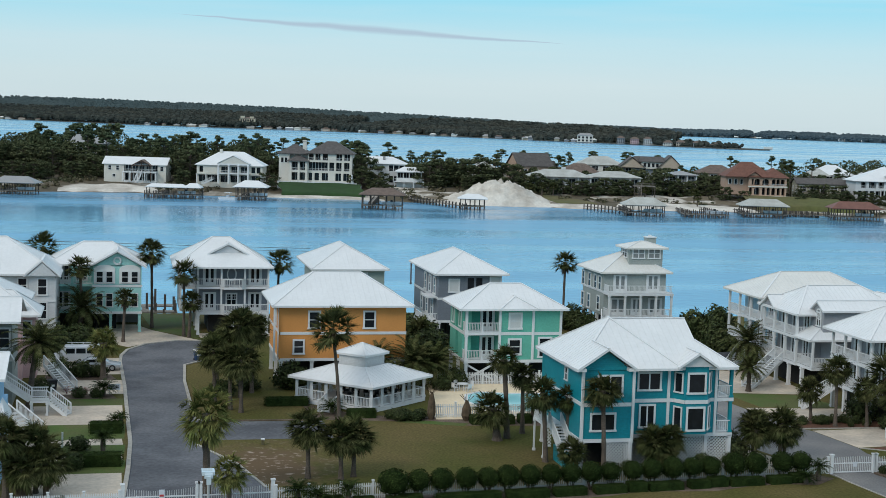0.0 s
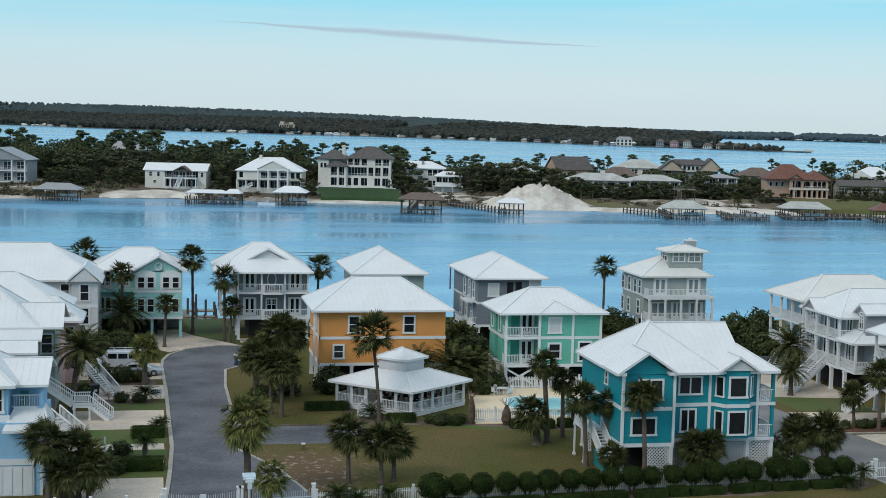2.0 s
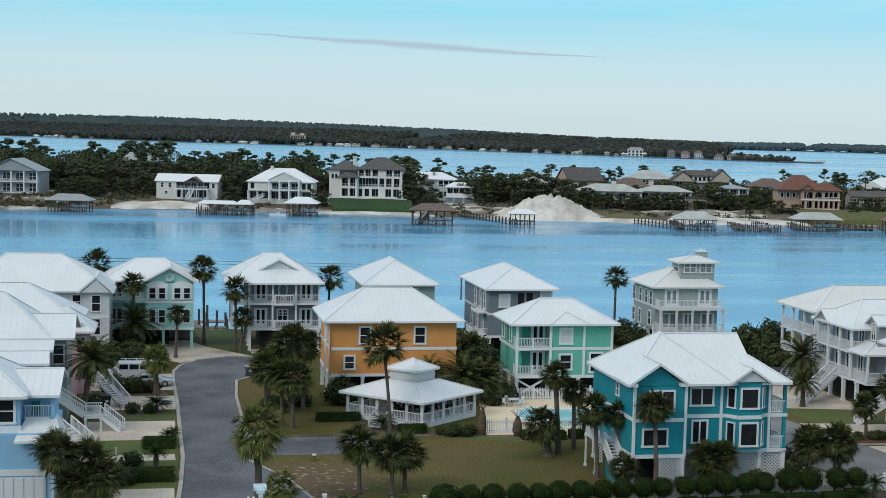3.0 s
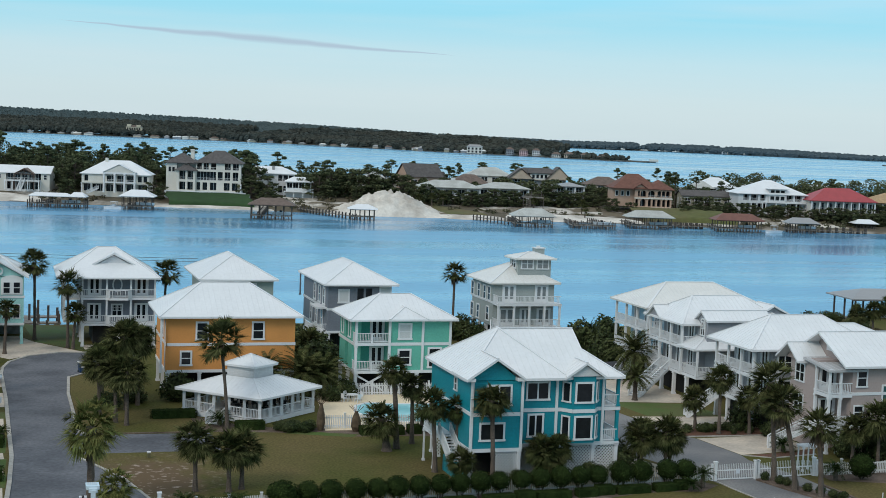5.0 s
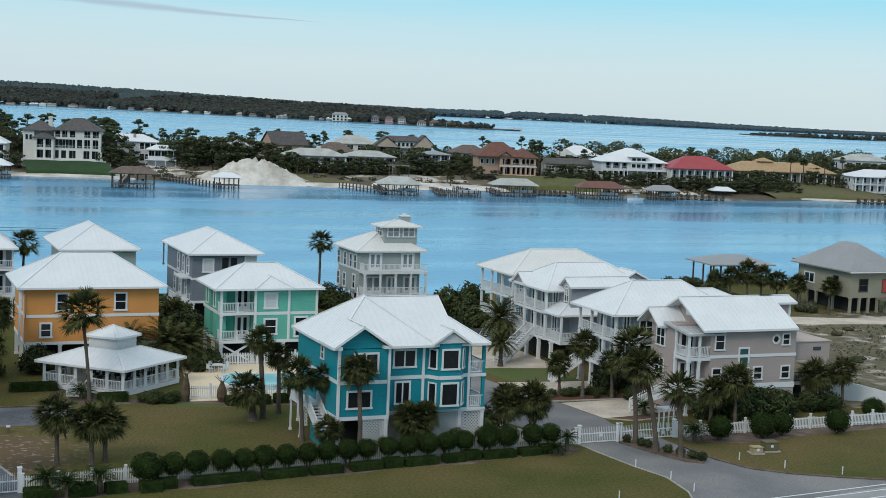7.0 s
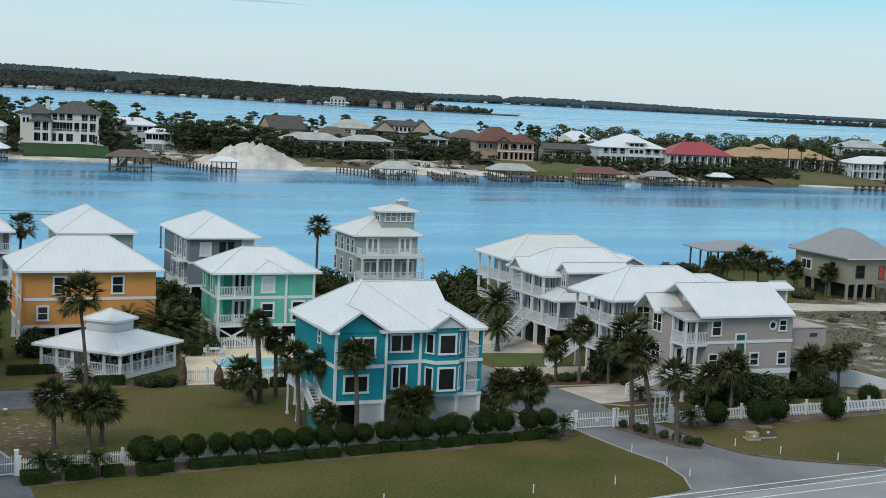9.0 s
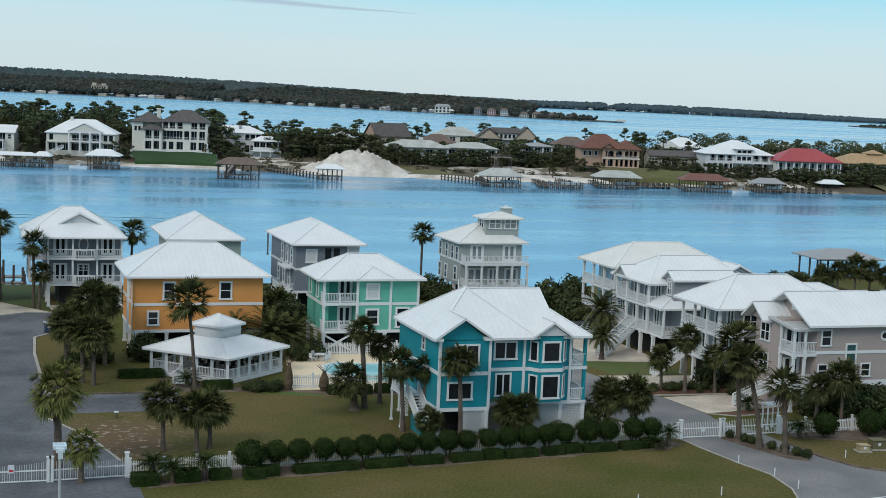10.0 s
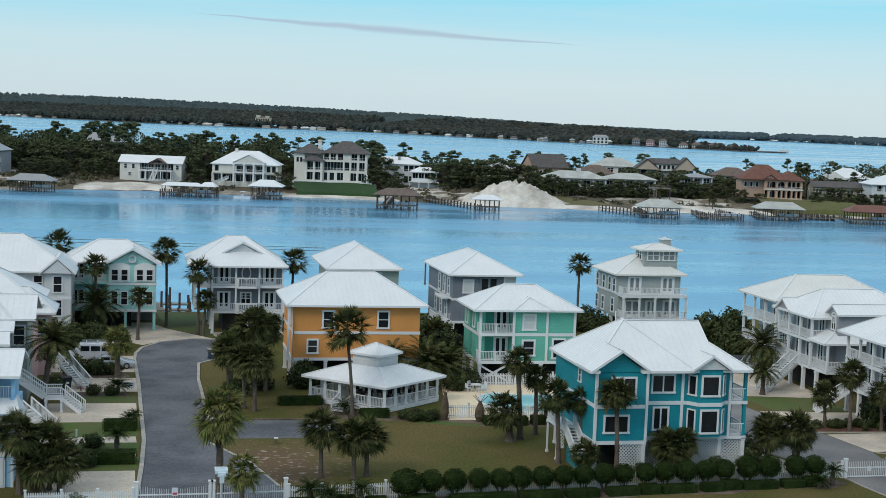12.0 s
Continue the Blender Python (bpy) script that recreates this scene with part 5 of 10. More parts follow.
# the row of raised houses that face the right-hand drive
h = house("pale_blue_house", 79, 154, "pale blue raised house with white side galleries and cream roof", "raised houses along the drive")
shell(h, [(75.0, 88.0, 150.2, 158.8, 4.7, 10.4)], PALE_BLUE)
roof(h, hip_planes(72.4, 88.8, 149.2, 159.8, 10.45, 13.0, "x", 5.0), ROOF_CREAM)
for z in (4.7, 7.6):
    part("gallery_floor", boxes((72.9, 75.0, 149.8, 159, z - 0.2, z + 0.1)), WHITE, h)
    for a, b in ((149.9, 153), (153, 156), (156, 158.9)):
        railing(h, (73.0, a), (73.0, b), z + 0.1)
    railing(h, (73.0, 149.9), (75.0, 149.9), z + 0.1)
    for yy in (149.95, 153, 156, 158.9):
        post(h, 73.0, yy, z + 0.1, z + 2.75, 0.24)
    for yy in (151.5, 154.3, 157.2):
        window(h, "L", 75.0, yy, z + 0.15, 1.1, 2.1, "door", 0.16)
    window(h, "F", 150.2, 78.5, z + 0.7, 1.0, 1.5, "sash", 0.18)
under(h, 73.0, 88, 150, 159, 4.5, 5, 4)
stairs(h, (68.5, 148.5), (72.9, 152.5), GZ, 4.7, 1.3)

h = house("grey_gabled_house", 77, 142, "light grey raised house with gabled white roof and stairs", "raised houses along the drive")
shell(h, [(73.4, 84.0, 138.0, 146.4, 4.7, 10.2)], LIGHT_GREY)
roof(h, hip_planes(71.0, 84.6, 137.2, 147.2, 10.2, 12.8, "x", 3.6), ROOF)
roof(h, [[(80.9, 138.8, 10.8), (83.3, 138.8, 12.1), (83.3, 142.5, 12.1), (80.9, 142.5, 10.8)], [(85.6, 138.8, 11.0), (85.6, 142.5, 11.0), (83.3, 142.5, 12.1), (83.3, 138.8, 12.1)]], ROOF, name="gablet_roof")
gable_wall(h, "y", 139.3, 81.2, 85.3, 10.7, 11.9, LIGHT_GREY)
roof(h, [[(70.8, 142.6, 10.3), (70.8, 144.3, 11.5), (75, 144.3, 11.5), (75, 142.6, 10.3)], [(70.8, 146.0, 10.3), (75, 146.0, 10.3), (75, 144.3, 11.5), (70.8, 144.3, 11.5)]], ROOF, name="entry_gable")
gable_wall(h, "x", 71.1, 142.9, 145.8, 10.2, 11.3, LIGHT_GREY)
shell(h, [(73.3, 80.0, 135.7, 138.0, 8.3, 11.05)], LIGHT_GREY, "upper_room")
roof(h, [[(72.9, 135.2, 10.85), (81.0, 135.2, 10.85), (81.0, 136.7, 11.8), (72.9, 136.7, 11.8)], [(81.0, 138.2, 10.85), (72.9, 138.2, 10.85), (72.9, 136.7, 11.8), (81.0, 136.7, 11.8)]], ROOF, name="upper_room_roof")
gable_wall(h, "x", 73.25, 135.6, 137.8, 10.9, 11.7, LIGHT_GREY)
window(h, "L", 73.3, 136.7, 9.1, 0.75, 1.35, "grid", 0.13)
bm = bmesh.new()
for k in range(8):
    a, b = math.pi * k / 8, math.pi * (k + 1) / 8
    beam(bm, (73.24, 136.7 + 0.45 * math.cos(a), 10.5 + 0.38 * math.sin(a)), (73.24, 136.7 + 0.45 * math.cos(b), 10.5 + 0.38 * math.sin(b)), 0.12, 0.14)
part("window_arch", bm, WHITE, h)
for z in (4.7, 7.6):
    part("gallery_floor", boxes((71.4, 73.4, 138, 146.2, z - 0.2, z + 0.1)), WHITE, h)
    for a, b in ((138.1, 140.8), (140.8, 143.5), (143.5, 146.1)):
        railing(h, (71.5, a), (71.5, b), z + 0.1)
    railing(h, (71.5, 138.1), (73.4, 138.1), z + 0.1)
    for yy in (138.15, 140.8, 143.5, 146.1):
        post(h, 71.5, yy, z + 0.1, z + 2.6, 0.24)
    for yy in (139.5, 142.2, 144.8):
        window(h, "L", 73.4, yy, z + 0.15, 1.2, 2.1, "door", 0.16)
window(h, "F", 138.0, 75.4, 8.1, 0.9, 1.7, "grid", 0.16)
window(h, "F", 138.0, 75.8, 5.3, 1.0, 1.6, "grid", 0.16)
shell(h, [(74.4, 79.4, 135.5, 138.0, 4.7, 8.0)], LIGHT_GREY, "lower_room")
window(h, "F", 135.5, 75.4, 5.4, 1.1, 1.7, "grid", 0.16)
roof(h, [[(71.2, 134.6, 7.8), (80.0, 134.6, 7.8), (80.0, 136.4, 8.9), (73.4, 136.4, 8.9)], [(71.2, 138.4, 7.8), (71.2, 134.6, 7.8), (73.4, 136.4, 8.9), (73.4, 138.4, 8.9)]], ROOF, name="porch_roof")
part("porch_floor", boxes((71.6, 79.4, 134.6, 138, 4.5, 4.8)), WHITE, h)
railing(h, (71.7, 134.7), (76.6, 134.7), 4.8)
railing(h, (71.7, 134.7), (71.7, 138.0), 4.8)
for x in (71.7, 74.2, 76.6):
    post(h, x, 134.7, 4.8, 7.8, 0.22)
under(h, 71.4, 84, 136.5, 146, 4.5, 5, 4)
stairs(h, (66.2, 138.6), (71.3, 141.6), GZ, 4.7, 1.4)

h = house("dove_grey_house", 77, 124, "dove grey raised house with screened side galleries", "raised houses along the drive")
shell(h, [(72.6, 84, 120.8, 128.4, 4.6, 10.1)], LIGHT_GREY)
roof(h, hip_planes(69.7, 84.8, 119.9, 129.2, 10.15, 13.0, "x", 4.6), ROOF)
for z in (4.6, 7.4):
    part("gallery_floor", boxes((70.4, 72.6, 120.6, 128.4, z - 0.25, z + 0.1)), WHITE, h)
    for a, b in ((120.7, 123.2), (123.2, 125.8), (125.8, 128.3)):
        railing(h, (70.5, a), (70.5, b), z + 0.1)
    railing(h, (70.5, 120.7), (72.6, 120.7), z + 0.1)
    for yy in (120.75, 123.2, 125.8, 128.3):
        post(h, 70.5, yy, z + 0.1, z + 2.7, 0.22)
    for yy in (122.2, 124.6, 127):
        window(h, "L", 72.6, yy, z + 0.15, 1.2, 2.1, "door", 0.16)
    window(h, "F", 120.8, 74.0, z + 0.4, 1.4, 1.8, "pair", 0.16)
under(h, 70.5, 84, 120.7, 128.4, 4.4, 5, 4)
stairs(h, (67.0, 127.8), (70.4, 126.9), GZ, 4.6, 1.3)
h = house("white_roof_cottage", 84.5, 133, "white metal roof of a house behind the others")
shell(h, [(84.5, 92, 129.4, 135, 4.6, 9.6)], LIGHT_GREY)
roof(h, hip_planes(83.9, 92.6, 128.8, 135.6, 9.6, 11.0, "x", 3.2), ROOF)
under(h, 84.5, 92, 129.4, 135, 4.6, 3, 3)

# mauve house at the entrance
h = house("mauve_house", 79, 113, "mauve beige stucco house with white gabled metal roof and balcony")
x0, x1, y0, y1, Z0, Z1, Z2 = 74.6, 84.4, 110.0, 117.0, 4.5, 7.55, 10.35
shell(h, [(x0, x1, y0, y1, GZ, Z2), (72.4, x0, 112.4, 117, GZ, Z2)], PINK)
band(h, x0, x1, y0, y1, Z1 - 0.12, 0.28)
band(h, x0, x1, y0, y1, Z0 - 0.15, 0.5)
roof(h, hip_planes(73.25, 84.05, 109.2, 118.8, Z2 - 0.1, 12.8, "x", 4.9, (True, True)), ROOF)
roof(h, [[(82.6, 112.9, 12.2), (86.5, 112.9, 12.2), (86.2, 114, 12.8), (82.6, 114, 12.8)], [(82.6, 114, 12.8), (86.2, 114, 12.8), (86.5, 118.8, 10.3), (82.6, 118.8, 10.3)]], ROOF, name="rear_roof")
shell(h, [(84.42, 85.9, 113.4, 117.0, GZ, 11.2), (84.42, 85.9, 113.4, 114.6, 11.2, 12.1)], PINK, "rear_wall")
corner(h, 85.9, 113.4, Z1, 12.1)
gable_wall(h, "x", 74.6, 110.0, 118.2, Z2 - 0.1, 12.8, PINK)
gable_wall(h, "x", 83.7, 110.0, 118.2, Z2 - 0.1, 12.8, PINK)
part("gable_vent", boxes((74.5, 74.6, 113.2, 114.4, 11.0, 12.2)), WHITE, h)
roof(h, [[(71.2, 114.0, 10.0), (71.2, 116.0, 11.55), (76, 116.0, 11.55), (76, 114.0, 10.0)], [(71.2, 118.0, 10.0), (76, 118.0, 10.0), (76, 116.0, 11.55), (71.2, 116.0, 11.55)]], ROOF, name="wing_roof")
gable_wall(h, "x", 72.2, 114.4, 117.6, 9.9, 11.3, PINK)
roof(h, [[(71.9, 109.7, 9.85), (76, 109.7, 9.85), (76, 114.2, 10.4), (71.9, 114.2, 10.4)]], mat("grey_porch_roof", (0.42, 0.42, 0.42), 0.5, 0.08), name="porch_roof")
part("balcony_floor", boxes((72.1, x0, 109.9, 112.4, Z1 - 0.3, Z1)), WHITE, h)
railing(h, (72.2, 110.0), (x0, 110.0), Z1)
railing(h, (72.2, 110.0), (72.2, 112.4), Z1)
for x, y in ((72.25, 110.05), (73.4, 110.05), (72.25, 112.3)):
    post(h, x, y, Z1, 9.9, 0.2)
    post(h, x, y, GZ, Z1 - 0.3, 0.24)
part("porch_floor", boxes((72.1, x0, 109.9, 112.4, Z0 - 0.3, Z0)), WHITE, h)
railing(h, (72.2, 110.0), (x0, 110.0), Z0)
window(h, "F", 112.4, 73.5, Z1 + 0.1, 1.5, 2.0, "door")
window(h, "F", 112.4, 73.5, Z0 + 0.1, 1.5, 2.0, "door")
window(h, "L", 72.4, 115.3, 7.95, 1.4, 1.6, "pair", 0.13)
window(h, "L", 72.4, 115.3, 5.2, 1.4, 1.4, "pair", 0.13)
window(h, "F", y0, 75.6, 8.3, 0.9, 1.5, "sash", 0.13)
window(h, "F", y0, 83.2, 8.6, 0.7, 0.95, "sash", 0.13)
bm = bmesh.new()
for i in range(8):
    a, b = 2 * math.pi * (i + 0.5) / 8, 2 * math.pi * (i + 1.5) / 8
    beam(bm, (82.0 + 0.42 * math.cos(a), y0 - 0.05, 9.1 + 0.42 * math.sin(a)), (82.0 + 0.42 * math.cos(b), y0 - 0.05, 9.1 + 0.42 * math.sin(b)), 0.12, 0.2)
part("octagon_window_frame", bm, WHITE, h)
part("octagon_pane", boxes((81.72, 82.28, y0 - 0.03, y0 - 0.005, 8.82, 9.38)), GLASS, h)
window(h, "F", y0, 78.4, 6.5, 0.95, 1.75, "single", 0.16, pane_mat=DOOR_TEAL, name="door")
window(h, "F", y0, 80.1, 5.3, 0.85, 1.1, "sash", 0.13)
window(h, "F", y0, 83.3, 5.3, 0.85, 1.1, "sash", 0.13)
window(h, "F", y0, 75.4, 5.3, 0.85, 1.1, "sash", 0.13)
part("side_terrace_wall", boxes((84.4, 89.2, 110.9, 117, 6.75, 8.55)), PINK, h)
part("terrace_coping", boxes((84.4, 89.3, 110.8, 117.1, 8.55, 8.65)), mat("rosy_coping", (0.46, 0.37, 0.33), 0.8, 0.06), h)
part("wall_plaque", boxes((87.2, 88.1, 110.84, 110.9, 7.7, 8.05)), INK, h)
part("terrace_floor", boxes((84.4, 88.9, 110.9, 117, 4.3, 4.6)), PINK, h)
railing(h, (84.5, 111), (88.8, 111), 4.6, 0.9, 0.2, INK)
for x, y in ((88.7, 111.1), (88.7, 116.8)):
    post(h, x, y, GZ, 6.75, 0.34, PINK)
# the carport's shade is a near-black box
part("carport_shade", boxes((84.5, 88.5, 114, 116.8, GZ, 4.3)), DARK, h)
stairs(h, (68.3, 113.6), (72.1, 111.6), GZ, Z0, 1.2)
wall = house("white_garden_wall", 94, 113, "low sloping white garden wall", category="wall")
bm = bmesh.new()
q = [(90.2, 114.4, 2.0), (98.6, 109.8, 2.0), (98.6, 109.8, 2.7), (90.2, 114.4, 4.6)]
f = [bm.verts.new(p) for p in q]
k = [bm.verts.new((p[0] + 0.12, p[1] + 0.22, p[2])) for p in q]
bm.faces.new(f), bm.faces.new(k[::-1])
for i in range(4):
    bm.faces.new((f[i], f[(i + 1) % 4], k[(i + 1) % 4], k[i]))
bmesh.ops.recalc_face_normals(bm, faces=bm.faces)
part("panel", bm, WHITE_SIDING, wall)

# olive tan stilt house across the vacant lot
h = house("tan_stilt_house", 145, 172, "olive tan stilt house with grey hip metal roof")
x0, x1, y0, y1, Z0, Z2 = 136.6, 145.4, 166.0, 178.4, 4.3, 8.4
shell(h, [(x0, x1, y0, y1, Z0, Z2)], TAN)
roof(h, hip_planes(x0 - 1.0, x1 + 1, y0 - 1.0, y1 + 1, Z2, 12.1, "y", 5.4), ROOF_GREY, None)
under(h, x0, x1, y0, y1, Z0, 6, 4, TAN)
part("gutter", boxes((x0 - 1.05, x1 + 1, y0 - 1.08, y0 - 0.98, Z2 - 0.25, Z2 - 0.05)), WHITE, h)
window(h, "L", x0, 175.8, 5.6, 2.2, 1.3, "slider", 0.2)
window(h, "L", x0, 169.5, 5.4, 1.1, 1.8, "sash", 0.08, frame_mat=PILING)
window(h, "F", y0, 138.9, 5.3, 1.5, 1.8, "sash", 0.08, frame_mat=PILING)
window(h, "F", y0, 142.9, 5.1, 0.9, 1.9, "single", 0.08, frame_mat=PILING, pane_mat=DOOR_RED, name="door")
part("stair_landing", boxes((141.6, 144.6, 163.8, 166, 4.0, 4.2)), DECKWOOD, h)
railing(h, (141.6, 163.9), (144.6, 163.9), 4.2, 1.0, 0.25, DECKWOOD)
stairs(h, (150.0, 164.6), (144.6, 164.6), GZ, 4.2, 1.2, True, DECKWOOD)
part("undercroft_block", boxes((139.0, 144, 170, 176, GZ, Z0)), TAN, h)

# houses left of the street
h = house("seafoam_house", -2.5, 184, "seafoam green house with front gable, balcony and carport")
Z0, Z1, Z2 = 4.5, 7.9, 10.5
shell(h, [(-3.9, 2.1, 179.5, 190, Z0, Z2), (-9.0, -3.9, 182.2, 190, Z0, Z2)], SEAFOAM)
roof(h, [[(-4.5, 178.8, Z2 - 0.1), (-0.9, 178.8, 12.45), (-0.9, 186, 12.45), (-4.5, 186, Z2 - 0.1)], [(2.7, 178.8, Z2 - 0.1), (2.7, 186, Z2 - 0.1), (-0.9, 186, 12.45), (-0.9, 178.8, 12.45)]], ROOF, name="gable_roof")
gable_wall(h, "y", 179.5, -3.9, 2.1, Z2 - 0.1, 12.1, SEAFOAM)
roof(h, hip_planes(-9.6, 2.7, 180.4, 191, Z2 + 0.05, 13.0, "x", 4.4), ROOF)
for z in (Z0, Z1):
    part("trim_band", boxes((-4.0, 2.2, 179.42, 179.52, z - 0.15, z + 0.15)), WHITE, h)
    part("balcony_floor", boxes((-9.0, -3.9, 180.2, 182.2, z - 0.15, z + 0.1)), SEAFOAM, h)
    railing(h, (-8.9, 180.3), (-6.4, 180.3), z + 0.1, 1.0)
    railing(h, (-6.4, 180.3), (-4.0, 180.3), z + 0.1, 1.0)
    for x in (-8.9, -6.4):
        post(h, x, 180.3, z + 0.1, z + 2.7, 0.26, SEAFOAM)
    window(h, "F", 182.2, -7.6, z + 0.15, 1.5, 2.1, "door")
    window(h, "F", 182.2, -5.2, z + 0.5, 1.0, 1.5, "sash")
arch = mat("white_arch_panel", (0.70, 0.71, 0.69), 0.6, 0.04)
for x in (-2.45, 0.65):
    bm = bmesh.new()
    o = [(-1.3, 0), (1.3, 0)] + [(1.3 * math.cos(a), 2.05 + 0.65 * math.sin(a)) for a in [math.pi * i / 12 for i in range(13)]]
    f = [bm.verts.new((x + a, 179.42, 8.15 + b * 0.9)) for a, b in o]
    k = [bm.verts.new((x + a, 179.5, 8.15 + b * 0.9)) for a, b in o]
    bm.faces.new(f)
    for i in range(len(o)):
        bm.faces.new((f[i], f[(i + 1) % len(o)], k[(i + 1) % len(o)], k[i]))
    bmesh.ops.recalc_face_normals(bm, faces=bm.faces)
    part("arch_surround", bm, arch, h)
    for dx in (-0.6, 0.6):
        window(h, "F", 179.41, x + dx, 8.4, 0.72, 1.3, "sash", 0.1)
        window(h, "F", 179.5, x + dx, 5.3, 0.72, 1.6, "sash", 0.1)
bm = bmesh.new()
for i in range(8):
    a, b = 2 * math.pi * (i + 0.5) / 8, 2 * math.pi * (i + 1.5) / 8
    beam(bm, (-0.9 + 0.45 * math.cos(a), 179.4, 11.1 + 0.45 * math.sin(a)), (-0.9 + 0.45 * math.cos(b), 179.4, 11.1 + 0.45 * math.sin(b)), 0.14, 0.2)
part("octagon_vent", bm, WHITE, h)
under(h, -9.0, 2.1, 179.6, 190, Z0 - 0.15, 4, 3, SEAFOAM, False)
# near-black blocks stand in for the shade beneath the floor
part("undercroft_block", boxes((-3.7, -1.0, 183, 190, GZ, Z0 - 0.15), (-9, -3.8, 184, 190, GZ, Z0 - 0.15)), DARK, h)
part("carport_back", boxes((-1.0, 2.0, 188, 190, GZ, Z0 - 0.15)), LIGHT_GREY, h)

h = house("white_bay_house", -16, 176, "white clapboard house with gabled corner bay")
shell(h, [(-26, -8.0, 171, 183, 2, 10.4), (-10.9, -7.9, 168.7, 171, 2, 10.5)], WHITE_SIDING)
roof(h, hip_planes(-27, -7.6, 170.2, 184, 10.4, 14.3, "x", 6.5), ROOF)
roof(h, [[(-11.5, 168.0, 10.45), (-9.4, 168.0, 12.3), (-9.4, 175, 12.3), (-11.5, 175, 10.45)], [(-7.3, 168.0, 10.45), (-7.3, 175, 10.45), (-9.4, 175, 12.3), (-9.4, 168.0, 12.3)]], ROOF, name="bay_roof")
gable_wall(h, "y", 168.12, -11.1, -7.7, 10.45, 12.0, WHITE_SIDING, 0.6)
part("pent_roof", boxes((-11.3, -7.5, 168.3, 168.9, 10.35, 10.5)), ROOF, h)
for z in (5.4, 8.2):
    window(h, "F", 168.7, -9.4, z, 0.9, 1.8, "sash", 0.16)
    window(h, "F", 171.0, -11.8, z, 0.9, 1.6, "sash", 0.16)
    part("trim_band", boxes((-10.95, -7.85, 168.62, 168.72, z - 0.9, z - 0.65)), WHITE, h)
h = house("rose_house", -16, 156, "house with rose siding under broad white metal roofs")
shell(h, [(-26, -10.2, 148, 158, 2, 9.6), (-11.5, -8.9, 149, 152, 2, 9.0)], ROSE)
roof(h, hip_planes(-27, -9.6, 147, 159, 9.7, 13.3, "x", 6.0), ROOF)
roof(h, hip_planes(-16.5, -8.3, 146.6, 153, 8.9, 11.2, "x", 3.0), ROOF, name="porch_roof")
window(h, "F", 149, -9.9, 6.4, 0.9, 1.5, "sash", 0.16)
h = house("grey_eaved_house", -17, 138, "house with wide white metal roof and dark eaves")
shell(h, [(-27, -10.2, 134.8, 141.6, 2, 10.0)], SAGE)
roof(h, hip_planes(-28, -11.4, 133.9, 143, 10.12, 14.0, "x", 4.9), ROOF)
roof(h, [[(-16, 133.8, 10.15), (-9.35, 133.8, 10.15), (-9.5, 138, 11.95), (-16, 138, 11.95)], [(-9.35, 142.2, 10.15), (-16, 142.2, 10.15), (-16, 138, 11.95), (-9.5, 138, 11.95)]], ROOF, name="wing_roof")
gable_wall(h, "x", -10.4, 134.8, 141.6, 9.95, 11.7, SAGE)
window(h, "F", 134.8, -10.95, 7.6, 0.9, 1.7, "sash", 0.16)
roof(h, [[(-20, 126, 9.04), (-11.0, 126, 9.04), (-11.25, 129, 9.66), (-20, 129, 9.66)]], ROOF, name="porch_roof")
roof(h, [[(-20, 129.2, 9.72), (-10.95, 129.2, 9.72), (-11.2, 133.7, 9.98), (-20, 133.7, 9.98)]], ROOF, name="link_roof")
part("porch_wall", boxes((-19, -11.6, 126.8, 134.8, 2, 8.9)), WHITE_SIDING, h)
stairs(h, (-5.0, 141.6), (-7.4, 144.4), GZ, 4.2, 1.2)

h = house("sky_blue_house", -15, 108, "sky blue house with white metal roof, balcony and garage door")
shell(h, [(-27, -8.9, 104.6, 113.5, 2, 7.4), (-27, -11.3, 105.2, 113.5, 7.4, 10.2), (-11.3, -9.2, 108.0, 113.5, 7.4, 9.6)], SKY_BLUE)
part("trim_band", boxes((-27, -8.8, 104.5, 104.62, 4.3, 4.75), (-27, -11.2, 105.08, 105.22, 7.35, 7.9)), WHITE, h)
roof(h, hip_planes(-28, -10.7, 104.4, 114.4, 10.2, 13.2, "x", 4.4), ROOF)
roof(h, [[(-12.2, 105.9, 10.0), (-8.5, 105.9, 10.0), (-8.5, 110.4, 11.3), (-12.2, 110.4, 11.3)], [(-8.5, 114.6, 10.0), (-12.2, 114.6, 10.0), (-12.2, 110.4, 11.3), (-8.5, 110.4, 11.3)]], ROOF, name="balcony_roof")
roof(h, [[(-11.6, 103.9, 7.0), (-8.3, 103.9, 7.0), (-8.9, 106.6, 8.2), (-11.0, 106.6, 8.2)], [(-8.3, 103.9, 7.0), (-8.3, 109.0, 7.0), (-8.9, 108.4, 8.2), (-8.9, 106.6, 8.2)]], ROOF, name="pent_roof")
part("balcony_back", boxes((-11.3, -9.2, 108.2, 108.4, 7.4, 10.0)), mat("cream_balcony_wall", (0.62, 0.55, 0.38), 0.7, 0.05), h)
railing(h, (-11.2, 106.6), (-9.0, 106.6), 8.1)
post(h, -9.05, 106.6, 8.0, 10.0, 0.3, SKY_BLUE)
window(h, "F", 105.2, -12.3, 8.2, 1.1, 1.6, "sash", 0.18)
gd = part("garage_door", boxes((-14.5, -9.4, 104.5, 104.6, 2.0, 4.2)), mat("white_garage_door", (0.62, 0.63, 0.66), 0.5, 0.05), h)
for i in range(7):
    part("door_panel", boxes((-14.4 + 0.72 * i, -13.85 + 0.72 * i, 104.46, 104.52, 2.1, 4.1)), WHITE, gd)
corner(h, -8.9, 104.6, 2.0, 7.4, 0.2)
chair = house("balcony_chair", -10.4, 107.4, "teal plastic chair on a balcony", category="chair")
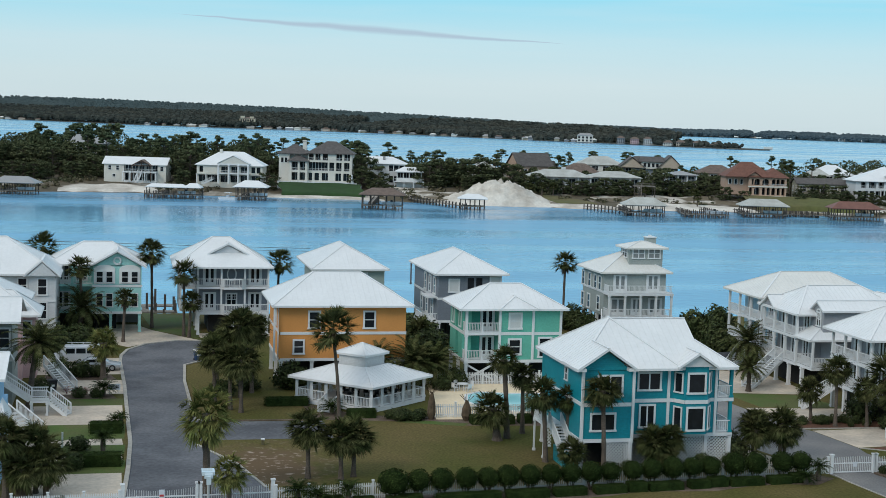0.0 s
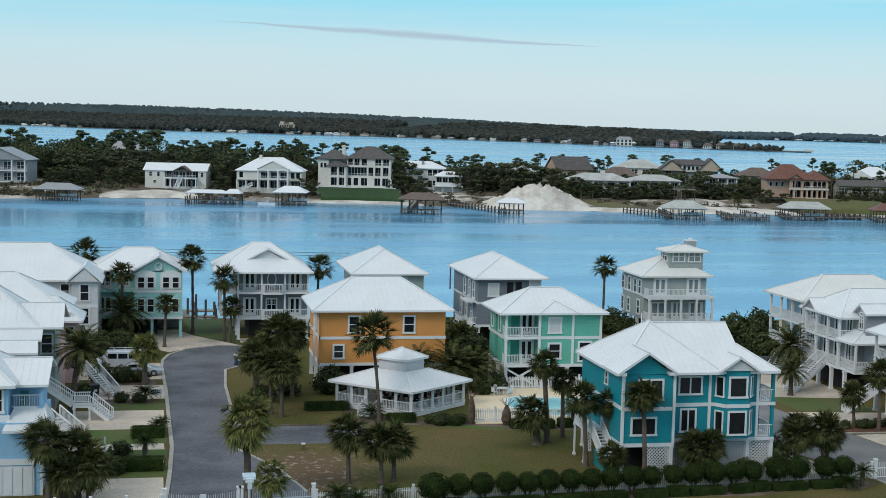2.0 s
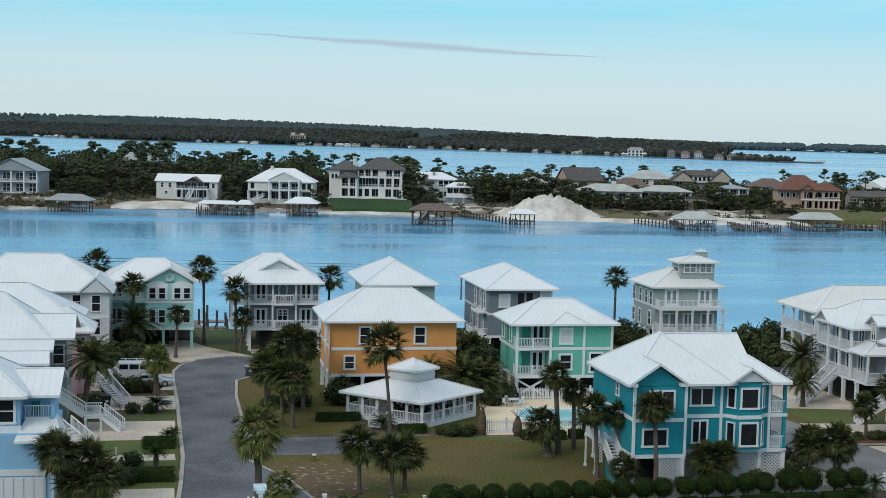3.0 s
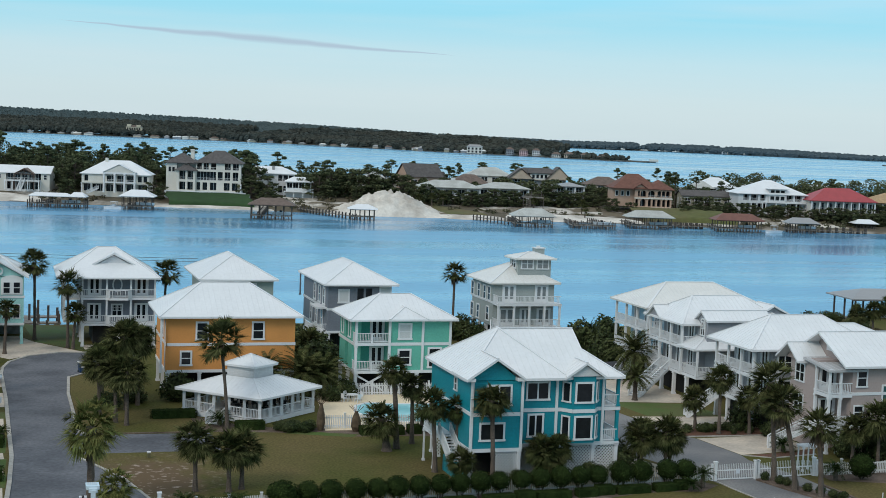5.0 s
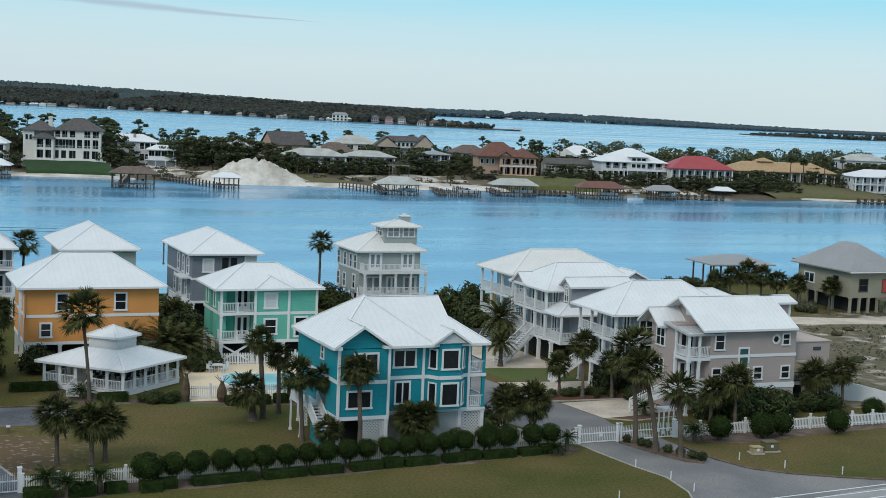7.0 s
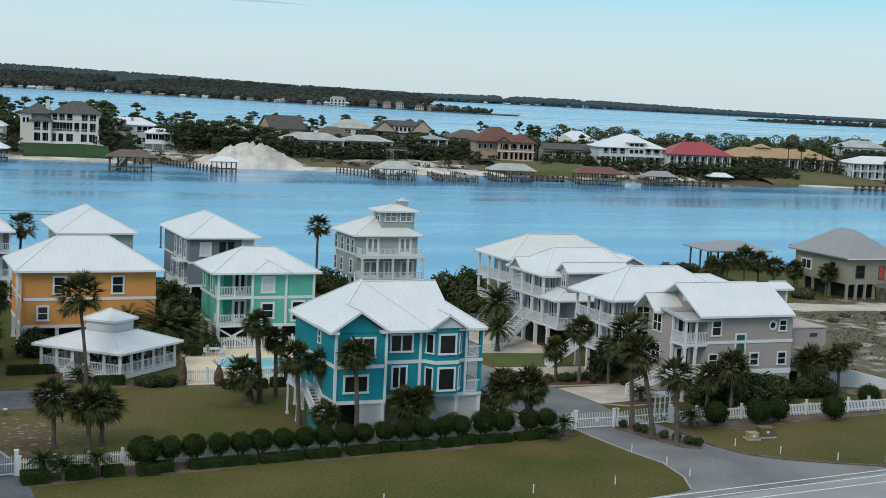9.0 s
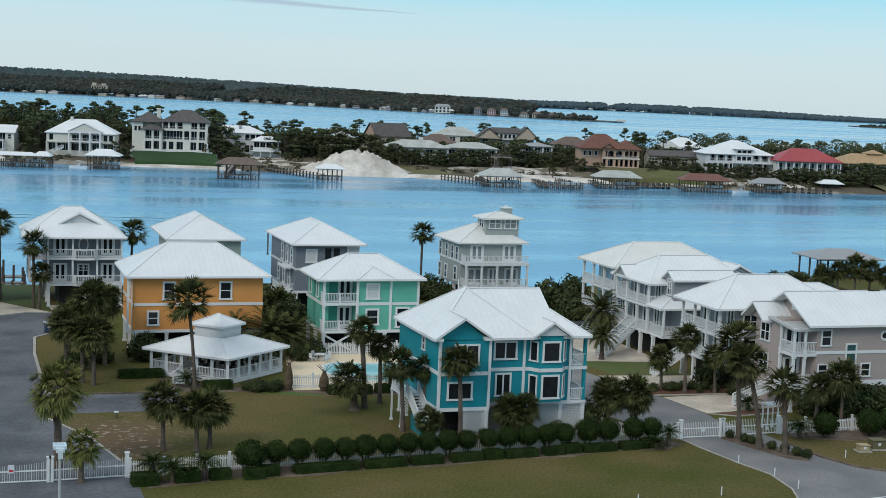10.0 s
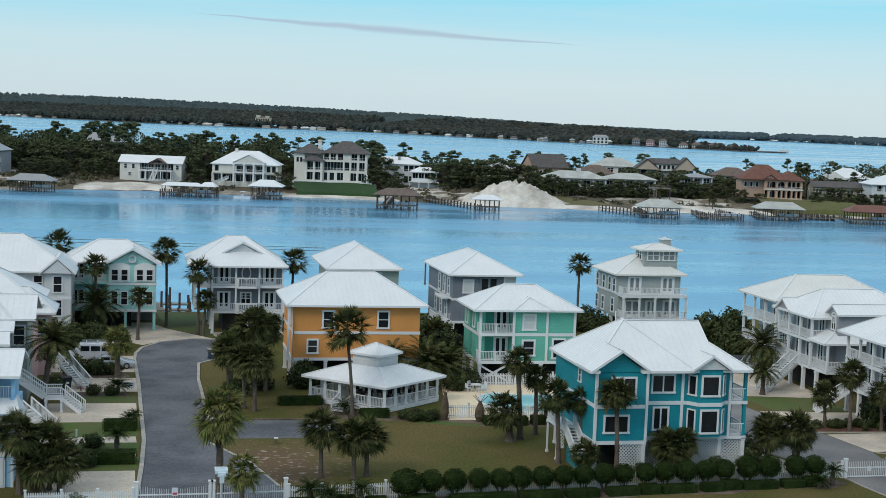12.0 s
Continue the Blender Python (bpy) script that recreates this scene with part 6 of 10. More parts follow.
part("seat", boxes((-10.7, -10.1, 107.2, 107.8, 8.2, 8.55), (-10.7, -10.1, 107.7, 107.82, 8.5, 9.2)), mat("teal_chair_plastic", (0.02, 0.20, 0.20), 0.5, 0.05), chair)

st = house("white_entry_stairs", -7, 128, "white painted timber entry stairs with railings", category="stairs")
stairs(st, (-4.9, 130.4), (-6.7, 131.0), GZ, 3.35, 1.2)
part("landing", boxes((-8.3, -6.7, 130.2, 131.8, 3.2, 3.36)), WHITE, st)
railing(st, (-8.3, 130.25), (-6.75, 130.25), 3.36)
railing(st, (-6.75, 131.75), (-8.3, 131.75), 3.36)
stairs(st, (-8.3, 131.0), (-10.6, 131.3), 3.36, 4.9, 1.2)
for x in (-6.8, -8.2):
    for y in (130.3, 131.7):
        post(st, x, y, GZ, 3.2, 0.16)
st = house("lower_entry_stairs", -6.5, 120, "white painted timber stairs down to a drive", category="stairs")
stairs(st, (-7.2, 122.8), (-9.6, 126.0), GZ, 3.3, 1.1)

# ---- pavilion ----
h = house("pavilion", 22.9, 133, "open white pavilion with two-tier metal hip roof", category="pavilion")
cx, cy, R = 22.9, 133.4, 5.0
x0, x1, y0, y1 = 17.4, 28.9, 128.9, 138.6
DIA = [(22.95, 128.6), (29.4, 134.2), (22.8, 139.6), (16.4, 134.8)]


def ring(s, z, o=(22.9, 134.2)):
    return [(o[0] + (x - 22.9) * s, o[1] + (y - 134.2) * s, z) for x, y in DIA]


lo, hi = ring(1.11, 4.6), ring(0.40, 5.85)
roof(h, [[lo[i], lo[(i + 1) % 4], hi[(i + 1) % 4], hi[i]] for i in range(4)], ROOF, step=0.5)
bm = bmesh.new()
c0 = ring(0.345, 7.05)
slab(bm, c0, 1.4)
bmesh.ops.recalc_face_normals(bm, faces=bm.faces)
part("lantern_wall", bm, WHITE_SIDING, h)
lo, ap = ring(0.42, 7.0), (22.9, 134.2, 7.95)
roof(h, [[lo[i], lo[(i + 1) % 4], ap] for i in range(4)], ROOF, step=0.5, name="lantern_roof")
bm = bmesh.new()
slab(bm, ring(1.0, 2.45), 0.42)
bmesh.ops.recalc_face_normals(bm, faces=bm.faces)
part("floor_slab", bm, WHITE, h)
W = ring(0.97, 2.45)
for i in range(4):
    a, b = Vector(W[i]), Vector(W[(i + 1) % 4])
    for k in range(5):
        c = a.lerp(b, k / 5)
        post(h, c.x, c.y, 2.45, 4.5, 0.26)
        d = a.lerp(b, (k + 1) / 5)
        if not (i == 3 and k == 2):
            railing(h, c.xy, d.xy, 2.45, 0.95, each=True)
bm = bmesh.new()
for i in range(4):
    beam(bm, Vector(W[i]) + Vector((0, 0, 1.95)), Vector(W[(i + 1) % 4]) + Vector((0, 0, 1.95)), 0.2, 0.3)
part("beam", bm, WHITE, h)
stairs(h, (18.6, 129.6), (19.6, 131.2), GZ, 2.45, 1.3)
for k, (x, y) in enumerate(((21.4, 133.0), (24.4, 134.6), (22.4, 136.4), (26.2, 134.2))):
    t = house("pavilion_table", x, y, "dark round table inside the pavilion", "pavilion tables", "table")
    bm = bmesh.new()
    tube(bm, [((x, y, 2.45), 0.3), ((x, y, 2.5), 0.3)], 10)
    tube(bm, [((x, y, 2.5), 0.06), ((x, y, 3.15), 0.06)], 8)
    part("pedestal", bm, DARK, t)
    bm = bmesh.new()
    tube(bm, [((x, y, 3.15), 0.62), ((x, y, 3.2), 0.62)], 16)
    part("tabletop", bm, ROOF_DARK, t)
    for a in range(4):
        ch = house("pavilion_chair", x + 0.9 * math.cos(a * 1.57), y + 0.9 * math.sin(a * 1.57), "dark metal chair at a pavilion table", "pavilion chairs", "chair")
        px, py = x + 0.9 * math.cos(a * 1.57), y + 0.9 * math.sin(a * 1.57)
        part("seat", boxes((px - 0.22, px + 0.22, py - 0.22, py + 0.22, 2.86, 2.92)), DARK, ch)
        part("backrest", boxes((px - 0.22, px + 0.22, py + 0.18, py + 0.22, 2.92, 3.35)), DARK, ch)
        for dx in (-0.2, 0.2):
            for dy in (-0.2, 0.2):
                part("leg", boxes((px + dx - 0.02, px + dx + 0.02, py + dy - 0.02, py + dy + 0.02, 2.45, 2.86)), DARK, ch)

# ---- plants ----


def blade(V, F, base, way, side, up, length, width, droop):
    """One leaflet: a narrow strip that bends down towards its pointed tip."""
    n0 = len(V)
    down = Vector((0, 0, 1))
    m = base + way * length * 0.5 - down * droop * length * 0.10
    t = base + way * length * (1.0 - 0.25 * droop) - down * droop * length * 0.55
    V.extend([base - side * width * 0.4, base + side * width * 0.4, m + side * width * 0.5, m - side * width * 0.5, t])
    F.extend([(n0, n0 + 1, n0 + 2, n0 + 3), (n0 + 3, n0 + 2, n0 + 4)])


def fan_crown(seed, fronds=54, lo=-60, hi=82, leaflets=21, reach=0.52, droop=(0.2, 0.8), name="crown", material=FROND, spread=80, twist=0.9, width=0.03, fold=0.35):
    """A crown of fan leaves, about 1 m in radius; each fan is folded along its rib and its tips hang."""
    r = random.Random(seed)
    V, F = [], []
    for i in range(fronds):
        az = i * 2.399963 + r.uniform(-0.4, 0.4)
        el = math.asin(max(-0.99, min(0.99, math.sin(radians(lo)) + (math.sin(radians(hi)) - math.sin(radians(lo))) * (i + r.random()) / fronds)))
        d = Vector((math.cos(az) * math.cos(el), math.sin(az) * math.cos(el), math.sin(el)))
        side = Vector((-math.sin(az), math.cos(az), 0))
        up = side.cross(d) * -1
        stalk = r.uniform(reach * 0.5, reach * 1.08)
        root = d * 0.05
        end = d * stalk - Vector((0, 0, 0.12 * stalk * math.cos(el)))
        n0 = len(V)
        V.extend([root - side * 0.014, root + side * 0.014, end + side * 0.009, end - side * 0.009])
        F.append((n0, n0 + 1, n0 + 2, n0 + 3))
        tw = r.uniform(-twist, twist)
        s2 = (side * math.cos(tw) + up * math.sin(tw)).normalized()
        u2 = s2.cross(d) * -1
        size = r.uniform(0.36, 0.56)
        sag = r.uniform(*droop)
        for k in range(leaflets):
            a = radians(-spread + 2 * spread * k / (leaflets - 1)) + r.uniform(-0.06, 0.06)
            way = (d * math.cos(a) + s2 * math.sin(a) + u2 * fold * (abs(math.sin(a)) - 0.4)).normalized()
            ls = way.cross(up)
            ls = ls.normalized() if ls.length > 1e-3 else side
            blade(V, F, end, way, ls, up, size * (0.72 + 0.28 * math.cos(a)) * r.uniform(0.8, 1.15), width, sag * r.uniform(0.7, 1.3))
    me = bpy.data.meshes.new(name)
    me.from_pydata([v[:] for v in V], [], F)
    me.materials.append(material)
    return me


def skirt(seed, name="dead_fronds", length=0.75):
    """Dry fronds that hang down round the trunk below the crown."""
    r = random.Random(seed)
    V, F = [], []
    for i in range(46):
        az = r.uniform(0, 6.283)
        d = Vector((math.cos(az), math.sin(az), 0))
        side = Vector((-d.y, d.x, 0))
        top = d * r.uniform(0.04, 0.12) + Vector((0, 0, -r.uniform(0.0, 0.25)))
        L = r.uniform(0.5, 1.0) * length
        for k in range(3):
            way = (Vector((0, 0, -1)) + d * r.uniform(0.12, 0.55) + side * r.uniform(-0.35, 0.35)).normalized()
            blade(V, F, top, way, side, d, L, 0.06, 0.3)
    me = bpy.data.meshes.new(name)
    me.from_pydata([v[:] for v in V], [], F)
    me.materials.append(FROND_DEAD)
    return me


def feather_crown(seed, fronds=58, lo=-32, hi=84, n=32, name="crown", material=FROND, arch=0.68, leaf=0.19):
    """A crown of arching feather leaves, about 1 m in radius."""
    r = random.Random(seed)
    V, F = [], []
    for i in range(fronds):
        az = i * 2.399963 + r.uniform(-0.2, 0.2)
        el = radians(lo + (hi - lo) * (i / fronds) + r.uniform(-6, 6))
        flat = Vector((math.cos(az), math.sin(az), 0))
        side = Vector((-flat.y, flat.x, 0))
        L = r.uniform(0.9, 1.15)
        pts, p, e = [], Vector((0, 0, 0)), el
        for k in range(n + 1):
            pts.append(p.copy())
            p = p + (flat * math.cos(e) + Vector((0, 0, math.sin(e)))) * L / n
            e -= arch * 1.7 / n * (0.4 + 1.2 * k / n)
        for k in range(n):
            w = 0.012 * (1 - k / n) + 0.004
            n0 = len(V)
            V.extend([pts[k] - side * w, pts[k] + side * w, pts[k + 1] + side * w, pts[k + 1] - side * w])
            F.append((n0, n0 + 1, n0 + 2, n0 + 3))
            if k > 2:
                way0 = (pts[k + 1] - pts[k]).normalized()
                for s in (-1, 1):
                    way = (way0 * 0.55 + side * s * 0.8 + Vector((0, 0, 0.15))).normalized()
                    blade(V, F, pts[k], way, way0, Vector((0, 0, 1)), leaf * (1 - 0.55 * abs(k / n - 0.45)) * r.uniform(0.8, 1.15), 0.024 if n > 20 else 0.04, 0.6)
    me = bpy.data.meshes.new(name)
    me.from_pydata([v[:] for v in V], [], F)
    me.materials.append(material)
    return me


FANS = [fan_crown(s, 82, -62, 89, 21, 0.52, (0.15, 0.6), spread=80, width=0.034) for s in (11, 12, 13, 14)]
FANS_TALL = [fan_crown(s, 62, -48, 89, 17, 0.54, (0.0, 0.35), spread=60, twist=0.8, width=0.040, fold=0.4) for s in (21, 22, 23)]
FANS_LIGHT = [fan_crown(s, 64, -55, 88, 21, 0.58, (0.15, 0.7), material=FROND_LIGHT, spread=70, width=0.036) for s in (31, 32)]
SKIRTS = [skirt(s) for s in (41, 42, 43)]
FEATHERS = [feather_crown(51), feather_crown(52)]
SAGOS = [feather_crown(61, 40, 0, 75, 16, arch=0.7, leaf=0.26, material=LEAF), feather_crown(62, 40, 0, 75, 16, arch=0.7, leaf=0.26, material=LEAF)]
TRUNKS = {}


def palm(x, y, h, R, kind="fan", lean=(0, 0), thick=0.19, label="", dead=0.8):
    r = random.Random(int(x * 31 + y * 17))
    crowns = {"fan": FANS, "tall": FANS_TALL, "light": FANS_LIGHT, "feather": FEATHERS}[kind]
    R *= {"feather": 1.05, "tall": 1.28}.get(kind, 1.2)
    p = thing("palm_tree", x, y, GZ, 0, label or ("cabbage palm with a grey trunk and shaggy fan crown" if kind != "feather" else "date palm with arching feather fronds"), "palm tree", "palms of the neighbourhood")
    bm = bmesh.new()
    n = 10
    ring_list = []
    for i in range(n + 1):
        f = i / n
        w = thick * (1.35 - 0.45 * min(1, f * 4)) * (1 + 0.07 * (-1) ** i) * (1.0 + (0.35 if f > 0.85 and kind != "tall" else 0))
        ring_list.append(((lean[0] * f ** 1.5, lean[1] * f ** 1.5, h * f), w))
    tube(bm, ring_list, 9)
    part("trunk", bm, BARK, p)
    top = (lean[0], lean[1], h)
    share("crown", r.choice(crowns), p, top, (0, 0, r.uniform(0, 6.28)), (R, R, R * r.uniform(0.86, 1.0)))
    if dead:
        share("dead_fronds", r.choice(SKIRTS), p, (top[0], top[1], top[2] - 0.1), (0, 0, r.uniform(0, 6.28)), (R * dead, R * dead, R * dead), "dry brown hanging fronds")
    return p


# the lawn and the pavilion
palm(6.0, 102.0, 6.0, 2.3, "light", (0.0, 0.1), 0.3, "stout palm with pale yellow-green fan crown by the gate", 1.0)
palm(7.4, 98.2, 2.6, 1.5, "light", (0, 0), 0.2, "small palm below the larger one at the gate", 0.6)
for x, y, h, R in ((14.0, 105.6, 4.0, 2.0), (16.5, 105.0, 3.4, 1.9), (17.6, 105.8, 3.3, 1.95), (9.9, 131.5, 5.0, 2.1), (10.8, 130.2, 5.0, 2.2), (9.2, 139.8, 4.6, 2.5), (11.3, 137.2, 7.2, 2.5), (12.6, 139.5, 6.6, 2.2), (8.6, 134.5, 5.2, 2.0)):
    palm(x, y, h, R, "fan", (rnd.uniform(-0.2, 0.2), 0))
palm(19.7, 127.4, 8.4, 2.35, "tall", (-0.8, 0.1), 0.17, "tall slender palm leaning before the pavilion", 0.7)
for x, y, h, R, lx, th in ((32.2, 116.8, 2.9, 1.95, -0.6, 0.36), (33.3, 117.6, 7.1, 1.6, -0.5, 0.24), (35.2, 119.3, 5.3, 1.6, -0.1, 0.2), (34.2, 108.8, 5.8, 1.75, -0.4, 0.2), (36.0, 108.6, 5.4, 1.55, 0.0, 0.2), (37.6, 104.0, 6.9, 1.75, -0.3, 0.2)):
    palm(x, y, h, R, "fan", (lx, 0.1), th)
for x, y, h, R in ((41.9, 104.9, 2.6, 1.7), (43.4, 104.8, 2.7, 1.75), (42.6, 104.4, 1.9, 1.6), (35.0, 104.4, 2.0, 1.5)):
    palm(x, y, h, R, "fan", (0, 0), 0.15, "bushy young palm against the teal house", 0.3)
# the entrance drive
for x, y, h, R in ((52.6, 108.4, 3.0, 1.75), (54.2, 106.6, 3.3, 2.1), (52.0, 106.8, 2.8, 1.7), (55.0, 107.4, 2.6, 1.7)):
    palm(x, y, h, R, "fan", (0.1, 0))
palm(61.6, 101.2, 8.4, 2.1, "tall", (-0.5, 0.5), 0.22, "", 1.1)
palm(61.8, 98.2, 7.4, 1.9, "tall", (-1.3, 0.6), 0.22, "fan palm with a leaning trunk on the planted island", 1.1)
palm(62.75, 95.9, 6.0, 1.75, "tall", (-0.5, 0.1), 0.22, "", 1.0)
for x, y, h, R in ((66.3, 119.4, 5.5, 1.85), (65.1, 122.0, 3.1, 1.6), (69.4, 119.0, 3.7, 1.5), (74.6, 105.4, 4.3, 2.2), (72.6, 106.4, 3.2, 1.8), (87.0, 109.7, 3.5, 2.0), (90.8, 110.4, 3.7, 1.8), (89.0, 111.6, 2.9, 1.8)):
    palm(x, y, h, R, "fan", (rnd.uniform(-0.3, 0.3), 0.1), 0.17)
palm(65.4, 136.6, 2.6, 1.9, "feather", (0, 0), 0.26, "", 0)
palm(70.0, 147.0, 3.6, 3.2, "feather", (0, 0), 0.3, "", 0)
# behind, along the water
for x, y, h, R in ((20.5, 191, 7.9, 2.1), (60.9, 188.0, 8.5, 1.9), (7.3, 176, 8.0, 1.9), (7.9, 175.0, 4.6, 1.6), (-5.1, 177, 8.6, 1.7), (-0.1, 172.0, 5.4, 1.5), (3.5, 183.0, 9.9, 2.15), (-10.4, 192, 9.7, 2.3), (34.4, 160.2, 3.0, 1.8)):
    palm(x, y, h, R, "tall", (rnd.uniform(-0.3, 0.3), 0), 0.19, "slender fan palm near the water", 0.8)
# left lots
palm(-8.6, 133.4, 6.2, 3.1, "feather", (0.8, 0), 0.3, "", 0.4)
palm(-5.4, 176.2, 3.6, 3.3, "feather", (0.3, 0), 0.3, "", 0.3)
palm(-2.1, 147.9, 3.8, 1.8, "light", (0, 0), 0.3, "", 0.9)
palm(-8.2, 102.6, 4.5, 2.1, "fan", (-0.2, 0), 0.24)
for x, y, h, R in ((-6.2, 103.6, 3.5, 2.1), (-5.4, 102.6, 2.6, 2.0), (-7.0, 102.0, 2.2, 1.9)):
    palm(x, y, h, R, "fan", (0, 0), 0.18, "dense low palms with shaggy crowns", 1.0)
# date palms by the orange house
for x, y, h, R in ((29.6, 141.4, 2.6, 3.4), (32.0, 142.0, 2.4, 3.0), (25.8, 141.6, 3.0, 2.4)):
    palm(x, y, h, R, "feather", (0, 0), 0.3, "", 0)
# before the stilt house
for x, y, h, R in ((123.6, 178.0, 4.4, 1.9), (126.4, 177.6, 5.0, 2.3), (129.0, 177.6, 4.4, 2.1), (131.2, 176.6, 3.8, 2.0), (133.2, 174.0, 3.6, 1.9), (135.2, 169.0, 3.8, 1.8), (121.2, 178.6, 3.6, 1.8)):
    palm(x, y, h, R, "fan", (0, 0), 0.17)


def leafy(seed, shape, count, size, core=0.86):
    """A clipped shrub: a dark core under a coat of small leaves. shape(u, v) gives a point and a normal."""
    r = random.Random(seed)
    V, F = [], []
    for k in range(count):
        p, n = shape(r)
        p = p * r.uniform(0.93, 1.04)
        a = (n + Vector((r.uniform(-1, 1), r.uniform(-1, 1), r.uniform(-1, 1))) * 0.8).normalized()
        s = a.cross(Vector((r.uniform(-1, 1), r.uniform(-1, 1), r.uniform(-1, 1)))).normalized()
        t = a.cross(s)
        w = size * r.uniform(0.6, 1.3)
        n0 = len(V)
        V.extend([p - s * w, p + t * w * 0.5, p + s * w, p - t * w * 0.5])
        F.append((n0, n0 + 1, n0 + 2, n0 + 3))
    return V, F


def ball(r):
    z, a = r.uniform(-0.95, 1), r.uniform(0, 6.283)
    q = math.sqrt(1 - z * z)
    n = Vector((q * math.cos(a), q * math.sin(a), z))
    b = 1 + 0.09 * noise.noise(n * 2.2)
    return n * b, n


def lumpy(r):
    """An untrimmed shrub: lobes of different size."""
    z, a = r.uniform(-0.9, 1), r.uniform(0, 6.283)
    q = math.sqrt(1 - z * z)
    n = Vector((q * math.cos(a), q * math.sin(a), z))
    b = 0.98 + 0.42 * noise.noise(n * 2.6) + 0.16 * noise.noise(n * 6.0)
    return n * b * r.uniform(0.82, 1.08), n


def block(r):
    f = r.choice("ttttffbblr")
    u, v = r.uniform(-1, 1), r.uniform(-1, 1)
    p, n = {"t": ((u, v, 1), (0, 0, 1)), "f": ((u, -1, v), (0, -1, 0)), "b": ((u, 1, v), (0, 1, 0)), "l": ((-1, u, v), (-1, 0, 0)), "r": ((1, u, v), (1, 0, 0))}[f]
    p = Vector(p)
    k = max(abs(p.x), abs(p.y))
    p.z *= 1 - 0.12 * k ** 6
    return p, Vector(n)


def shrub_mesh(seed, shape, count, size, material, name):
    V, F = leafy(seed, shape, count, size)
    bm = bmesh.new()
    if shape is lumpy:
        bmesh.ops.create_icosphere(bm, subdivisions=2, radius=0.62)
    elif shape is ball:
        bmesh.ops.create_icosphere(bm, subdivisions=2, radius=0.9)
    else:
        box(bm, -0.93, 0.93, -0.93, 0.93, -1, 0.9)
    me0 = bpy.data.meshes.new(name)
    bm.to_mesh(me0)
    bm.free()
    n = len(me0.vertices)
    vv = [v.co[:] for v in me0.vertices] + [v[:] for v in V]
    ff = [tuple(p.vertices) for p in me0.polygons] + [tuple(i + n for i in f) for f in F]
    bpy.data.meshes.remove(me0)
    me = bpy.data.meshes.new(name)
    me.from_pydata(vv, [], ff)
    me.materials.append(material)
    return me


BALLS = [shrub_mesh(s, ball, 1500, 0.075, LEAF, "foliage") for s in (71, 72, 73)]
BLOCKS = [shrub_mesh(s, block, 1700, 0.06, LEAF, "foliage") for s in (74, 75)]
BUSHES = [shrub_mesh(s, lumpy, 1500, 0.12, LEAF_BUSH, "foliage") for s in (76, 77, 80)]
SCRUBS = [shrub_mesh(s, ball, 500, 0.20, LEAF_SCRUB, "foliage") for s in (78, 79)]


def topiary(x, y, r, z=1.1, label="clipped round dark green shrub on bare stems", squash=0.9):
    t = thing("topiary_shrub", x, y, GZ, 0, label, "shrub", "clipped shrubs along the fence")
    k = random.Random(int(x * 100))
    for i in range(5):
        a = i * 1.257 + k.random()
        bm = bmesh.new()
        beam(bm, (0.08 * math.cos(a), 0.08 * math.sin(a), 0), (r * 0.5 * math.cos(a), r * 0.5 * math.sin(a), z + 0.1), 0.06)
        part("stem", bm, PINE_BARK, t)
    share("foliage", k.choice(BALLS), t, (0, 0, z + r * 0.45), (0, 0, k.uniform(0, 6)), (r * k.uniform(0.95, 1.08), r, r * squash))
    return t


def hedge(x0, x1, y, w, h, label="low box hedge, dark green and clipped", turn=0.0, name="box_hedge"):
    t = thing(name, (x0 + x1) / 2, y, GZ, turn, label, "hedge", "clipped hedges")
    share("foliage", BLOCKS[int(abs(x0)) % 2], t, (0, 0, h / 2), (0, 0, 0), ((x1 - x0) / 2, w / 2, h / 2))
    return t


def bush(x, y, r, h=None, z=GZ, mesh=None, label="rounded dark green shrub"):
    t = thing("shrub", x, y, z, 0, label, "shrub", "garden shrubs")
    k = random.Random(int(x * 77 + y))
    share("foliage", k.choice(mesh or BUSHES), t, (0, 0, (h or r) * 0.5), (0, 0, k.uniform(0, 6)), (r, r, (h or r) * 0.62))
    return t


def sago(x, y, R=0.9, h=0.5):
    t = thing("sago_palm", x, y, GZ, 0, "small sago palm with stiff dark fronds", "palm", "sago palms")
    bm = bmesh.new()
    tube(bm, [((0, 0, 0), 0.18), ((0, 0, h * 0.6), 0.22), ((0, 0, h), 0.14)], 8)
    part("trunk", bm, BARK, t)
    share("crown", SAGOS[int(x) % 2], t, (0, 0, h), (0, 0, x), (R * 1.15, R * 1.15, R))
    return t


# clipped balls in front of the fence, three tall at the left end
k = 0
for x, r in ((19.3, 1.15), (21.3, 0.95), (23.1, 0.95), (25.0, 0.92), (26.7, 0.85), (28.3, 0.95), (30.1, 0.9), (31.8, 0.88), (33.4, 0.85), (35.1, 0.92), (36.7, 0.85), (38.6, 0.8), (40.2, 0.88), (42.0, 0.95), (43.7, 0.85), (45.3, 0.88), (47.4, 1.0), (49.3, 1.0), (51.7, 0.95), (53.4, 0.9)):
    topiary(x, fence_y(x) - 0.95 - (0.5 if x < 21 else 0), r * 0.98, 1.05)
for x0, x1 in ((22.4, 27.6), (27.9, 31.4), (31.7, 34.4), (35.0, 37.7), (39.5, 42.5), (43.0, 44.8), (46.5, 49.6), (50.0, 52.0)):
    hedge(x0, x1, fence_y((x0 + x1) / 2) - 1.9, 0.95, 0.62, turn=4.7)
for x, y in ((20.6, 97.6), (17.0, 97.3), (38.6, 99.2), (45.6, 99.9), (19.4, 97.0), (52.8, 100.4)):
    hedge(x - 0.8, x + 0.8, y, 0.95, 0.75, turn=4)
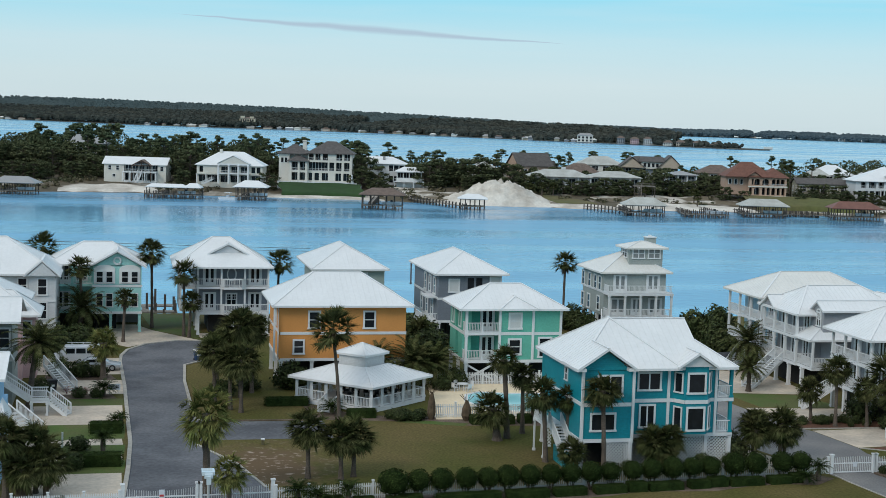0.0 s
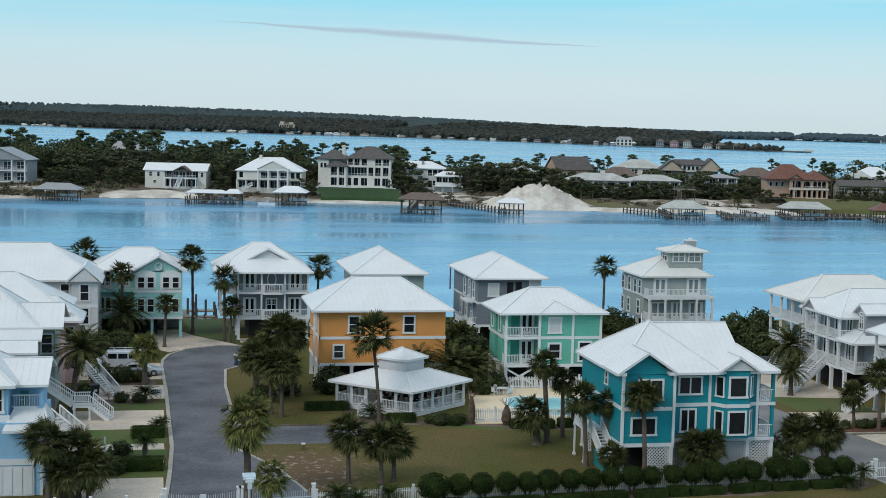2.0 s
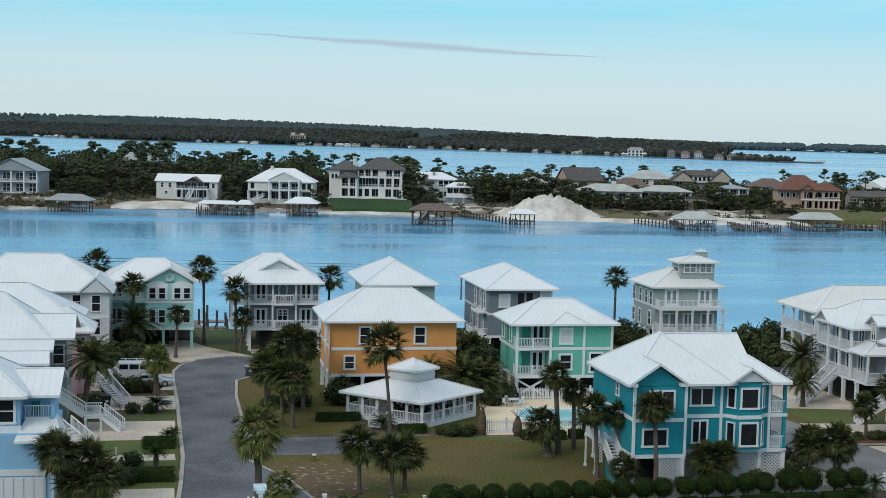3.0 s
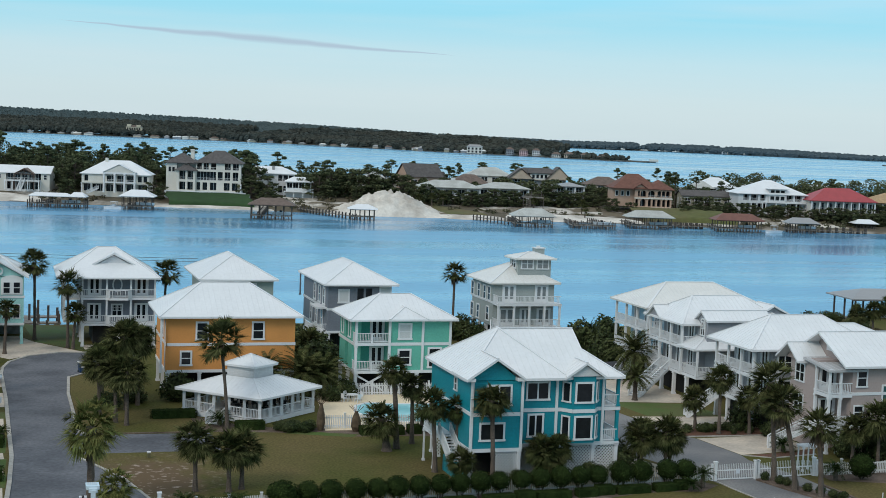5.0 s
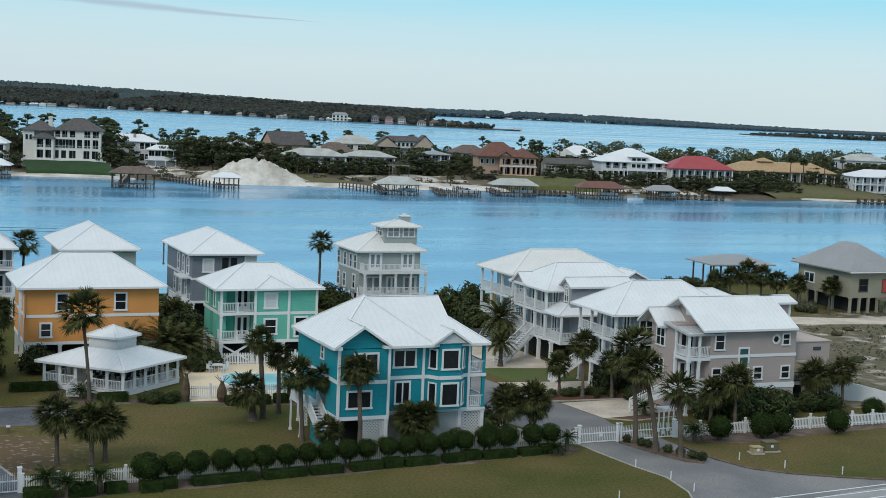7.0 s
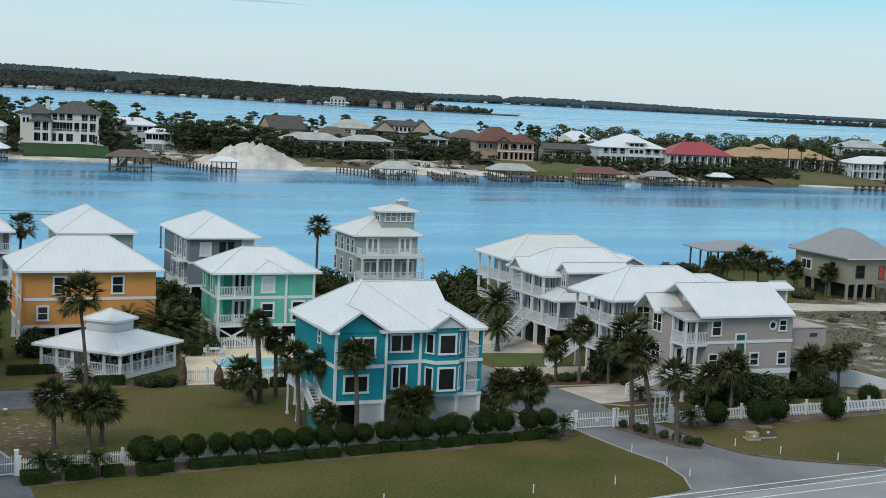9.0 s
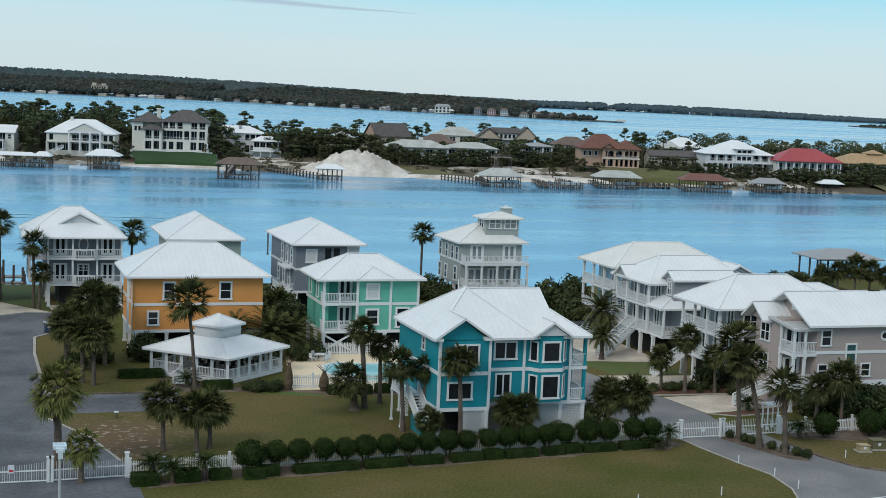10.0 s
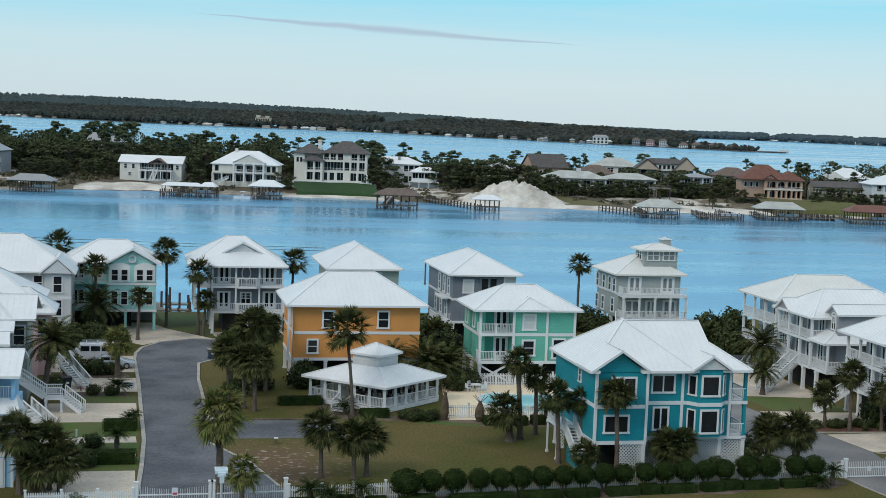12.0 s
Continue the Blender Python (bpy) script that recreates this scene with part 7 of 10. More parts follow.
for x, y in ((11.6, 96.8), (14.6, 97.2)):
    hedge(x - 0.95, x + 0.95, y, 1.3, 0.85, "clipped square hedge block beside the gate", 3)
sago(12.3, 97.9, 1.15, 1.15), sago(13.6, 97.0, 1.15, 0.95), sago(15.9, 97.5, 1.1, 1.15)
sago(53.1, 99.7, 0.85, 0.5), sago(54.6, 100.5, 0.95, 1.1), sago(68.7, 111.6, 1.2, 0.6), sago(67.4, 101.0, 1.1, 0.9)
sago(-4.0, 97.4, 1.2, 0.3), sago(37.6, 124.2, 1.3, 1.2), sago(19.2, 128.8, 1.2, 0.6), sago(-1.9, 139.0, 1.3, 0.7), sago(-0.7, 123.8, 0.8, 0.9), sago(-0.2, 125.6, 0.7, 0.8), sago(-1.6, 115.6, 1.0, 1.2)
# right of the gate
for x, y, r in ((69.9, 100.9, 1.12), (74.2, 100.6, 1.2), (76.6, 101.1, 1.12), (82.3, 100.5, 1.15), (89.6, 104.4, 1.1)):
    topiary(x, y, r, 0.7, "large clipped round evergreen by the fence")
for x, y, r, h in ((76, 107.5, 1.6, 2.2), (78.4, 107.8, 1.9, 2.6), (80.6, 107.8, 1.8, 2.4), (82.4, 108.4, 1.3, 1.8), (73.4, 108.6, 1.2, 1.8), (86, 109.4, 1.3, 1.7), (88.2, 109.0, 1.2, 1.6), (70.2, 121.5, 1.4, 2.4), (71, 117.6, 1.0, 1.3)):
    bush(x, y, r, h)
for k in range(14):
    bush(63.2 + rnd.uniform(0, 8.4), 119 + rnd.uniform(0, 2.4), rnd.uniform(0.3, 0.6), 0.7)
for x, y in ((61.0, 101.6), (61.6, 100.2), (62.2, 98.9), (62.6, 97.6), (63.2, 96.6), (63.6, 95.4), (64.0, 94.6), (61.9, 99.6)):
    bush(x, y, rnd.uniform(0.3, 0.45), 0.6, 2.14)
# beds round the pavilion and pool
for x0, x1, y in ((13.3, 17.6, 133.2), (20.4, 23.2, 127.2), (31.4, 33.0, 123.6), (34.0, 35.6, 123.4), (36.0, 37.3, 123.6), (39, 41, 123.2)):
    hedge(x0, x1, y, 1.2, 0.8)
for x, y in ((24.6, 126.4), (25.8, 126.9), (25.2, 125.5), (27.2, 126.4), (26.6, 125.4)):
    bush(x, y, 0.75, 0.75, label="low rounded clipped shrub")
# verges left of the street
hedge(-2.9, 0.0, 123.0, 1.4, 0.95)
hedge(-3.6, 0.0, 111.4, 1.5, 1.0)
for x, y, r, h in ((-3.6, 116.6, 0.9, 1.0), (-3.8, 110.2, 0.8, 1.2), (-4.2, 138.4, 0.7, 0.9), (-2.6, 138.2, 0.6, 0.8), (-6.5, 149, 1.2, 1.7), (-4.4, 149.2, 1.1, 1.5), (-2.6, 149.4, 1.0, 1.1), (-8, 138.6, 1.2, 1.6), (-7, 163, 1.6, 2.4), (-4.4, 163.4, 1.5, 2.2), (-9.6, 165, 1.7, 2.6), (-2.4, 166, 1.3, 1.8), (-5.2, 168, 1.6, 2.4), (-7.6, 169.2, 1.6, 2.2)):
    bush(x, y, r, h)
for x in (-5.4, -4.4, -3.5):
    t = thing("ti_plant", x, 138.7, GZ, 0, "crimson-leaved ti plant in a bed", "plant", "crimson plants")
    share("crown", feather_crown(int(x * -10), 16, 25, 85, 8, leaf=0.3, material=LEAF_RED), t, (0, 0, 0.3), (0, 0, 0), (0.75, 0.75, 0.9))
# under and round the houses
for x, y, r, h in ((16.6, 141.4, 1.5, 2.4), (18.2, 141.6, 1.3, 1.7), (33.4, 152, 1.6, 2.4), (34.8, 158, 2.2, 3.0), (36.2, 160, 2.0, 2.6), (33.6, 163, 2.4, 3.2), (35.8, 166.4, 2.2, 3.0), (34, 169, 2.2, 3.2),
                   (59.6, 180, 2.0, 3.0), (60.2, 176, 1.8, 2.4), (74.2, 164, 2.0, 4.2), (75.6, 167.8, 2.2, 4.2), (72.4, 161.8, 1.8, 3.2), (73.4, 171.2, 2.0, 3.4), (70.6, 157.4, 1.7, 2.8), (66, 152, 1.6, 2.2), (71, 156.6, 1.8, 3.0),
                   (32.4, 139.6, 1.1, 1.3), (34.2, 141.4, 1.2, 1.6), (50.5, 107.6, 1.3, 1.7), (51.0, 110.0, 1.2, 1.7), (49.0, 105.0, 0.8, 1.1), (46.4, 104.8, 0.9, 1.2), (39.8, 104.0, 0.8, 1.0), (21.2, 185, 1.8, 2.6), (22.4, 190, 1.8, 2.6), (9.6, 138.2, 1.3, 1.4), (12.4, 141, 1.2, 1.2)):
    bush(x, y, r, h)
for k in range(46):
    x, y = 90 + rnd.uniform(0, 42), 148 + rnd.uniform(0, 30)
    if y > 150 + (x - 90) * 0.3:
        bush(x, y, rnd.uniform(0.6, 1.5), rnd.uniform(0.7, 1.6), GZ, SCRUBS, "low olive coastal scrub")
for k in range(60):
    bush(100 + rnd.uniform(0, 60), 112 + rnd.uniform(0, 44), rnd.uniform(0.3, 0.9), rnd.uniform(0.3, 0.6), GZ - 0.05, SCRUBS, "low olive coastal scrub")
for k in range(16):
    bush(112 + rnd.uniform(0, 22), 184 + rnd.uniform(0, 14), rnd.uniform(0.9, 1.8), rnd.uniform(1.0, 2.4), 1.8)

# tufts of dry grass and weeds on the vacant lot, past counting
V, F = [], []
gr = random.Random(23)
for k in range(9000):
    x, y = gr.uniform(88, 165), gr.uniform(108, 172)
    if y > 118 + (x - 88) * 0.62 and x < 104 or noise.noise((x * 0.16, y * 0.16, 2.0)) < -0.05:
        continue
    if x > 110 and -2.5 < y - (159.5 - (x - 118) * 0.125) < 6.5:  # the sandy drive stays bare
        continue
    c = Vector((x, y, GZ))
    s = gr.uniform(0.08, 0.26)
    for i in range(7):
        a = gr.uniform(0, 6.283)
        way = Vector((math.cos(a) * 0.9, math.sin(a) * 0.9, gr.uniform(0.3, 1.0)))
        side = Vector((-math.sin(a), math.cos(a), 0)) * s * 0.22
        n0 = len(V)
        V.extend([c - side, c + side, c + way * s * 1.2])
        F.append((n0, n0 + 1, n0 + 2))
me = bpy.data.meshes.new("weed_tufts")
me.from_pydata([v[:] for v in V], [], F)
me.materials.append(LEAF_SCRUB)
tagged(new("weed_tufts", me), "dry olive weeds and grass tufts on a sandy lot", "weeds", kind="stuff")

# ---- fences and gates ----


def picket_fence(name, p, q, h, label, step=0.155, posts=2.4, scallop=0.0, z=GZ):
    """A fence of posts, two rails and single pickets."""
    t = thing(name, p[0], p[1], z, 0, label, "fence")
    a, b = Vector((0, 0, 0)), Vector((q[0] - p[0], q[1] - p[1], 0))
    L = b.length
    for zz in (0.28, h * 0.78):
        bm = bmesh.new()
        beam(bm, a + Vector((0, 0, zz)), b + Vector((0, 0, zz)), 0.06, 0.10)
        part("rail", bm, WHITE, t)
    bm = boxes((-0.08, 0.08, -0.08, 0.08, 0, h + 0.12), (-0.11, 0.11, -0.11, 0.11, h + 0.12, h + 0.18))
    mp = mesh_of(bm, "post", WHITE)
    n = max(1, round(L / posts))
    for i in range(n + 1):
        share("post", mp, t, tuple(a.lerp(b, i / n)))
    ang = math.atan2(b.y, b.x)
    bm = bmesh.new()
    v = [bm.verts.new(c) for c in ((-0.045, -0.05, 0.06), (0.045, -0.05, 0.06), (0.045, -0.05, h - 0.08), (0, -0.05, h), (-0.045, -0.05, h - 0.08))]
    w = [bm.verts.new(c.co + Vector((0, 0.025, 0))) for c in v]
    bm.faces.new(v), bm.faces.new(w[::-1])
    for i in range(5):
        bm.faces.new((v[i], w[i], w[(i + 1) % 5], v[(i + 1) % 5]))
    bmesh.ops.recalc_face_normals(bm, faces=bm.faces)
    mk = mesh_of(bm, "picket", WHITE)
    m = int(L / step)
    for i in range(m):
        c = a.lerp(b, (i + 0.5) / m)
        s = 1 - scallop * math.sin(math.pi * (((i + 0.5) / m * n) % 1))
        share("picket", mk, t, tuple(c), (0, 0, ang), (1, 1, s))
    return t


def gate(name, p, q, h, label, swoop=0.25):
    """A double-railed metal drive gate with bars that dip towards the middle."""
    t = thing(name, p[0], p[1], GZ, 0, label, "gate", "white drive gates")
    d = Vector((q[0] - p[0], q[1] - p[1], 0))
    bm = bmesh.new()
    for zz in (0.12, 0.85):
        beam(bm, Vector((0, 0, zz)), d + Vector((0, 0, zz)), 0.07, 0.08)
    part("frame", bm, WHITE, t)
    n = int(d.length / 0.16)
    bar = mesh_of(boxes((-0.013, 0.013, -0.013, 0.013, 0, 1)), "bar", WHITE)
    for i in range(n + 1):
        c = d * (i / n)
        share("bar", bar, t, (c.x, c.y, 0.12), (0, 0, 0), (1, 1, h - 0.12 - swoop * math.sin(math.pi * i / n)))
    for c in (Vector((0, 0, 0)), d):
        part("gate_post", boxes((c.x - 0.13, c.x + 0.13, c.y - 0.13, c.y + 0.13, 0, h + 0.25), (c.x - 0.17, c.x + 0.17, c.y - 0.17, c.y + 0.17, h + 0.25, h + 0.33)), WHITE, t)
    return t


g1 = gate("drive_gate", (0.0, 98.6), (5.2, 98.6), 1.5, "white metal entrance gate with a small sign")
part("sign_plate", boxes((2.5, 2.9, -0.06, -0.04, 0.75, 1.35)), SIGN_BLUE, g1)
part("sign_bar", boxes((2.55, 2.85, -0.07, -0.06, 0.85, 1.0)), mat("red_sign_paint", (0.5, 0.05, 0.05), 0.5, 0.05), g1)
gate("drive_gate", (5.4, 98.6), (10.6, 98.9), 1.5, "white metal entrance gate of the second lane")
g2 = gate("drive_gate", (56.8, 102.5), (60.6, 102.5), 1.3, "white metal gate of the entrance drive", -0.1)
part("sign_plate", boxes((1.9, 2.3, -0.06, -0.04, 0.55, 0.95)), SIGN_BLUE, g2)
gate("drive_gate", (60.8, 102.5), (66.4, 102.8), 1.3, "white metal gate of the exit lane", -0.15)
picket_fence("picket_fence_street", (-7.5, 98.4), (-0.2, 98.5), 1.25, "white wooden picket fence beside the street gate")
picket_fence("picket_fence_hedge", (10.8, fence_y(10.8)), (56.5, fence_y(56.4)), 1.25, "long white picket fence behind the hedge", 0.17)
picket_fence("picket_fence_lawn", (66.6, 102.6), (98, 103.1), 1.25, "white picket fence along the lawn", 0.17, 2.4, 0.14)
for nm, p, q in (("picket_fence_pool", (28.4, 126.4), (46.0, 125.0)), ("picket_fence_garden", (31.2, 142.6), (45.6, 141.8))):
    picket_fence(nm, p, q, 1.35, "white vertical-bar pool fence", 0.17, 2.2)
arbor = house("garden_arbor", 66.6, 104.6, "small white garden arbor by the gate", category="arbor")
for x in (66.2, 67.2):
    for y in (104.2, 105.0):
        post(arbor, x, y, GZ, 4.2, 0.1)
part("lattice_top", boxes(*[(66.0, 67.4, 104.0 + 0.25 * i, 104.08 + 0.25 * i, 4.2, 4.3) for i in range(5)]), WHITE, arbor)

# ---- pool furniture, vehicles, street things ----


def plastic_chair(x, y, turn):
    t = thing("plastic_chair", x, y, 2.06, turn, "white plastic chair on the pool deck", "chair", "pool chairs")
    part("seat", boxes((-0.25, 0.25, -0.25, 0.25, 0.40, 0.45)), WHITE, t)
    part("backrest", boxes((-0.25, 0.25, 0.22, 0.27, 0.45, 0.9)), WHITE, t)
    for dx in (-0.22, 0.22):
        for dy in (-0.22, 0.22):
            part("leg", boxes((dx - 0.025, dx + 0.025, dy - 0.025, dy + 0.025, 0, 0.40)), WHITE, t)


t = thing("pool_table", 34.4, 139.0, 2.06, 0, "white round plastic table on the pool deck", "table")
bm = bmesh.new()
tube(bm, [((0, 0, 0.68), 0.6), ((0, 0, 0.73), 0.6)], 16)
part("tabletop", bm, WHITE, t)
for a in range(4):
    part("leg", boxes((0.35 * math.cos(a * 1.57) - 0.03, 0.35 * math.cos(a * 1.57) + 0.03, 0.35 * math.sin(a * 1.57) - 0.03, 0.35 * math.sin(a * 1.57) + 0.03, 0, 0.68)), WHITE, t)
    plastic_chair(34.4 + 1.0 * math.cos(a * 1.57 + 0.4), 139.0 + 1.0 * math.sin(a * 1.57 + 0.4), math.degrees(a * 1.57) - 65)
# two bare pygmy palm stumps by the pool fence, wrapped for winter
for x, y, r, h in ((28.2, 125.8, 0.42, 2.6), (31.4, 125.0, 0.5, 1.9)):
    t = thing("wrapped_palm", x, y, GZ, 0, "young palm with its dry fronds bound upright", "palm tree")
    bm = bmesh.new()
    tube(bm, [((0, 0, 0), r * 0.6), ((0, 0, h * 0.25), r), ((0, 0, h * 0.6), r * 0.85), ((0, 0, h), r * 0.25)], 9)
    part("bound_trunk", bm, FROND_DEAD, t)
    bm = bmesh.new()
    for i in range(9):
        a = i * 0.7
        beam(bm, (0, 0, h * 0.9), (0.7 * math.cos(a), 0.7 * math.sin(a), h + 0.5), 0.035)
    part("dry_crown", bm, FROND_DEAD, t)


def vehicle(name, x, y, turn, prof, width, paint, wheels, glass, label, category):
    """A car from its side profile: body, glass band, wheels with rims, lamps."""
    t = thing(name, x, y, GZ, turn, label, category)
    bm = bmesh.new()
    L = [bm.verts.new((px, -width / 2 * s, pz)) for px, pz, s in prof]
    R = [bm.verts.new((px, width / 2 * s, pz)) for px, pz, s in prof]
    bm.faces.new(L), bm.faces.new(R[::-1])
    for i in range(len(prof)):
        j = (i + 1) % len(prof)
        bm.faces.new((L[i], R[i], R[j], L[j]))
    bmesh.ops.recalc_face_normals(bm, faces=bm.faces)
    bmesh.ops.bevel(bm, geom=bm.edges[:], offset=0.06, segments=2, affect="EDGES", profile=0.6)
    part("body", bm, paint, t, smooth=True)
    for (x0, x1, z0, z1) in glass:
        for s in (-1, 1):
            part("side_window", boxes((x0, x1, s * width * 0.485 - 0.02, s * width * 0.485 + 0.02, z0, z1)), GLASS, t)
    for wx in wheels:
        for s in (-1, 1):
            bm = bmesh.new()
            tube(bm, [((0, 0, -0.11), 0.31), ((0, 0, -0.08), 0.34), ((0, 0, 0.08), 0.34), ((0, 0, 0.11), 0.31)], 18)
            bmesh.ops.rotate(bm, verts=bm.verts, cent=(0, 0, 0), matrix=Matrix.Rotation(radians(90), 3, "X"))
            bmesh.ops.translate(bm, verts=bm.verts, vec=(wx, s * width * 0.46, 0.34))
            w = part("wheel", bm, RUBBER, t)
            bm = bmesh.new()
            tube(bm, [((0, 0, -0.02), 0.2), ((0, 0, 0.02), 0.2)], 12)
            bmesh.ops.rotate(bm, verts=bm.verts, cent=(0, 0, 0), matrix=Matrix.Rotation(radians(90), 3, "X"))
            bmesh.ops.translate(bm, verts=bm.verts, vec=(wx, s * width * 0.46 + s * 0.115, 0.34))
            part("rim", bm, RIM, w)
    for s in (-1, 1):
        part("tail_lamp", boxes((prof[0][0] - 0.01, prof[0][0] + 0.05, s * width * 0.38 - 0.1, s * width * 0.38 + 0.1, 0.75, 0.95)), DOOR_RED, t)
    return t


van = vehicle("white_van", -5.2, 157.4, 180, [(-2.7, 0.4, 1), (2.5, 0.4, 1), (2.65, 0.95, 1), (1.75, 1.15, 1), (1.1, 2.0, 0.9), (-2.55, 2.05, 0.9), (-2.7, 1.2, 1)], 1.95, CAR_WHITE, (-1.7, 1.75), [(-2.4, -1.25, 1.25, 1.8), (-1.1, -0.1, 1.25, 1.8), (0.05, 1.0, 1.25, 1.8)], "white passenger van with a roof rack parked on a driveway", "van")
bm = bmesh.new()
for y in (-0.75, 0.75):
    beam(bm, (-2.4, y, 2.2), (0.9, y, 2.2), 0.05)
for x in (-2.0, -0.8, 0.4):
    beam(bm, (x, -0.75, 2.2), (x, 0.75, 2.2), 0.05)
    for y in (-0.75, 0.75):
        beam(bm, (x, y, 2.0), (x, y, 2.2), 0.05)
part("roof_rack", bm, WHITE, van)
vehicle("silver_sedan", -2.6, 153.2, 0, [(-2.25, 0.35, 1), (2.2, 0.35, 1), (2.3, 0.7, 1), (1.1, 0.92, 0.98), (0.35, 1.38, 0.82), (-0.95, 1.4, 0.82), (-1.7, 1.02, 0.96), (-2.3, 0.92, 1)], 1.8, CAR_SILVER, (-1.35, 1.4), [(-1.3, -0.35, 0.98, 1.28), (-0.25, 0.6, 0.98, 1.28)], "silver sedan parked across a driveway", "car")
vehicle("dark_car", 70.5, 152, 20, [(-2.25, 0.35, 1), (2.2, 0.35, 1), (2.3, 0.75, 1), (1.2, 0.98, 0.98), (0.5, 1.5, 0.85), (-1.6, 1.55, 0.85), (-2.25, 1.0, 1)], 1.85, BIN_DARK, (-1.35, 1.4), [(-1.5, -0.4, 1.05, 1.4), (-0.3, 0.6, 1.05, 1.4)], "dark car under a raised house", "car")


def wheelie_bin(x, y, paint, label):
    t = thing("wheeled_bin", x, y, GZ, 12, label, "bin", "wheeled bins")
    bm = bmesh.new()
    v = [bm.verts.new(p) for p in ((-0.33, -0.3, 0.05), (0.33, -0.3, 0.05), (0.33, 0.3, 0.05), (-0.33, 0.3, 0.05), (-0.44, -0.4, 1.1), (0.44, -0.4, 1.1), (0.44, 0.42, 1.1), (-0.44, 0.42, 1.1))]
    for f in ((3, 2, 1, 0), (4, 5, 6, 7), (0, 1, 5, 4), (1, 2, 6, 5), (2, 3, 7, 6), (3, 0, 4, 7)):
        bm.faces.new([v[i] for i in f])
    part("tub", bm, paint, t)
    part("lid", boxes((-0.47, 0.47, -0.44, 0.48, 1.1, 1.2)), WHITE if paint is BIN_BLUE else paint, t)
    part("handle", boxes((-0.4, 0.4, 0.46, 0.54, 1.0, 1.06)), paint, t)
    part("label_bar", boxes((-0.18, 0.18, -0.375, -0.345, 0.55, 0.75)), WHITE, t)
    for s in (-1, 1):
        part("wheel", boxes((s * 0.36 - 0.04, s * 0.36 + 0.04, 0.25, 0.45, 0.0, 0.2)), RUBBER, t)


wheelie_bin(8.2, 158.6, BIN_BLUE, "dark blue wheeled bin with white lid at the street end")
wheelie_bin(-6.9, 141.6, BIN_DARK, "dark wheeled bin beside the stairs")
wheelie_bin(71.6, 125.4, BIN_DARK, "dark wheeled bin under a raised house")
# utility cabinets, markers, sign, hydrant, lamp
for x, y, w, d, h, m, lab in ((70.3, 96.0, 0.9, 0.75, 0.55, UTIL_TAN, "tan metal utility cabinet on the lawn"), (72.0, 96.5, 1.25, 1.0, 0.8, UTIL_GREEN, "olive metal transformer cabinet on the lawn")):
    t = thing("utility_cabinet", x, y, GZ, -8, lab, "utility box", "utility cabinets")
    bm = boxes((-w / 2, w / 2, -d / 2, d / 2, 0.1, h))
    bmesh.ops.bevel(bm, geom=bm.edges[:], offset=0.04, segments=2, affect="EDGES")
    part("body", bm, m, t)
    part("cap", boxes((-w / 2 - 0.04, w / 2 + 0.04, -d / 2 - 0.04, d / 2 + 0.04, h, h + 0.06)), m, t)
    part("plinth", boxes((-w / 2 - 0.15, w / 2 + 0.15, -d / 2 - 0.15, d / 2 + 0.15, 0, 0.1)), KERB, t)
    part("warning_label", boxes((-0.12, 0.12, -d / 2 - 0.012, -d / 2, h * 0.5, h * 0.5 + 0.22)), SIGN_BLUE, t)
for x, y in ((57.6, 94.4), (58.45, 90.5), (58.3, 87.0), (51.6, 86.6), (67.5, 94.4), (69.7, 91.2), (73.2, 88.35), (77.2, 87.3), (33.4, 86.4), (44.6, 86.0)):
    t = thing("marker_post", x, y, GZ, 0, "thin white marker post at the drive edge", "marker", "marker posts")
    part("stake", boxes((-0.04, 0.04, -0.02, 0.02, 0, 0.5), (-0.04, 0.04, -0.025, 0.025, 0.5, 0.65)), WHITE, t)
t = thing("yard_sign", -0.9, 140.2, GZ, 8, "small pale yard sign on stakes", "sign")
part("board", boxes((-0.6, 0.6, -0.02, 0.02, 0.35, 0.95)), SIGN_BLUE, t)
for z in (0.5, 0.68):
    part("text_bar", boxes((-0.45, 0.45, -0.03, -0.02, z, z + 0.1)), INK, t)
for s in (-0.45, 0.45):
    part("stake", boxes((s - 0.02, s + 0.02, -0.015, 0.015, 0, 0.35)), LAMP_GREY, t)
for x, y in ((11.6, 117.0), (-4.6, 109.2)):
    t = thing("sprinkler_box", x, y, GZ, 0, "small green post with a pale top", "utility box")
    part("post", boxes((-0.12, 0.12, -0.12, 0.12, 0, 0.45)), UTIL_GREEN, t)
    part("cap", boxes((-0.16, 0.16, -0.16, 0.16, 0.45, 0.55)), WHITE, t)
t = thing("white_marker_pole", -4.9, 117.6, GZ, 0, "white plastic pole beside the verge", "pole")
part("pole", boxes((-0.07, 0.07, -0.07, 0.07, 0, 1.3)), WHITE, t)
lamp = thing("street_lamp", 5.2, 86.0, GZ, 0, "grey street lamp with slotted head, seen from above", "street lamp")
bm = bmesh.new()
tube(bm, [((0, 0, 0), 0.12), ((0, 0, 5.2), 0.08)], 10)
part("pole", bm, LAMP_GREY, lamp)
hd = part("lamp_head", boxes((-0.40, 0.40, 0.0, 0.95, 5.55, 5.78), (-0.26, 0.26, -0.35, 0.0, 5.45, 5.7), (-0.14, 0.14, -0.5, -0.2, 5.1, 5.6)), LENS, lamp)
part("slot", boxes(*[(-0.30 + 0.12 * i, -0.25 + 0.12 * i, 0.3, 0.9, 5.78, 5.80) for i in range(5)]), LAMP_GREY, hd)

# ---- near boathouses and docks ----


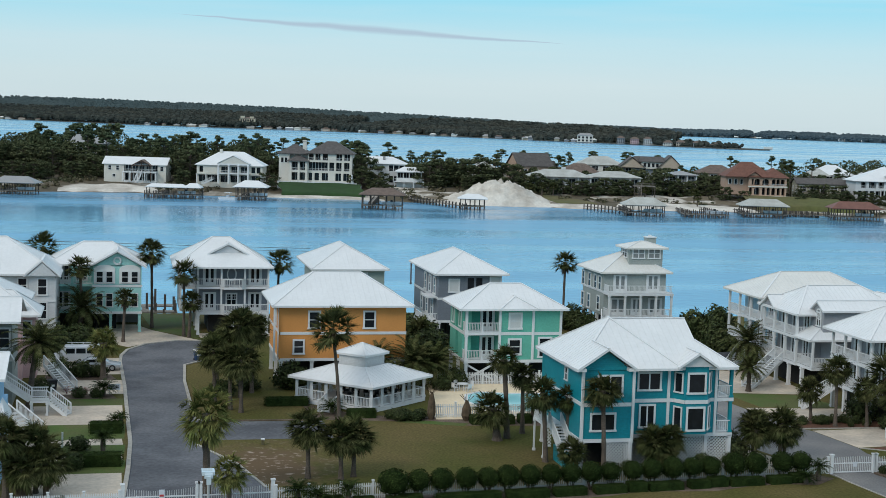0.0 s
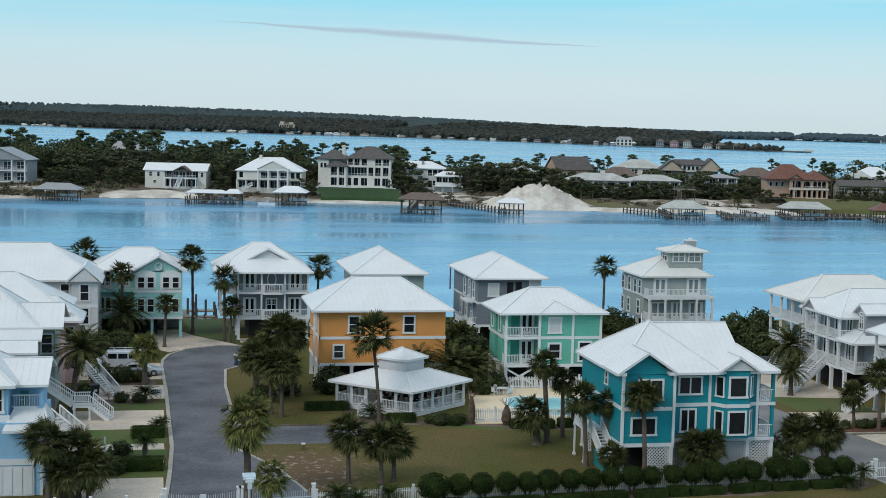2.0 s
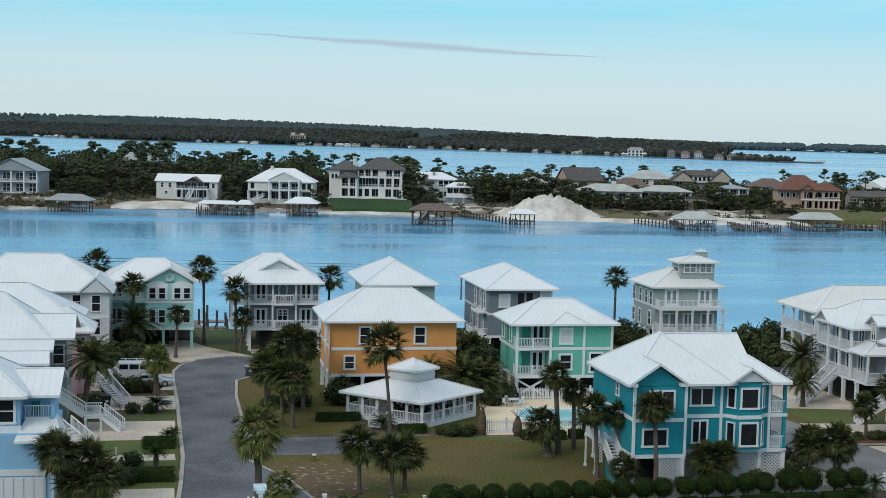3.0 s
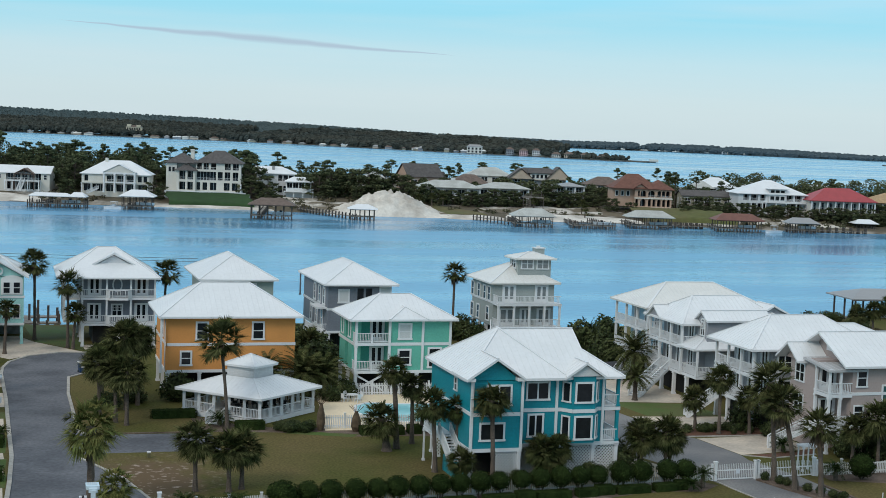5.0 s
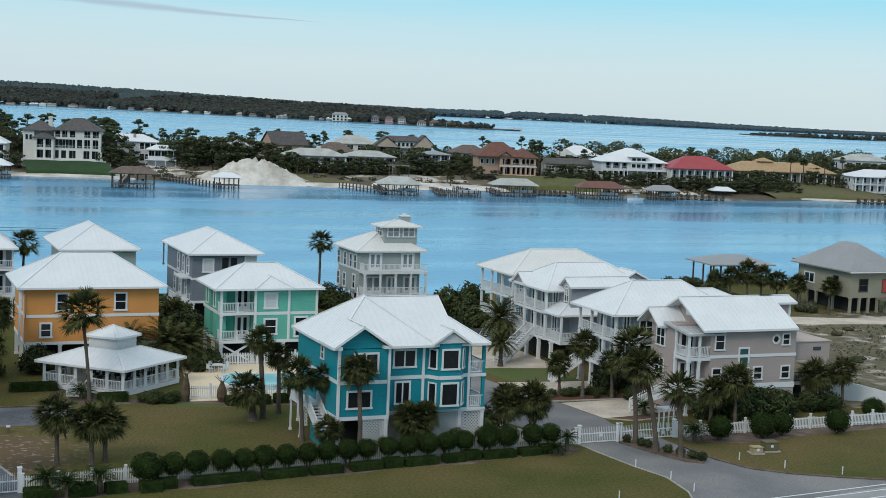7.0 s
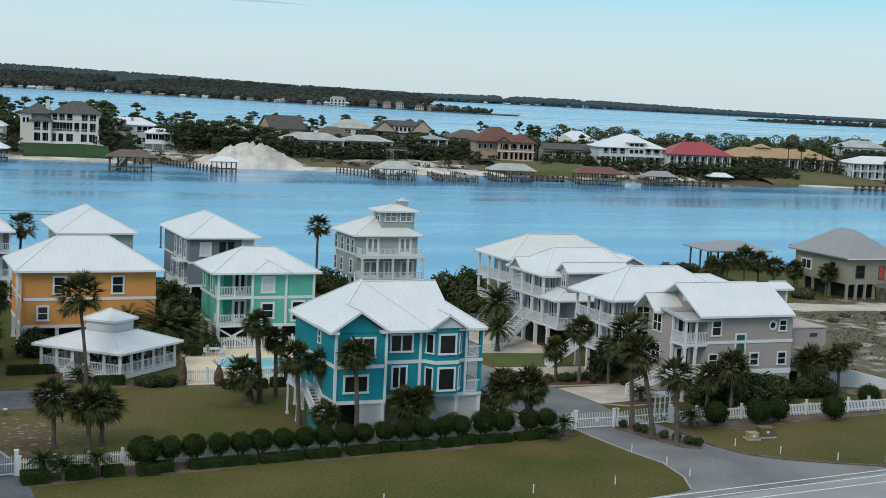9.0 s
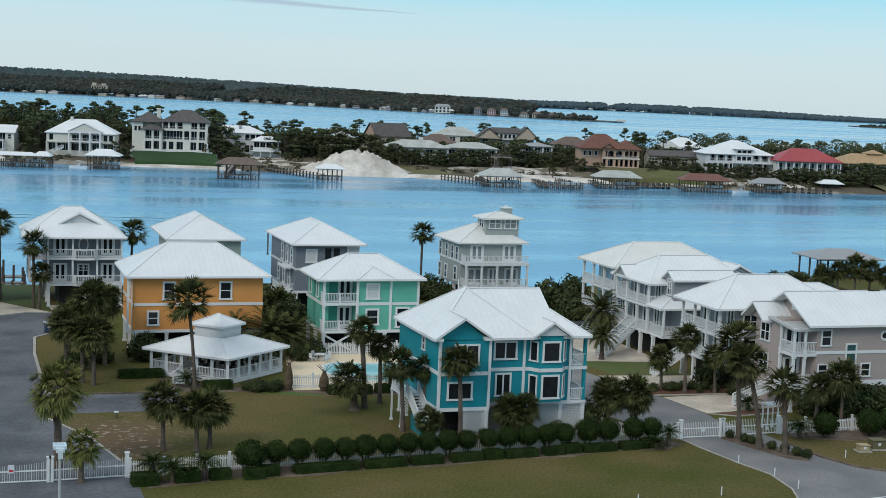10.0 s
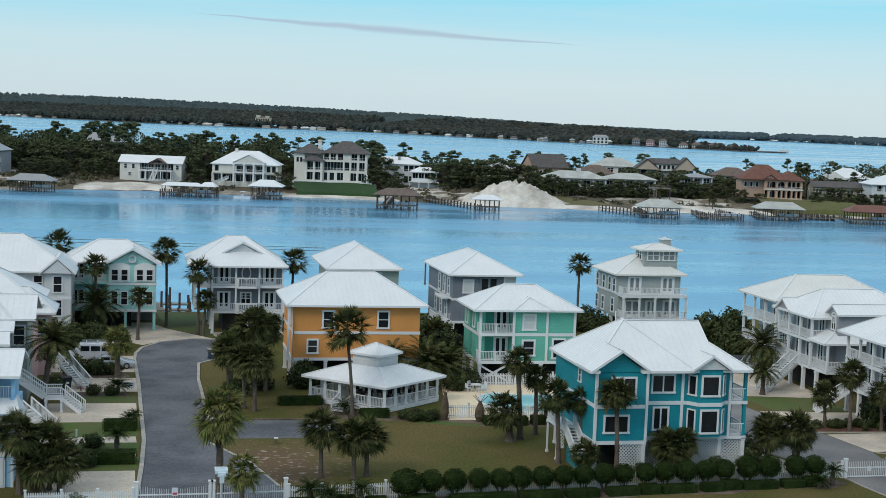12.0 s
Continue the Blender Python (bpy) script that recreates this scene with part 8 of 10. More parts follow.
def boathouse(x, y, w, d, ze, zr, roofmat, turn, label, deck=1.4, lift=True, boat=False, pier=0.0, name="boathouse", posts=5, hipped=True, rails=False):
    """An open timber boathouse on pilings with a roof, deck and boat lift."""
    t = thing(name, x, y, 0, turn, label, "boathouse", "boathouses on the channel")
    for i in range(posts):
        for j in range(3):
            px, py = -w / 2 + 0.3 + (w - 0.6) * i / (posts - 1), -d / 2 + 0.3 + (d - 0.6) * j / 2
            if roofmat:
                part("piling", boxes((px - 0.12, px + 0.12, py - 0.12, py + 0.12, -1.5, ze)), PILING, t)
            else:
                part("piling", boxes((px - 0.17, px + 0.17, py - 0.17, py + 0.17, -1.5, deck + 1.2)), PILING, t)
    part("deck", boxes((-w / 2, w / 2, -d / 2, -d / 2 + 1.6, deck - 0.2, deck), (-w / 2, w / 2, d / 2 - 1.8, d / 2, deck - 0.2, deck), (-w / 2, -w / 2 + 1.5, -d / 2 + 1.6, d / 2 - 1.8, deck - 0.2, deck), (-0.5, 0.5, -d / 2 + 1.6, d / 2 - 1.8, deck - 0.2, deck)), DECKWOOD, t)
    for i in range(int(w / 1.1)):
        px = -w / 2 + 0.45 + i * 1.1
        part("fender_post", boxes((px - 0.13, px + 0.13, -d / 2 - 0.15, -d / 2 + 0.1, -1.5, deck + (0.4 if i % 3 == 0 else -0.2))), PILING, t)
    if roofmat:
        roof(t, hip_planes(-w / 2 - 0.8, w / 2 + 0.8, -d / 2 - 0.8, d / 2 + 0.8, ze, zr, "x", d * 0.5 if hipped else None, (False, False) if hipped else (True, True)), roofmat, None)
        bm = bmesh.new()
        for s in (-1, 1):
            beam(bm, (-w / 2, s * (d / 2 - 0.3), ze - 0.25), (w / 2, s * (d / 2 - 0.3), ze - 0.25), 0.15, 0.35)
        part("header_beam", bm, PILING, t)
    if rails:
        railing(t, (-w / 2, -d / 2 + 0.1), (w / 2, -d / 2 + 0.1), deck, 1.0, 0.4, PILING)
    if boat:
        bm = bmesh.new()
        hull = [(-2.8, 0.75), (1.2, 0.95), (2.4, 0.65), (3.2, 0.02)]
        lo = [bm.verts.new((a + w * 0.22, s * b * 0.5, deck + 0.2)) for s in (1,) for a, b in hull] + [bm.verts.new((a + w * 0.22, -b * 0.5, deck + 0.2)) for a, b in hull[::-1]]
        hi = [bm.verts.new((a * 1.05 + w * 0.22, b, deck + 1.1)) for a, b in hull] + [bm.verts.new((a * 1.05 + w * 0.22, -b, deck + 1.1)) for a, b in hull[::-1]]
        bm.faces.new(lo[::-1]), bm.faces.new(hi)
        for i in range(8):
            bm.faces.new((lo[i], lo[(i + 1) % 8], hi[(i + 1) % 8], hi[i]))
        bmesh.ops.recalc_face_normals(bm, faces=bm.faces)
        b = part("boat_hull", bm, CAR_WHITE, t, "white boat on a lift")
        part("windscreen", boxes((w * 0.22 - 0.4, w * 0.22 + 0.4, -0.5, 0.5, deck + 1.1, deck + 1.7)), GLASS, b)
    if pier:
        part("pier", boxes((-w * 0.3 - 0.7, -w * 0.3 + 0.7, d / 2, d / 2 + pier, deck - 0.2, deck)), DECKWOOD, t)
        for k in range(int(pier / 2.6)):
            for s in (-0.7, 0.7):
                part("pier_pile", boxes((-w * 0.3 + s - 0.13, -w * 0.3 + s + 0.13, d / 2 + 1 + k * 2.6, d / 2 + 1.26 + k * 2.6, -1.5, deck + 0.5)), PILING, t)
    return t


boathouse(140.6, 203, 10.8, 8, 5.4, 6.7, ROOF_GREY, -6, "near boathouse with grey metal roof on dark posts", 1.4, True, True, 0, posts=4)
boathouse(164.0, 203, 12, 8, 5.4, 6.7, ROOF_GREY, -6, "near boathouse with grey metal roof beyond the stilt house", 1.4, True, False, 0, posts=4)
dock = boathouse(3.0, 207, 9, 8, 0, 0, None, 0, "timber dock with tall mooring piles behind the houses", 1.3, False, False, 0, name="mooring_dock", posts=4)
for px, hh in ((-2.4, 4.0), (-1.6, 4.4), (0.2, 3.6), (1.4, 4.2), (2.8, 3.4)):
    part("mooring_pile", boxes((px - 0.16, px + 0.16, -1.0, -0.68, -1, hh)), PILING, dock)
for x in (112.0, 34.4):
    t = thing("davit_post", x, 198.5, 0, 0, "thin dock post with a cross arm at the shore", "post")
    part("upright", boxes((-0.1, 0.1, -0.1, 0.1, -1, 4.2)), PILING, t)
    part("arm", boxes((-0.1, 2.4, -0.08, 0.08, 3.8, 4.0)), PILING, t)

# ---- the far island: houses ----
TURN = -12.7
BUILT = []   # plots that stay clear of trees


def ground_at(x, y):
    return far_height(x, y - far_shore(x))


def far_house(name, x, y, w, d, eave, ridge, wall, roofmat, label, storeys=2, cols=4, porch=True, axis="x", gables=(False, False), base=None, trim=None, tall=0.6, inset=None, core=None, turn=TURN):
    z = ground_at(x, y) - 0.3 if base is None else base
    t = thing(name, x, y, z, turn, label, "house", "houses across the channel")
    BUILT.append((x, y, w, d))
    trim = trim or WHITE
    e, r = eave - z, ridge - z
    part("wall", boxes((-w / 2, w / 2, -d / 2, d / 2, -2.5, e)), wall, t)
    roof(t, hip_planes(-w / 2 - 0.7, w / 2 + 0.7, -d / 2 - 0.7 - (2.4 if porch else 0), d / 2 + 0.7, e, r, axis, inset, gables), roofmat, None)
    if axis == "x":
        for s, g in ((-1, gables[0]), (1, gables[1])):
            if g:
                gable_wall(t, "x", s * w / 2 - 0.1, -d / 2, d / 2, e, r - 0.4, wall)
    elif gables[0]:
        gable_wall(t, "y", -d / 2 - (2.4 if porch else 0), -w / 2, w / 2, e, r - 0.4, wall)
    sh = e / storeys
    for s in range(storeys):
        for c in range(cols):
            cx = -w / 2 + w * (c + 0.5) / cols
            window(t, "F", -d / 2 - 0.01, cx, s * sh + sh * (0.15 if porch else 0.3), min(w / cols * tall, 2.6), sh * (0.66 if porch else 0.5), "pair" if w / cols > 2.6 else "single", 0.14, frame_mat=trim)
        for c in range(2):
            window(t, "L", -w / 2 - 0.01, -d / 4 + d / 2 * c, s * sh + sh * 0.3, 1.1, sh * 0.45, "single", 0.14, frame_mat=trim)
        if porch:
            part("gallery_floor", boxes((-w / 2, w / 2, -d / 2 - 2.4, -d / 2, s * sh - 0.15, s * sh + 0.1)), trim, t)
            for c in range(cols + 1):
                post(t, -w / 2 + 0.2 + (w - 0.4) * c / cols, -d / 2 - 2.2, s * sh + 0.1, (s + 1) * sh - 0.1, 0.45, trim)
            if s:
                railing(t, (-w / 2, -d / 2 - 2.3), (w / 2, -d / 2 - 2.3), s * sh + 0.1, 1.0, 0.5, trim)
    return t


def facade(t, wall, x0, x1, yf, z1, rows, deep=2.2, rail=False, arch=0.0, rough=None):
    """A front wall with real openings, floors behind them and glazed doors at their back.
    rows: (bottom, top, [(from, to), ...]) from the ground up."""
    bm = bmesh.new()
    z = -2.5
    for lo, hi, gaps in rows:
        if lo > z:
            box(bm, x0, x1, yf, yf + 0.4, z, lo)
        x = x0
        for a, b in gaps:
            if a > x:
                box(bm, x, a, yf, yf + 0.4, lo, hi)
            if arch:
                k = (b - a) * 0.3
                for s, c in ((1, a), (-1, b)):
                    v = [bm.verts.new((c, yf + dy, hi)) for dy in (0, 0.4)] + [bm.verts.new((c + s * k, yf + dy, hi)) for dy in (0, 0.4)] + [bm.verts.new((c, yf + dy, hi - k)) for dy in (0, 0.4)]
                    for f in ((0, 2, 4), (1, 5, 3), (2, 3, 5, 4)):
                        bm.faces.new([v[i] for i in f])
            x = b
        if x < x1:
            box(bm, x, x1, yf, yf + 0.4, lo, hi)
        z = hi
    if z < z1:
        box(bm, x0, x1, yf, yf + 0.4, z, z1)
    part("front_wall", bm, wall, t)
    if deep > 0.6:
        for xa in (x0, x1 - 0.3):
            part("side_wall", boxes((xa, xa + 0.3, yf + 0.4, yf + deep, 0, z1)), wall, t)
        for lo, hi, gaps in rows:
            part("loggia_floor", boxes((x0 + 0.3, x1 - 0.3, yf + 0.4, yf + deep, lo - 0.25, lo)), wall, t)
    for n, (lo, hi, gaps) in enumerate(rows):
        for a, b in gaps:
            y = yf + max(deep, 0.42)
            g = part("glazing", boxes((a - 0.1, b + 0.1, y - 0.08, y - 0.02, lo, hi + 0.1)), GLASS, t)
            k = max(1, round((b - a) / 1.3))
            for c in range(1, k):
                x = a + (b - a) * c / k
                part("mullion", boxes((x - 0.06, x + 0.06, y - 0.14, y - 0.08, lo, hi + 0.1)), WHITE, g)
            if rail and n:
                railing(t, (a, yf + 0.1), (b, yf + 0.1), lo, 0.95, 0.4, WHITE, each=False)


def manor(name, x, y, w, d, base, label, turn=TURN):
    """An empty plot for a house built part by part; y is the middle of its depth."""
    BUILT.append((x, y, w, d))
    return thing(name, x, y, base, turn, label, "house", "houses across the channel")


# white cottage: a gabled left end, a dark timber porch and a balcony on white piers
h = manor("white_cottage", 4.6, 549, 23.6, 10, 3.4, "white cottage with dark timber porch gable and balcony")
part("wall", boxes((-11.8, 11.8, -2.6, 5, -2, 6.4), (-11.8, -4.2, -5, -2.6, -2, 6.4), (8.6, 11.8, -5, -2.6, -2, 6.4)), CREAM, h)
roof(h, hip_planes(-12.5, 12.4, -5.6, 5.6, 6.3, 9.0, "x", None, (True, True)), ROOF, None)
gable_wall(h, "x", -11.75, -5, 5, 6.4, 8.6, CREAM), gable_wall(h, "x", 11.55, -5, 5, 6.4, 8.6, CREAM)
facade(h, WHITE, -4.2, 8.6, -5.2, 3.6, [(0.2, 2.9, [(-3.8, -2.4), (-2.1, -0.7), (-0.4, 1.0), (1.3, 2.7), (3.0, 4.4), (4.7, 6.1), (6.4, 8.2)])], 2.5)
roof(h, [[(-0.9, -8.0, 6.0), (3.0, -8.0, 8.2), (3.0, -2, 8.2), (-0.9, -2, 6.0)], [(6.9, -8.0, 6.0), (6.9, -2, 6.0), (3.0, -2, 8.2), (3.0, -8.0, 8.2)]], ROOF_BROWN, None, name="porch_gable")
for p, q in (((-0.6, -7.8, 5.9), (3.0, -7.8, 7.9)), ((6.6, -7.8, 5.9), (3.0, -7.8, 7.9)), ((-0.6, -7.8, 5.9), (6.6, -7.8, 5.9)), ((3.0, -7.8, 5.9), (3.0, -7.8, 7.9))):
    bm = bmesh.new()
    beam(bm, p, q, 0.3)
    part("gable_truss", bm, PINE_BARK, h)
for x in (-0.6, 6.6):
    post(h, x, -7.8, 0, 6.0, 0.4, PINE_BARK)
part("balcony", boxes((-4.2, 8.6, -8.2, -5.2, 3.3, 3.6)), WHITE, h)
for x in (-4.0, -1.2, 1.6, 4.4, 8.4):
    post(h, x, -8.0, 0, 3.3, 0.35)
railing(h, (-4.2, -8.1), (8.6, -8.1), 3.6, 1.0, 0.4, each=False)
for x in (-3, -0.4, 2.2, 4.8, 7.2):
    window(h, "F", -2.62, x, 3.7, 1.9, 2.3, "slider", 0.1)
for x in (-9.6, -6.6, 10.2):
    window(h, "F", -5.02, x, 4.0, 1.0, 1.6, "sash", 0.14)
window(h, "F", -5.02, -8.0, 1.4, 1.0, 1.0, "sash", 0.14)
stairs(h, (2.0, -12.0), (2.6, -8.2), -0.2, 3.5, 1.6)

# white house with a two-storey portico
h = manor("white_gallery_house", 39.6, 537, 25.4, 12, 3.8, "white house with pedimented two-storey portico and columns")
facade(h, CREAM, -12.4, 12.4, -6, 6.9, [(0.3, 2.9, [(-11.6, -9.0), (-8.4, -4.4), (-3.4, -0.4), (0.4, 3.4), (4.2, 7.0), (8.4, 11.8)]), (4.0, 6.2, [(-11.4, -10.0), (-3.2, -0.2), (0.6, 3.4), (4.2, 6.8), (8.2, 9.6), (10.2, 11.6)])], 1.6)
part("wall", boxes((-12.4, 12.4, -4.4, 6, 0, 6.9)), CREAM, h)
roof(h, hip_planes(-13.1, 13.1, -6.7, 6.7, 6.8, 11.8, "x", 8.6), ROOF, None)
roof(h, [[(-4.4, -8.8, 7.6), (1.6, -8.8, 10.6), (1.6, 0, 10.6), (-4.4, 0, 7.6)], [(7.8, -8.8, 7.6), (7.8, 0, 7.6), (1.6, 0, 10.6), (1.6, -8.8, 10.6)]], ROOF, None, name="portico_roof")
gable_wall(h, "y", -8.5, -4.1, 7.5, 7.5, 10.3, CREAM, name="pediment")
part("entablature", boxes((-4.2, 7.6, -8.6, -6, 6.9, 7.5)), WHITE, h)
part("portico_floor", boxes((-4.2, 7.6, -8.6, -6, 3.5, 3.85)), WHITE, h)
railing(h, (-4.2, -8.5), (7.6, -8.5), 3.85, 1.0, 0.4, each=False)
for x in (-3.9, 0.0, 3.6, 7.3):
    bm = bmesh.new()
    tube(bm, [((0, 0, 0), 0.5), ((0, 0, 0.3), 0.5), ((0, 0, 0.35), 0.4), ((0, 0, 6.5), 0.36), ((0, 0, 6.55), 0.5), ((0, 0, 6.9), 0.5)], 10)
    part("column", bm, WHITE, h).location = (x, -8.3, 0)
for xa, xb in ((-12.4, -4.4), (7.8, 12.4)):
    part("side_porch_roof", boxes((xa, xb, -8.0, -6, 3.2, 3.4)), ROOF_FADED, h)
for x in (-12.1, -8.6, 12.1):
    post(h, x, -7.8, 0, 3.2, 0.3)
part("chimney", boxes((-4.6, -3.6, -1, 0, 8, 12.6)), CREAM, h)
stairs(h, (-9.5, -10.5), (-6.0, -8.6), -0.4, 1.4, 1.6)

# mansion
h = manor("white_mansion", 72, 537, 28, 13, 4.7, "three-storey white mansion with dark hip roofs, loggias and chimney")
part("wall", boxes((-13.9, 14.1, -4, 6.5, 0, 11.3), (-13.9, -9.9, -6, -4, 0, 10.6)), CREAM, h)
facade(h, CREAM, -2.8, 14.1, -6.4, 11.3, [(0.8, 3.7, [(-2.49, -1.08), (-0.22, 1.52), (2.60, 4.98), (7.79, 9.96), (10.82, 12.99)]), (4.5, 7.8, [(-2.49, 4.76), (5.41, 7.25), (8.01, 10.07), (11.04, 13.10)]), (8.5, 11.0, [(-2.49, -0.65), (0.00, 1.95), (2.81, 4.76), (8.01, 10.18), (11.04, 13.21)])], 2.4, True)
facade(h, CREAM, -9.9, -2.8, -8.2, 8.3, [(0.8, 3.8, [(-8.77, -6.50), (-5.74, -3.68)]), (4.6, 7.8, [(-8.77, -6.50), (-5.74, -3.68)])], 4.0, True)
roof(h, hip_planes(-3.6, 14.9, -7.2, 7.2, 11.2, 15.8, "x", 7.4), ROOF_DARK, None)
roof(h, hip_planes(-14.7, -2.0, -7.0, 7.2, 10.9, 14.6, "y", 7.2), ROOF_DARK, None, name="wing_roof")
roof(h, hip_planes(-10.7, -2.0, -9.0, -3.0, 8.2, 10.4, "x", 4.0), ROOF_DARK, None, name="bay_roof")
part("chimney", boxes((-5.3, -3.9, -2, -0.8, 12, 16.0), (-5.5, -3.7, -2.2, -0.6, 15.5, 15.8)), CREAM, h)
part("terrace", boxes((-13.9, 14.4, -10.4, -6.4, -3.4, 0.0), (-13.9, 14.4, -10.6, -10.2, -0.6, 0.5)), WHITE, h)
for x in (-12.6, -11.2):
    window(h, "F", -6.02, x, 7.4, 0.9, 1.8, "single", 0.1)
for i in range(12):
    part("garden_step", boxes((14.6 + 0.32 * i + 1.2 * math.sin(i * 0.8), 16.4 + 0.32 * i + 1.2 * math.sin(i * 0.8), -12.5 - 1.0 * i, -11.4 - 1.0 * i, -4.6, 0.4 - 0.36 * i)), WHITE, h)
part("stair_wall", boxes((14.1, 14.6, -11, -6.4, -0.5, 3.4), (14.6, 15.2, -12.4, -11, -0.5, 1.6)), WHITE, h)

# raised beach house and its lower wing
h = manor("white_beach_house", 100, 541, 15, 10, 4.4, "white raised beach house with glazed corner galleries")
part("wall", boxes((-7.0, 7.0, -2.6, 5, 0, 8.0), (-7.0, 1.0, -5, -2.6, 0, 8.0)), WHITE_SIDING, h)
roof(h, hip_planes(-8.0, 8.4, -6.0, 5.8, 8.0, 10.6, "x", None, (True, False)), ROOF, None)
gable_wall(h, "x", -7.0, -5, 5, 8.0, 10.0, WHITE_SIDING)
facade(h, WHITE, 1.0, 7.6, -5.2, 8.0, [(0.6, 3.2, [(1.4, 3.0), (3.4, 5.0), (5.4, 7.2)]), (5.0, 7.4, [(1.3, 3.0), (3.3, 5.1), (5.4, 7.3)])], 2.5, True)
part("chimney", boxes((-1.2, -0.2, -3, -2, 8, 10.8)), ROOF_GREY, h)
for x in (-5.4, -2.6):
    window(h, "F", -5.02, x, 5.2, 1.3, 1.7, "pair", 0.14)
h = manor("white_side_wing", 107.2, 530, 9.6, 7, 4.3, "lower white wing with an open raised deck")
part("wall", boxes((-4.2, 4.2, -1.6, 3.4, 0, 5.6)), WHITE_SIDING, h)
facade(h, WHITE, -4.8, 4.8, -3.6, 5.6, [(3.0, 5.0, [(-4.4, -2.4), (-2.1, -0.1), (0.2, 2.2), (2.5, 4.5)])], 2.0)
roof(h, hip_planes(-5.6, 5.6, -4.6, 4.2, 5.5, 7.2, "x", 3.4), ROOF, None)
part("deck", boxes((-5.6, 5.8, -6.4, -3.6, 1.5, 1.8)), WHITE, h)
railing(h, (-5.6, -6.3), (5.8, -6.3), 1.8, 1.0, 0.4, each=False)
for x in (-5.4, -1.8, 1.8, 5.6):
    post(h, x, -6.1, -1.0, 1.5, 0.3)

h = far_house("brown_gabled_house", 171, 583, 16, 12, 11.4, 17.0, PEACH, ROOF_DARK, "peach house with steep dark brown gabled roof", 1, 3, False, gables=(True, True), base=4.5, turn=10)
part("wing_wall", boxes((7.9, 11.5, -4, 4, 0, 6.0)), PEACH, h)
roof(h, hip_planes(7.6, 12.0, -4.6, 4.6, 6.0, 9.2, "x", None, (True, True)), ROOF_DARK, None, name="wing_roof")
h = far_house("low_white_house", 165.4, 523, 24, 10, 9.6, 12.2, WHITE_SIDING, ROOF_FADED, "low white house with broad pale metal roof", 1, 5, True, base=4.5)
part("cupola", boxes((1, 2.6, -1, 1, 7.2, 8.6)), WHITE_SIDING, h)
part("timber_deck", boxes((-4, 8, -13, -8, 1.2, 1.5)), DECKWOOD, h)
railing(h, (-4, -12.9), (8, -12.9), 1.5, 1.0, 0.4, DECKWOOD)
for x in (-3.8, 0, 4, 7.8):
    post(h, x, -12.7, -2.0, 1.2, 0.3, PILING)
far_house("long_white_house", 186.9, 520, 19.5, 10, 9.9, 12.0, WHITE_SIDING, ROOF_FADED, "long low white house with pale roof", 1, 5, True, base=5)
far_house("cream_hip_house", 202.1, 581, 19, 12, 12.8, 16.4, CREAM, ROOF_FADED, "cream house with pale hip roof", 2, 4, False)
# dark cross-gabled house
h = far_house("dark_roofed_house", 219.7, 568, 24, 12, 12.6, 17.0, LIGHT_GREY, ROOF_DARK, "house with dark cross-gabled roofs and white dormer", 2, 4, False, base=5.5)
part("dormer_wall", boxes((-4, 5, -7.4, -2, 6.4, 9.6)), CREAM, h)
for x in (-2.4, -0.6, 1.2, 3.0):
    window(h, "F", -7.42, x, 7.2, 1.1, 1.6, "single", 0.12)
roof(h, hip_planes(-5.0, 6.0, -8.2, 0, 9.5, 11.6, "x", 1.0), ROOF_DARK, None, name="dormer_roof")
for x, zt in ((8.5, 12.4), (-8.0, 11.4)):
    roof(h, [[(x - 6, -8.8, 6.6), (x, -8.8, zt), (x, 0, zt), (x - 6, 0, 6.6)], [(x + 6, -8.8, 6.6), (x + 6, 0, 6.6), (x, 0, zt), (x, -8.8, zt)]], ROOF_DARK, None, name="cross_gable")
    gable_wall(h, "y", -8.2, x - 5.4, x + 5.4, 6.8, zt - 0.5, BEIGE)
h = far_house("slate_stilt_house", 212, 513, 11, 8, 11.6, 13.0, LIGHT_GREY, ROOF_GREY, "grey stilt house with deck and long stairs", 2, 3, True, base=5)
stairs(h, (5, -18), (-3, -7), -3, 3.2, 1.4, True, DECKWOOD)
h = manor("shore_lookout", 191, 497, 8, 6, 3.6, "weathered timber lookout deck on tall posts")
part("deck", boxes((-4, 4, -3, 3, 3.6, 3.9)), DECKWOOD, h)
railing(h, (-4, -2.9), (4, -2.9), 3.9, 1.0, 0.4, DECKWOOD)
for x in (-3.8, 0, 3.8):
    for y in (-2.8, 2.8):
        post(h, x, y, -0.6, 5.8 if y > 0 else 3.6, 0.3, PILING)
stairs(h, (-3, -12), (-2, -3), -2.4, 3.7, 1.3, True, DECKWOOD)

# terracotta villa with a ground-floor arcade
h = manor("terracotta_villa", 234, 494, 25.5, 12, 5.2, "peach villa with terracotta hip roofs and a white arcade")
part("wall", boxes((-11.2, 11.4, -3.8, 6, 0, 7.0)), PEACH, h)
facade(h, PEACH, -3.0, 11.4, -6.2, 7.0, [(0.2, 2.9, [(-2.70, -1.60), (-0.80, 1.30), (2.20, 3.40), (4.00, 5.20), (5.80, 7.20), (7.80, 9.00), (9.60, 10.80)]), (3.9, 6.2, [(-1.80, -1.10), (-0.80, 1.40), (2.20, 4.80), (5.80, 7.20), (7.50, 8.80), (9.10, 10.60)])], 2.3, False, 1.0)
part("terrace_band", boxes((-3.2, 11.7, -6.6, -6.2, 3.1, 3.5)), CREAM, h)
railing(h, (2.2, -6.5), (11.4, -6.5), 3.5, 0.9, 0.4, each=False)
roof(h, hip_planes(-12.0, 6.4, -7.2, 7.0, 7.0, 12.4, "x", 7.0), ROOF_TERRA, None)
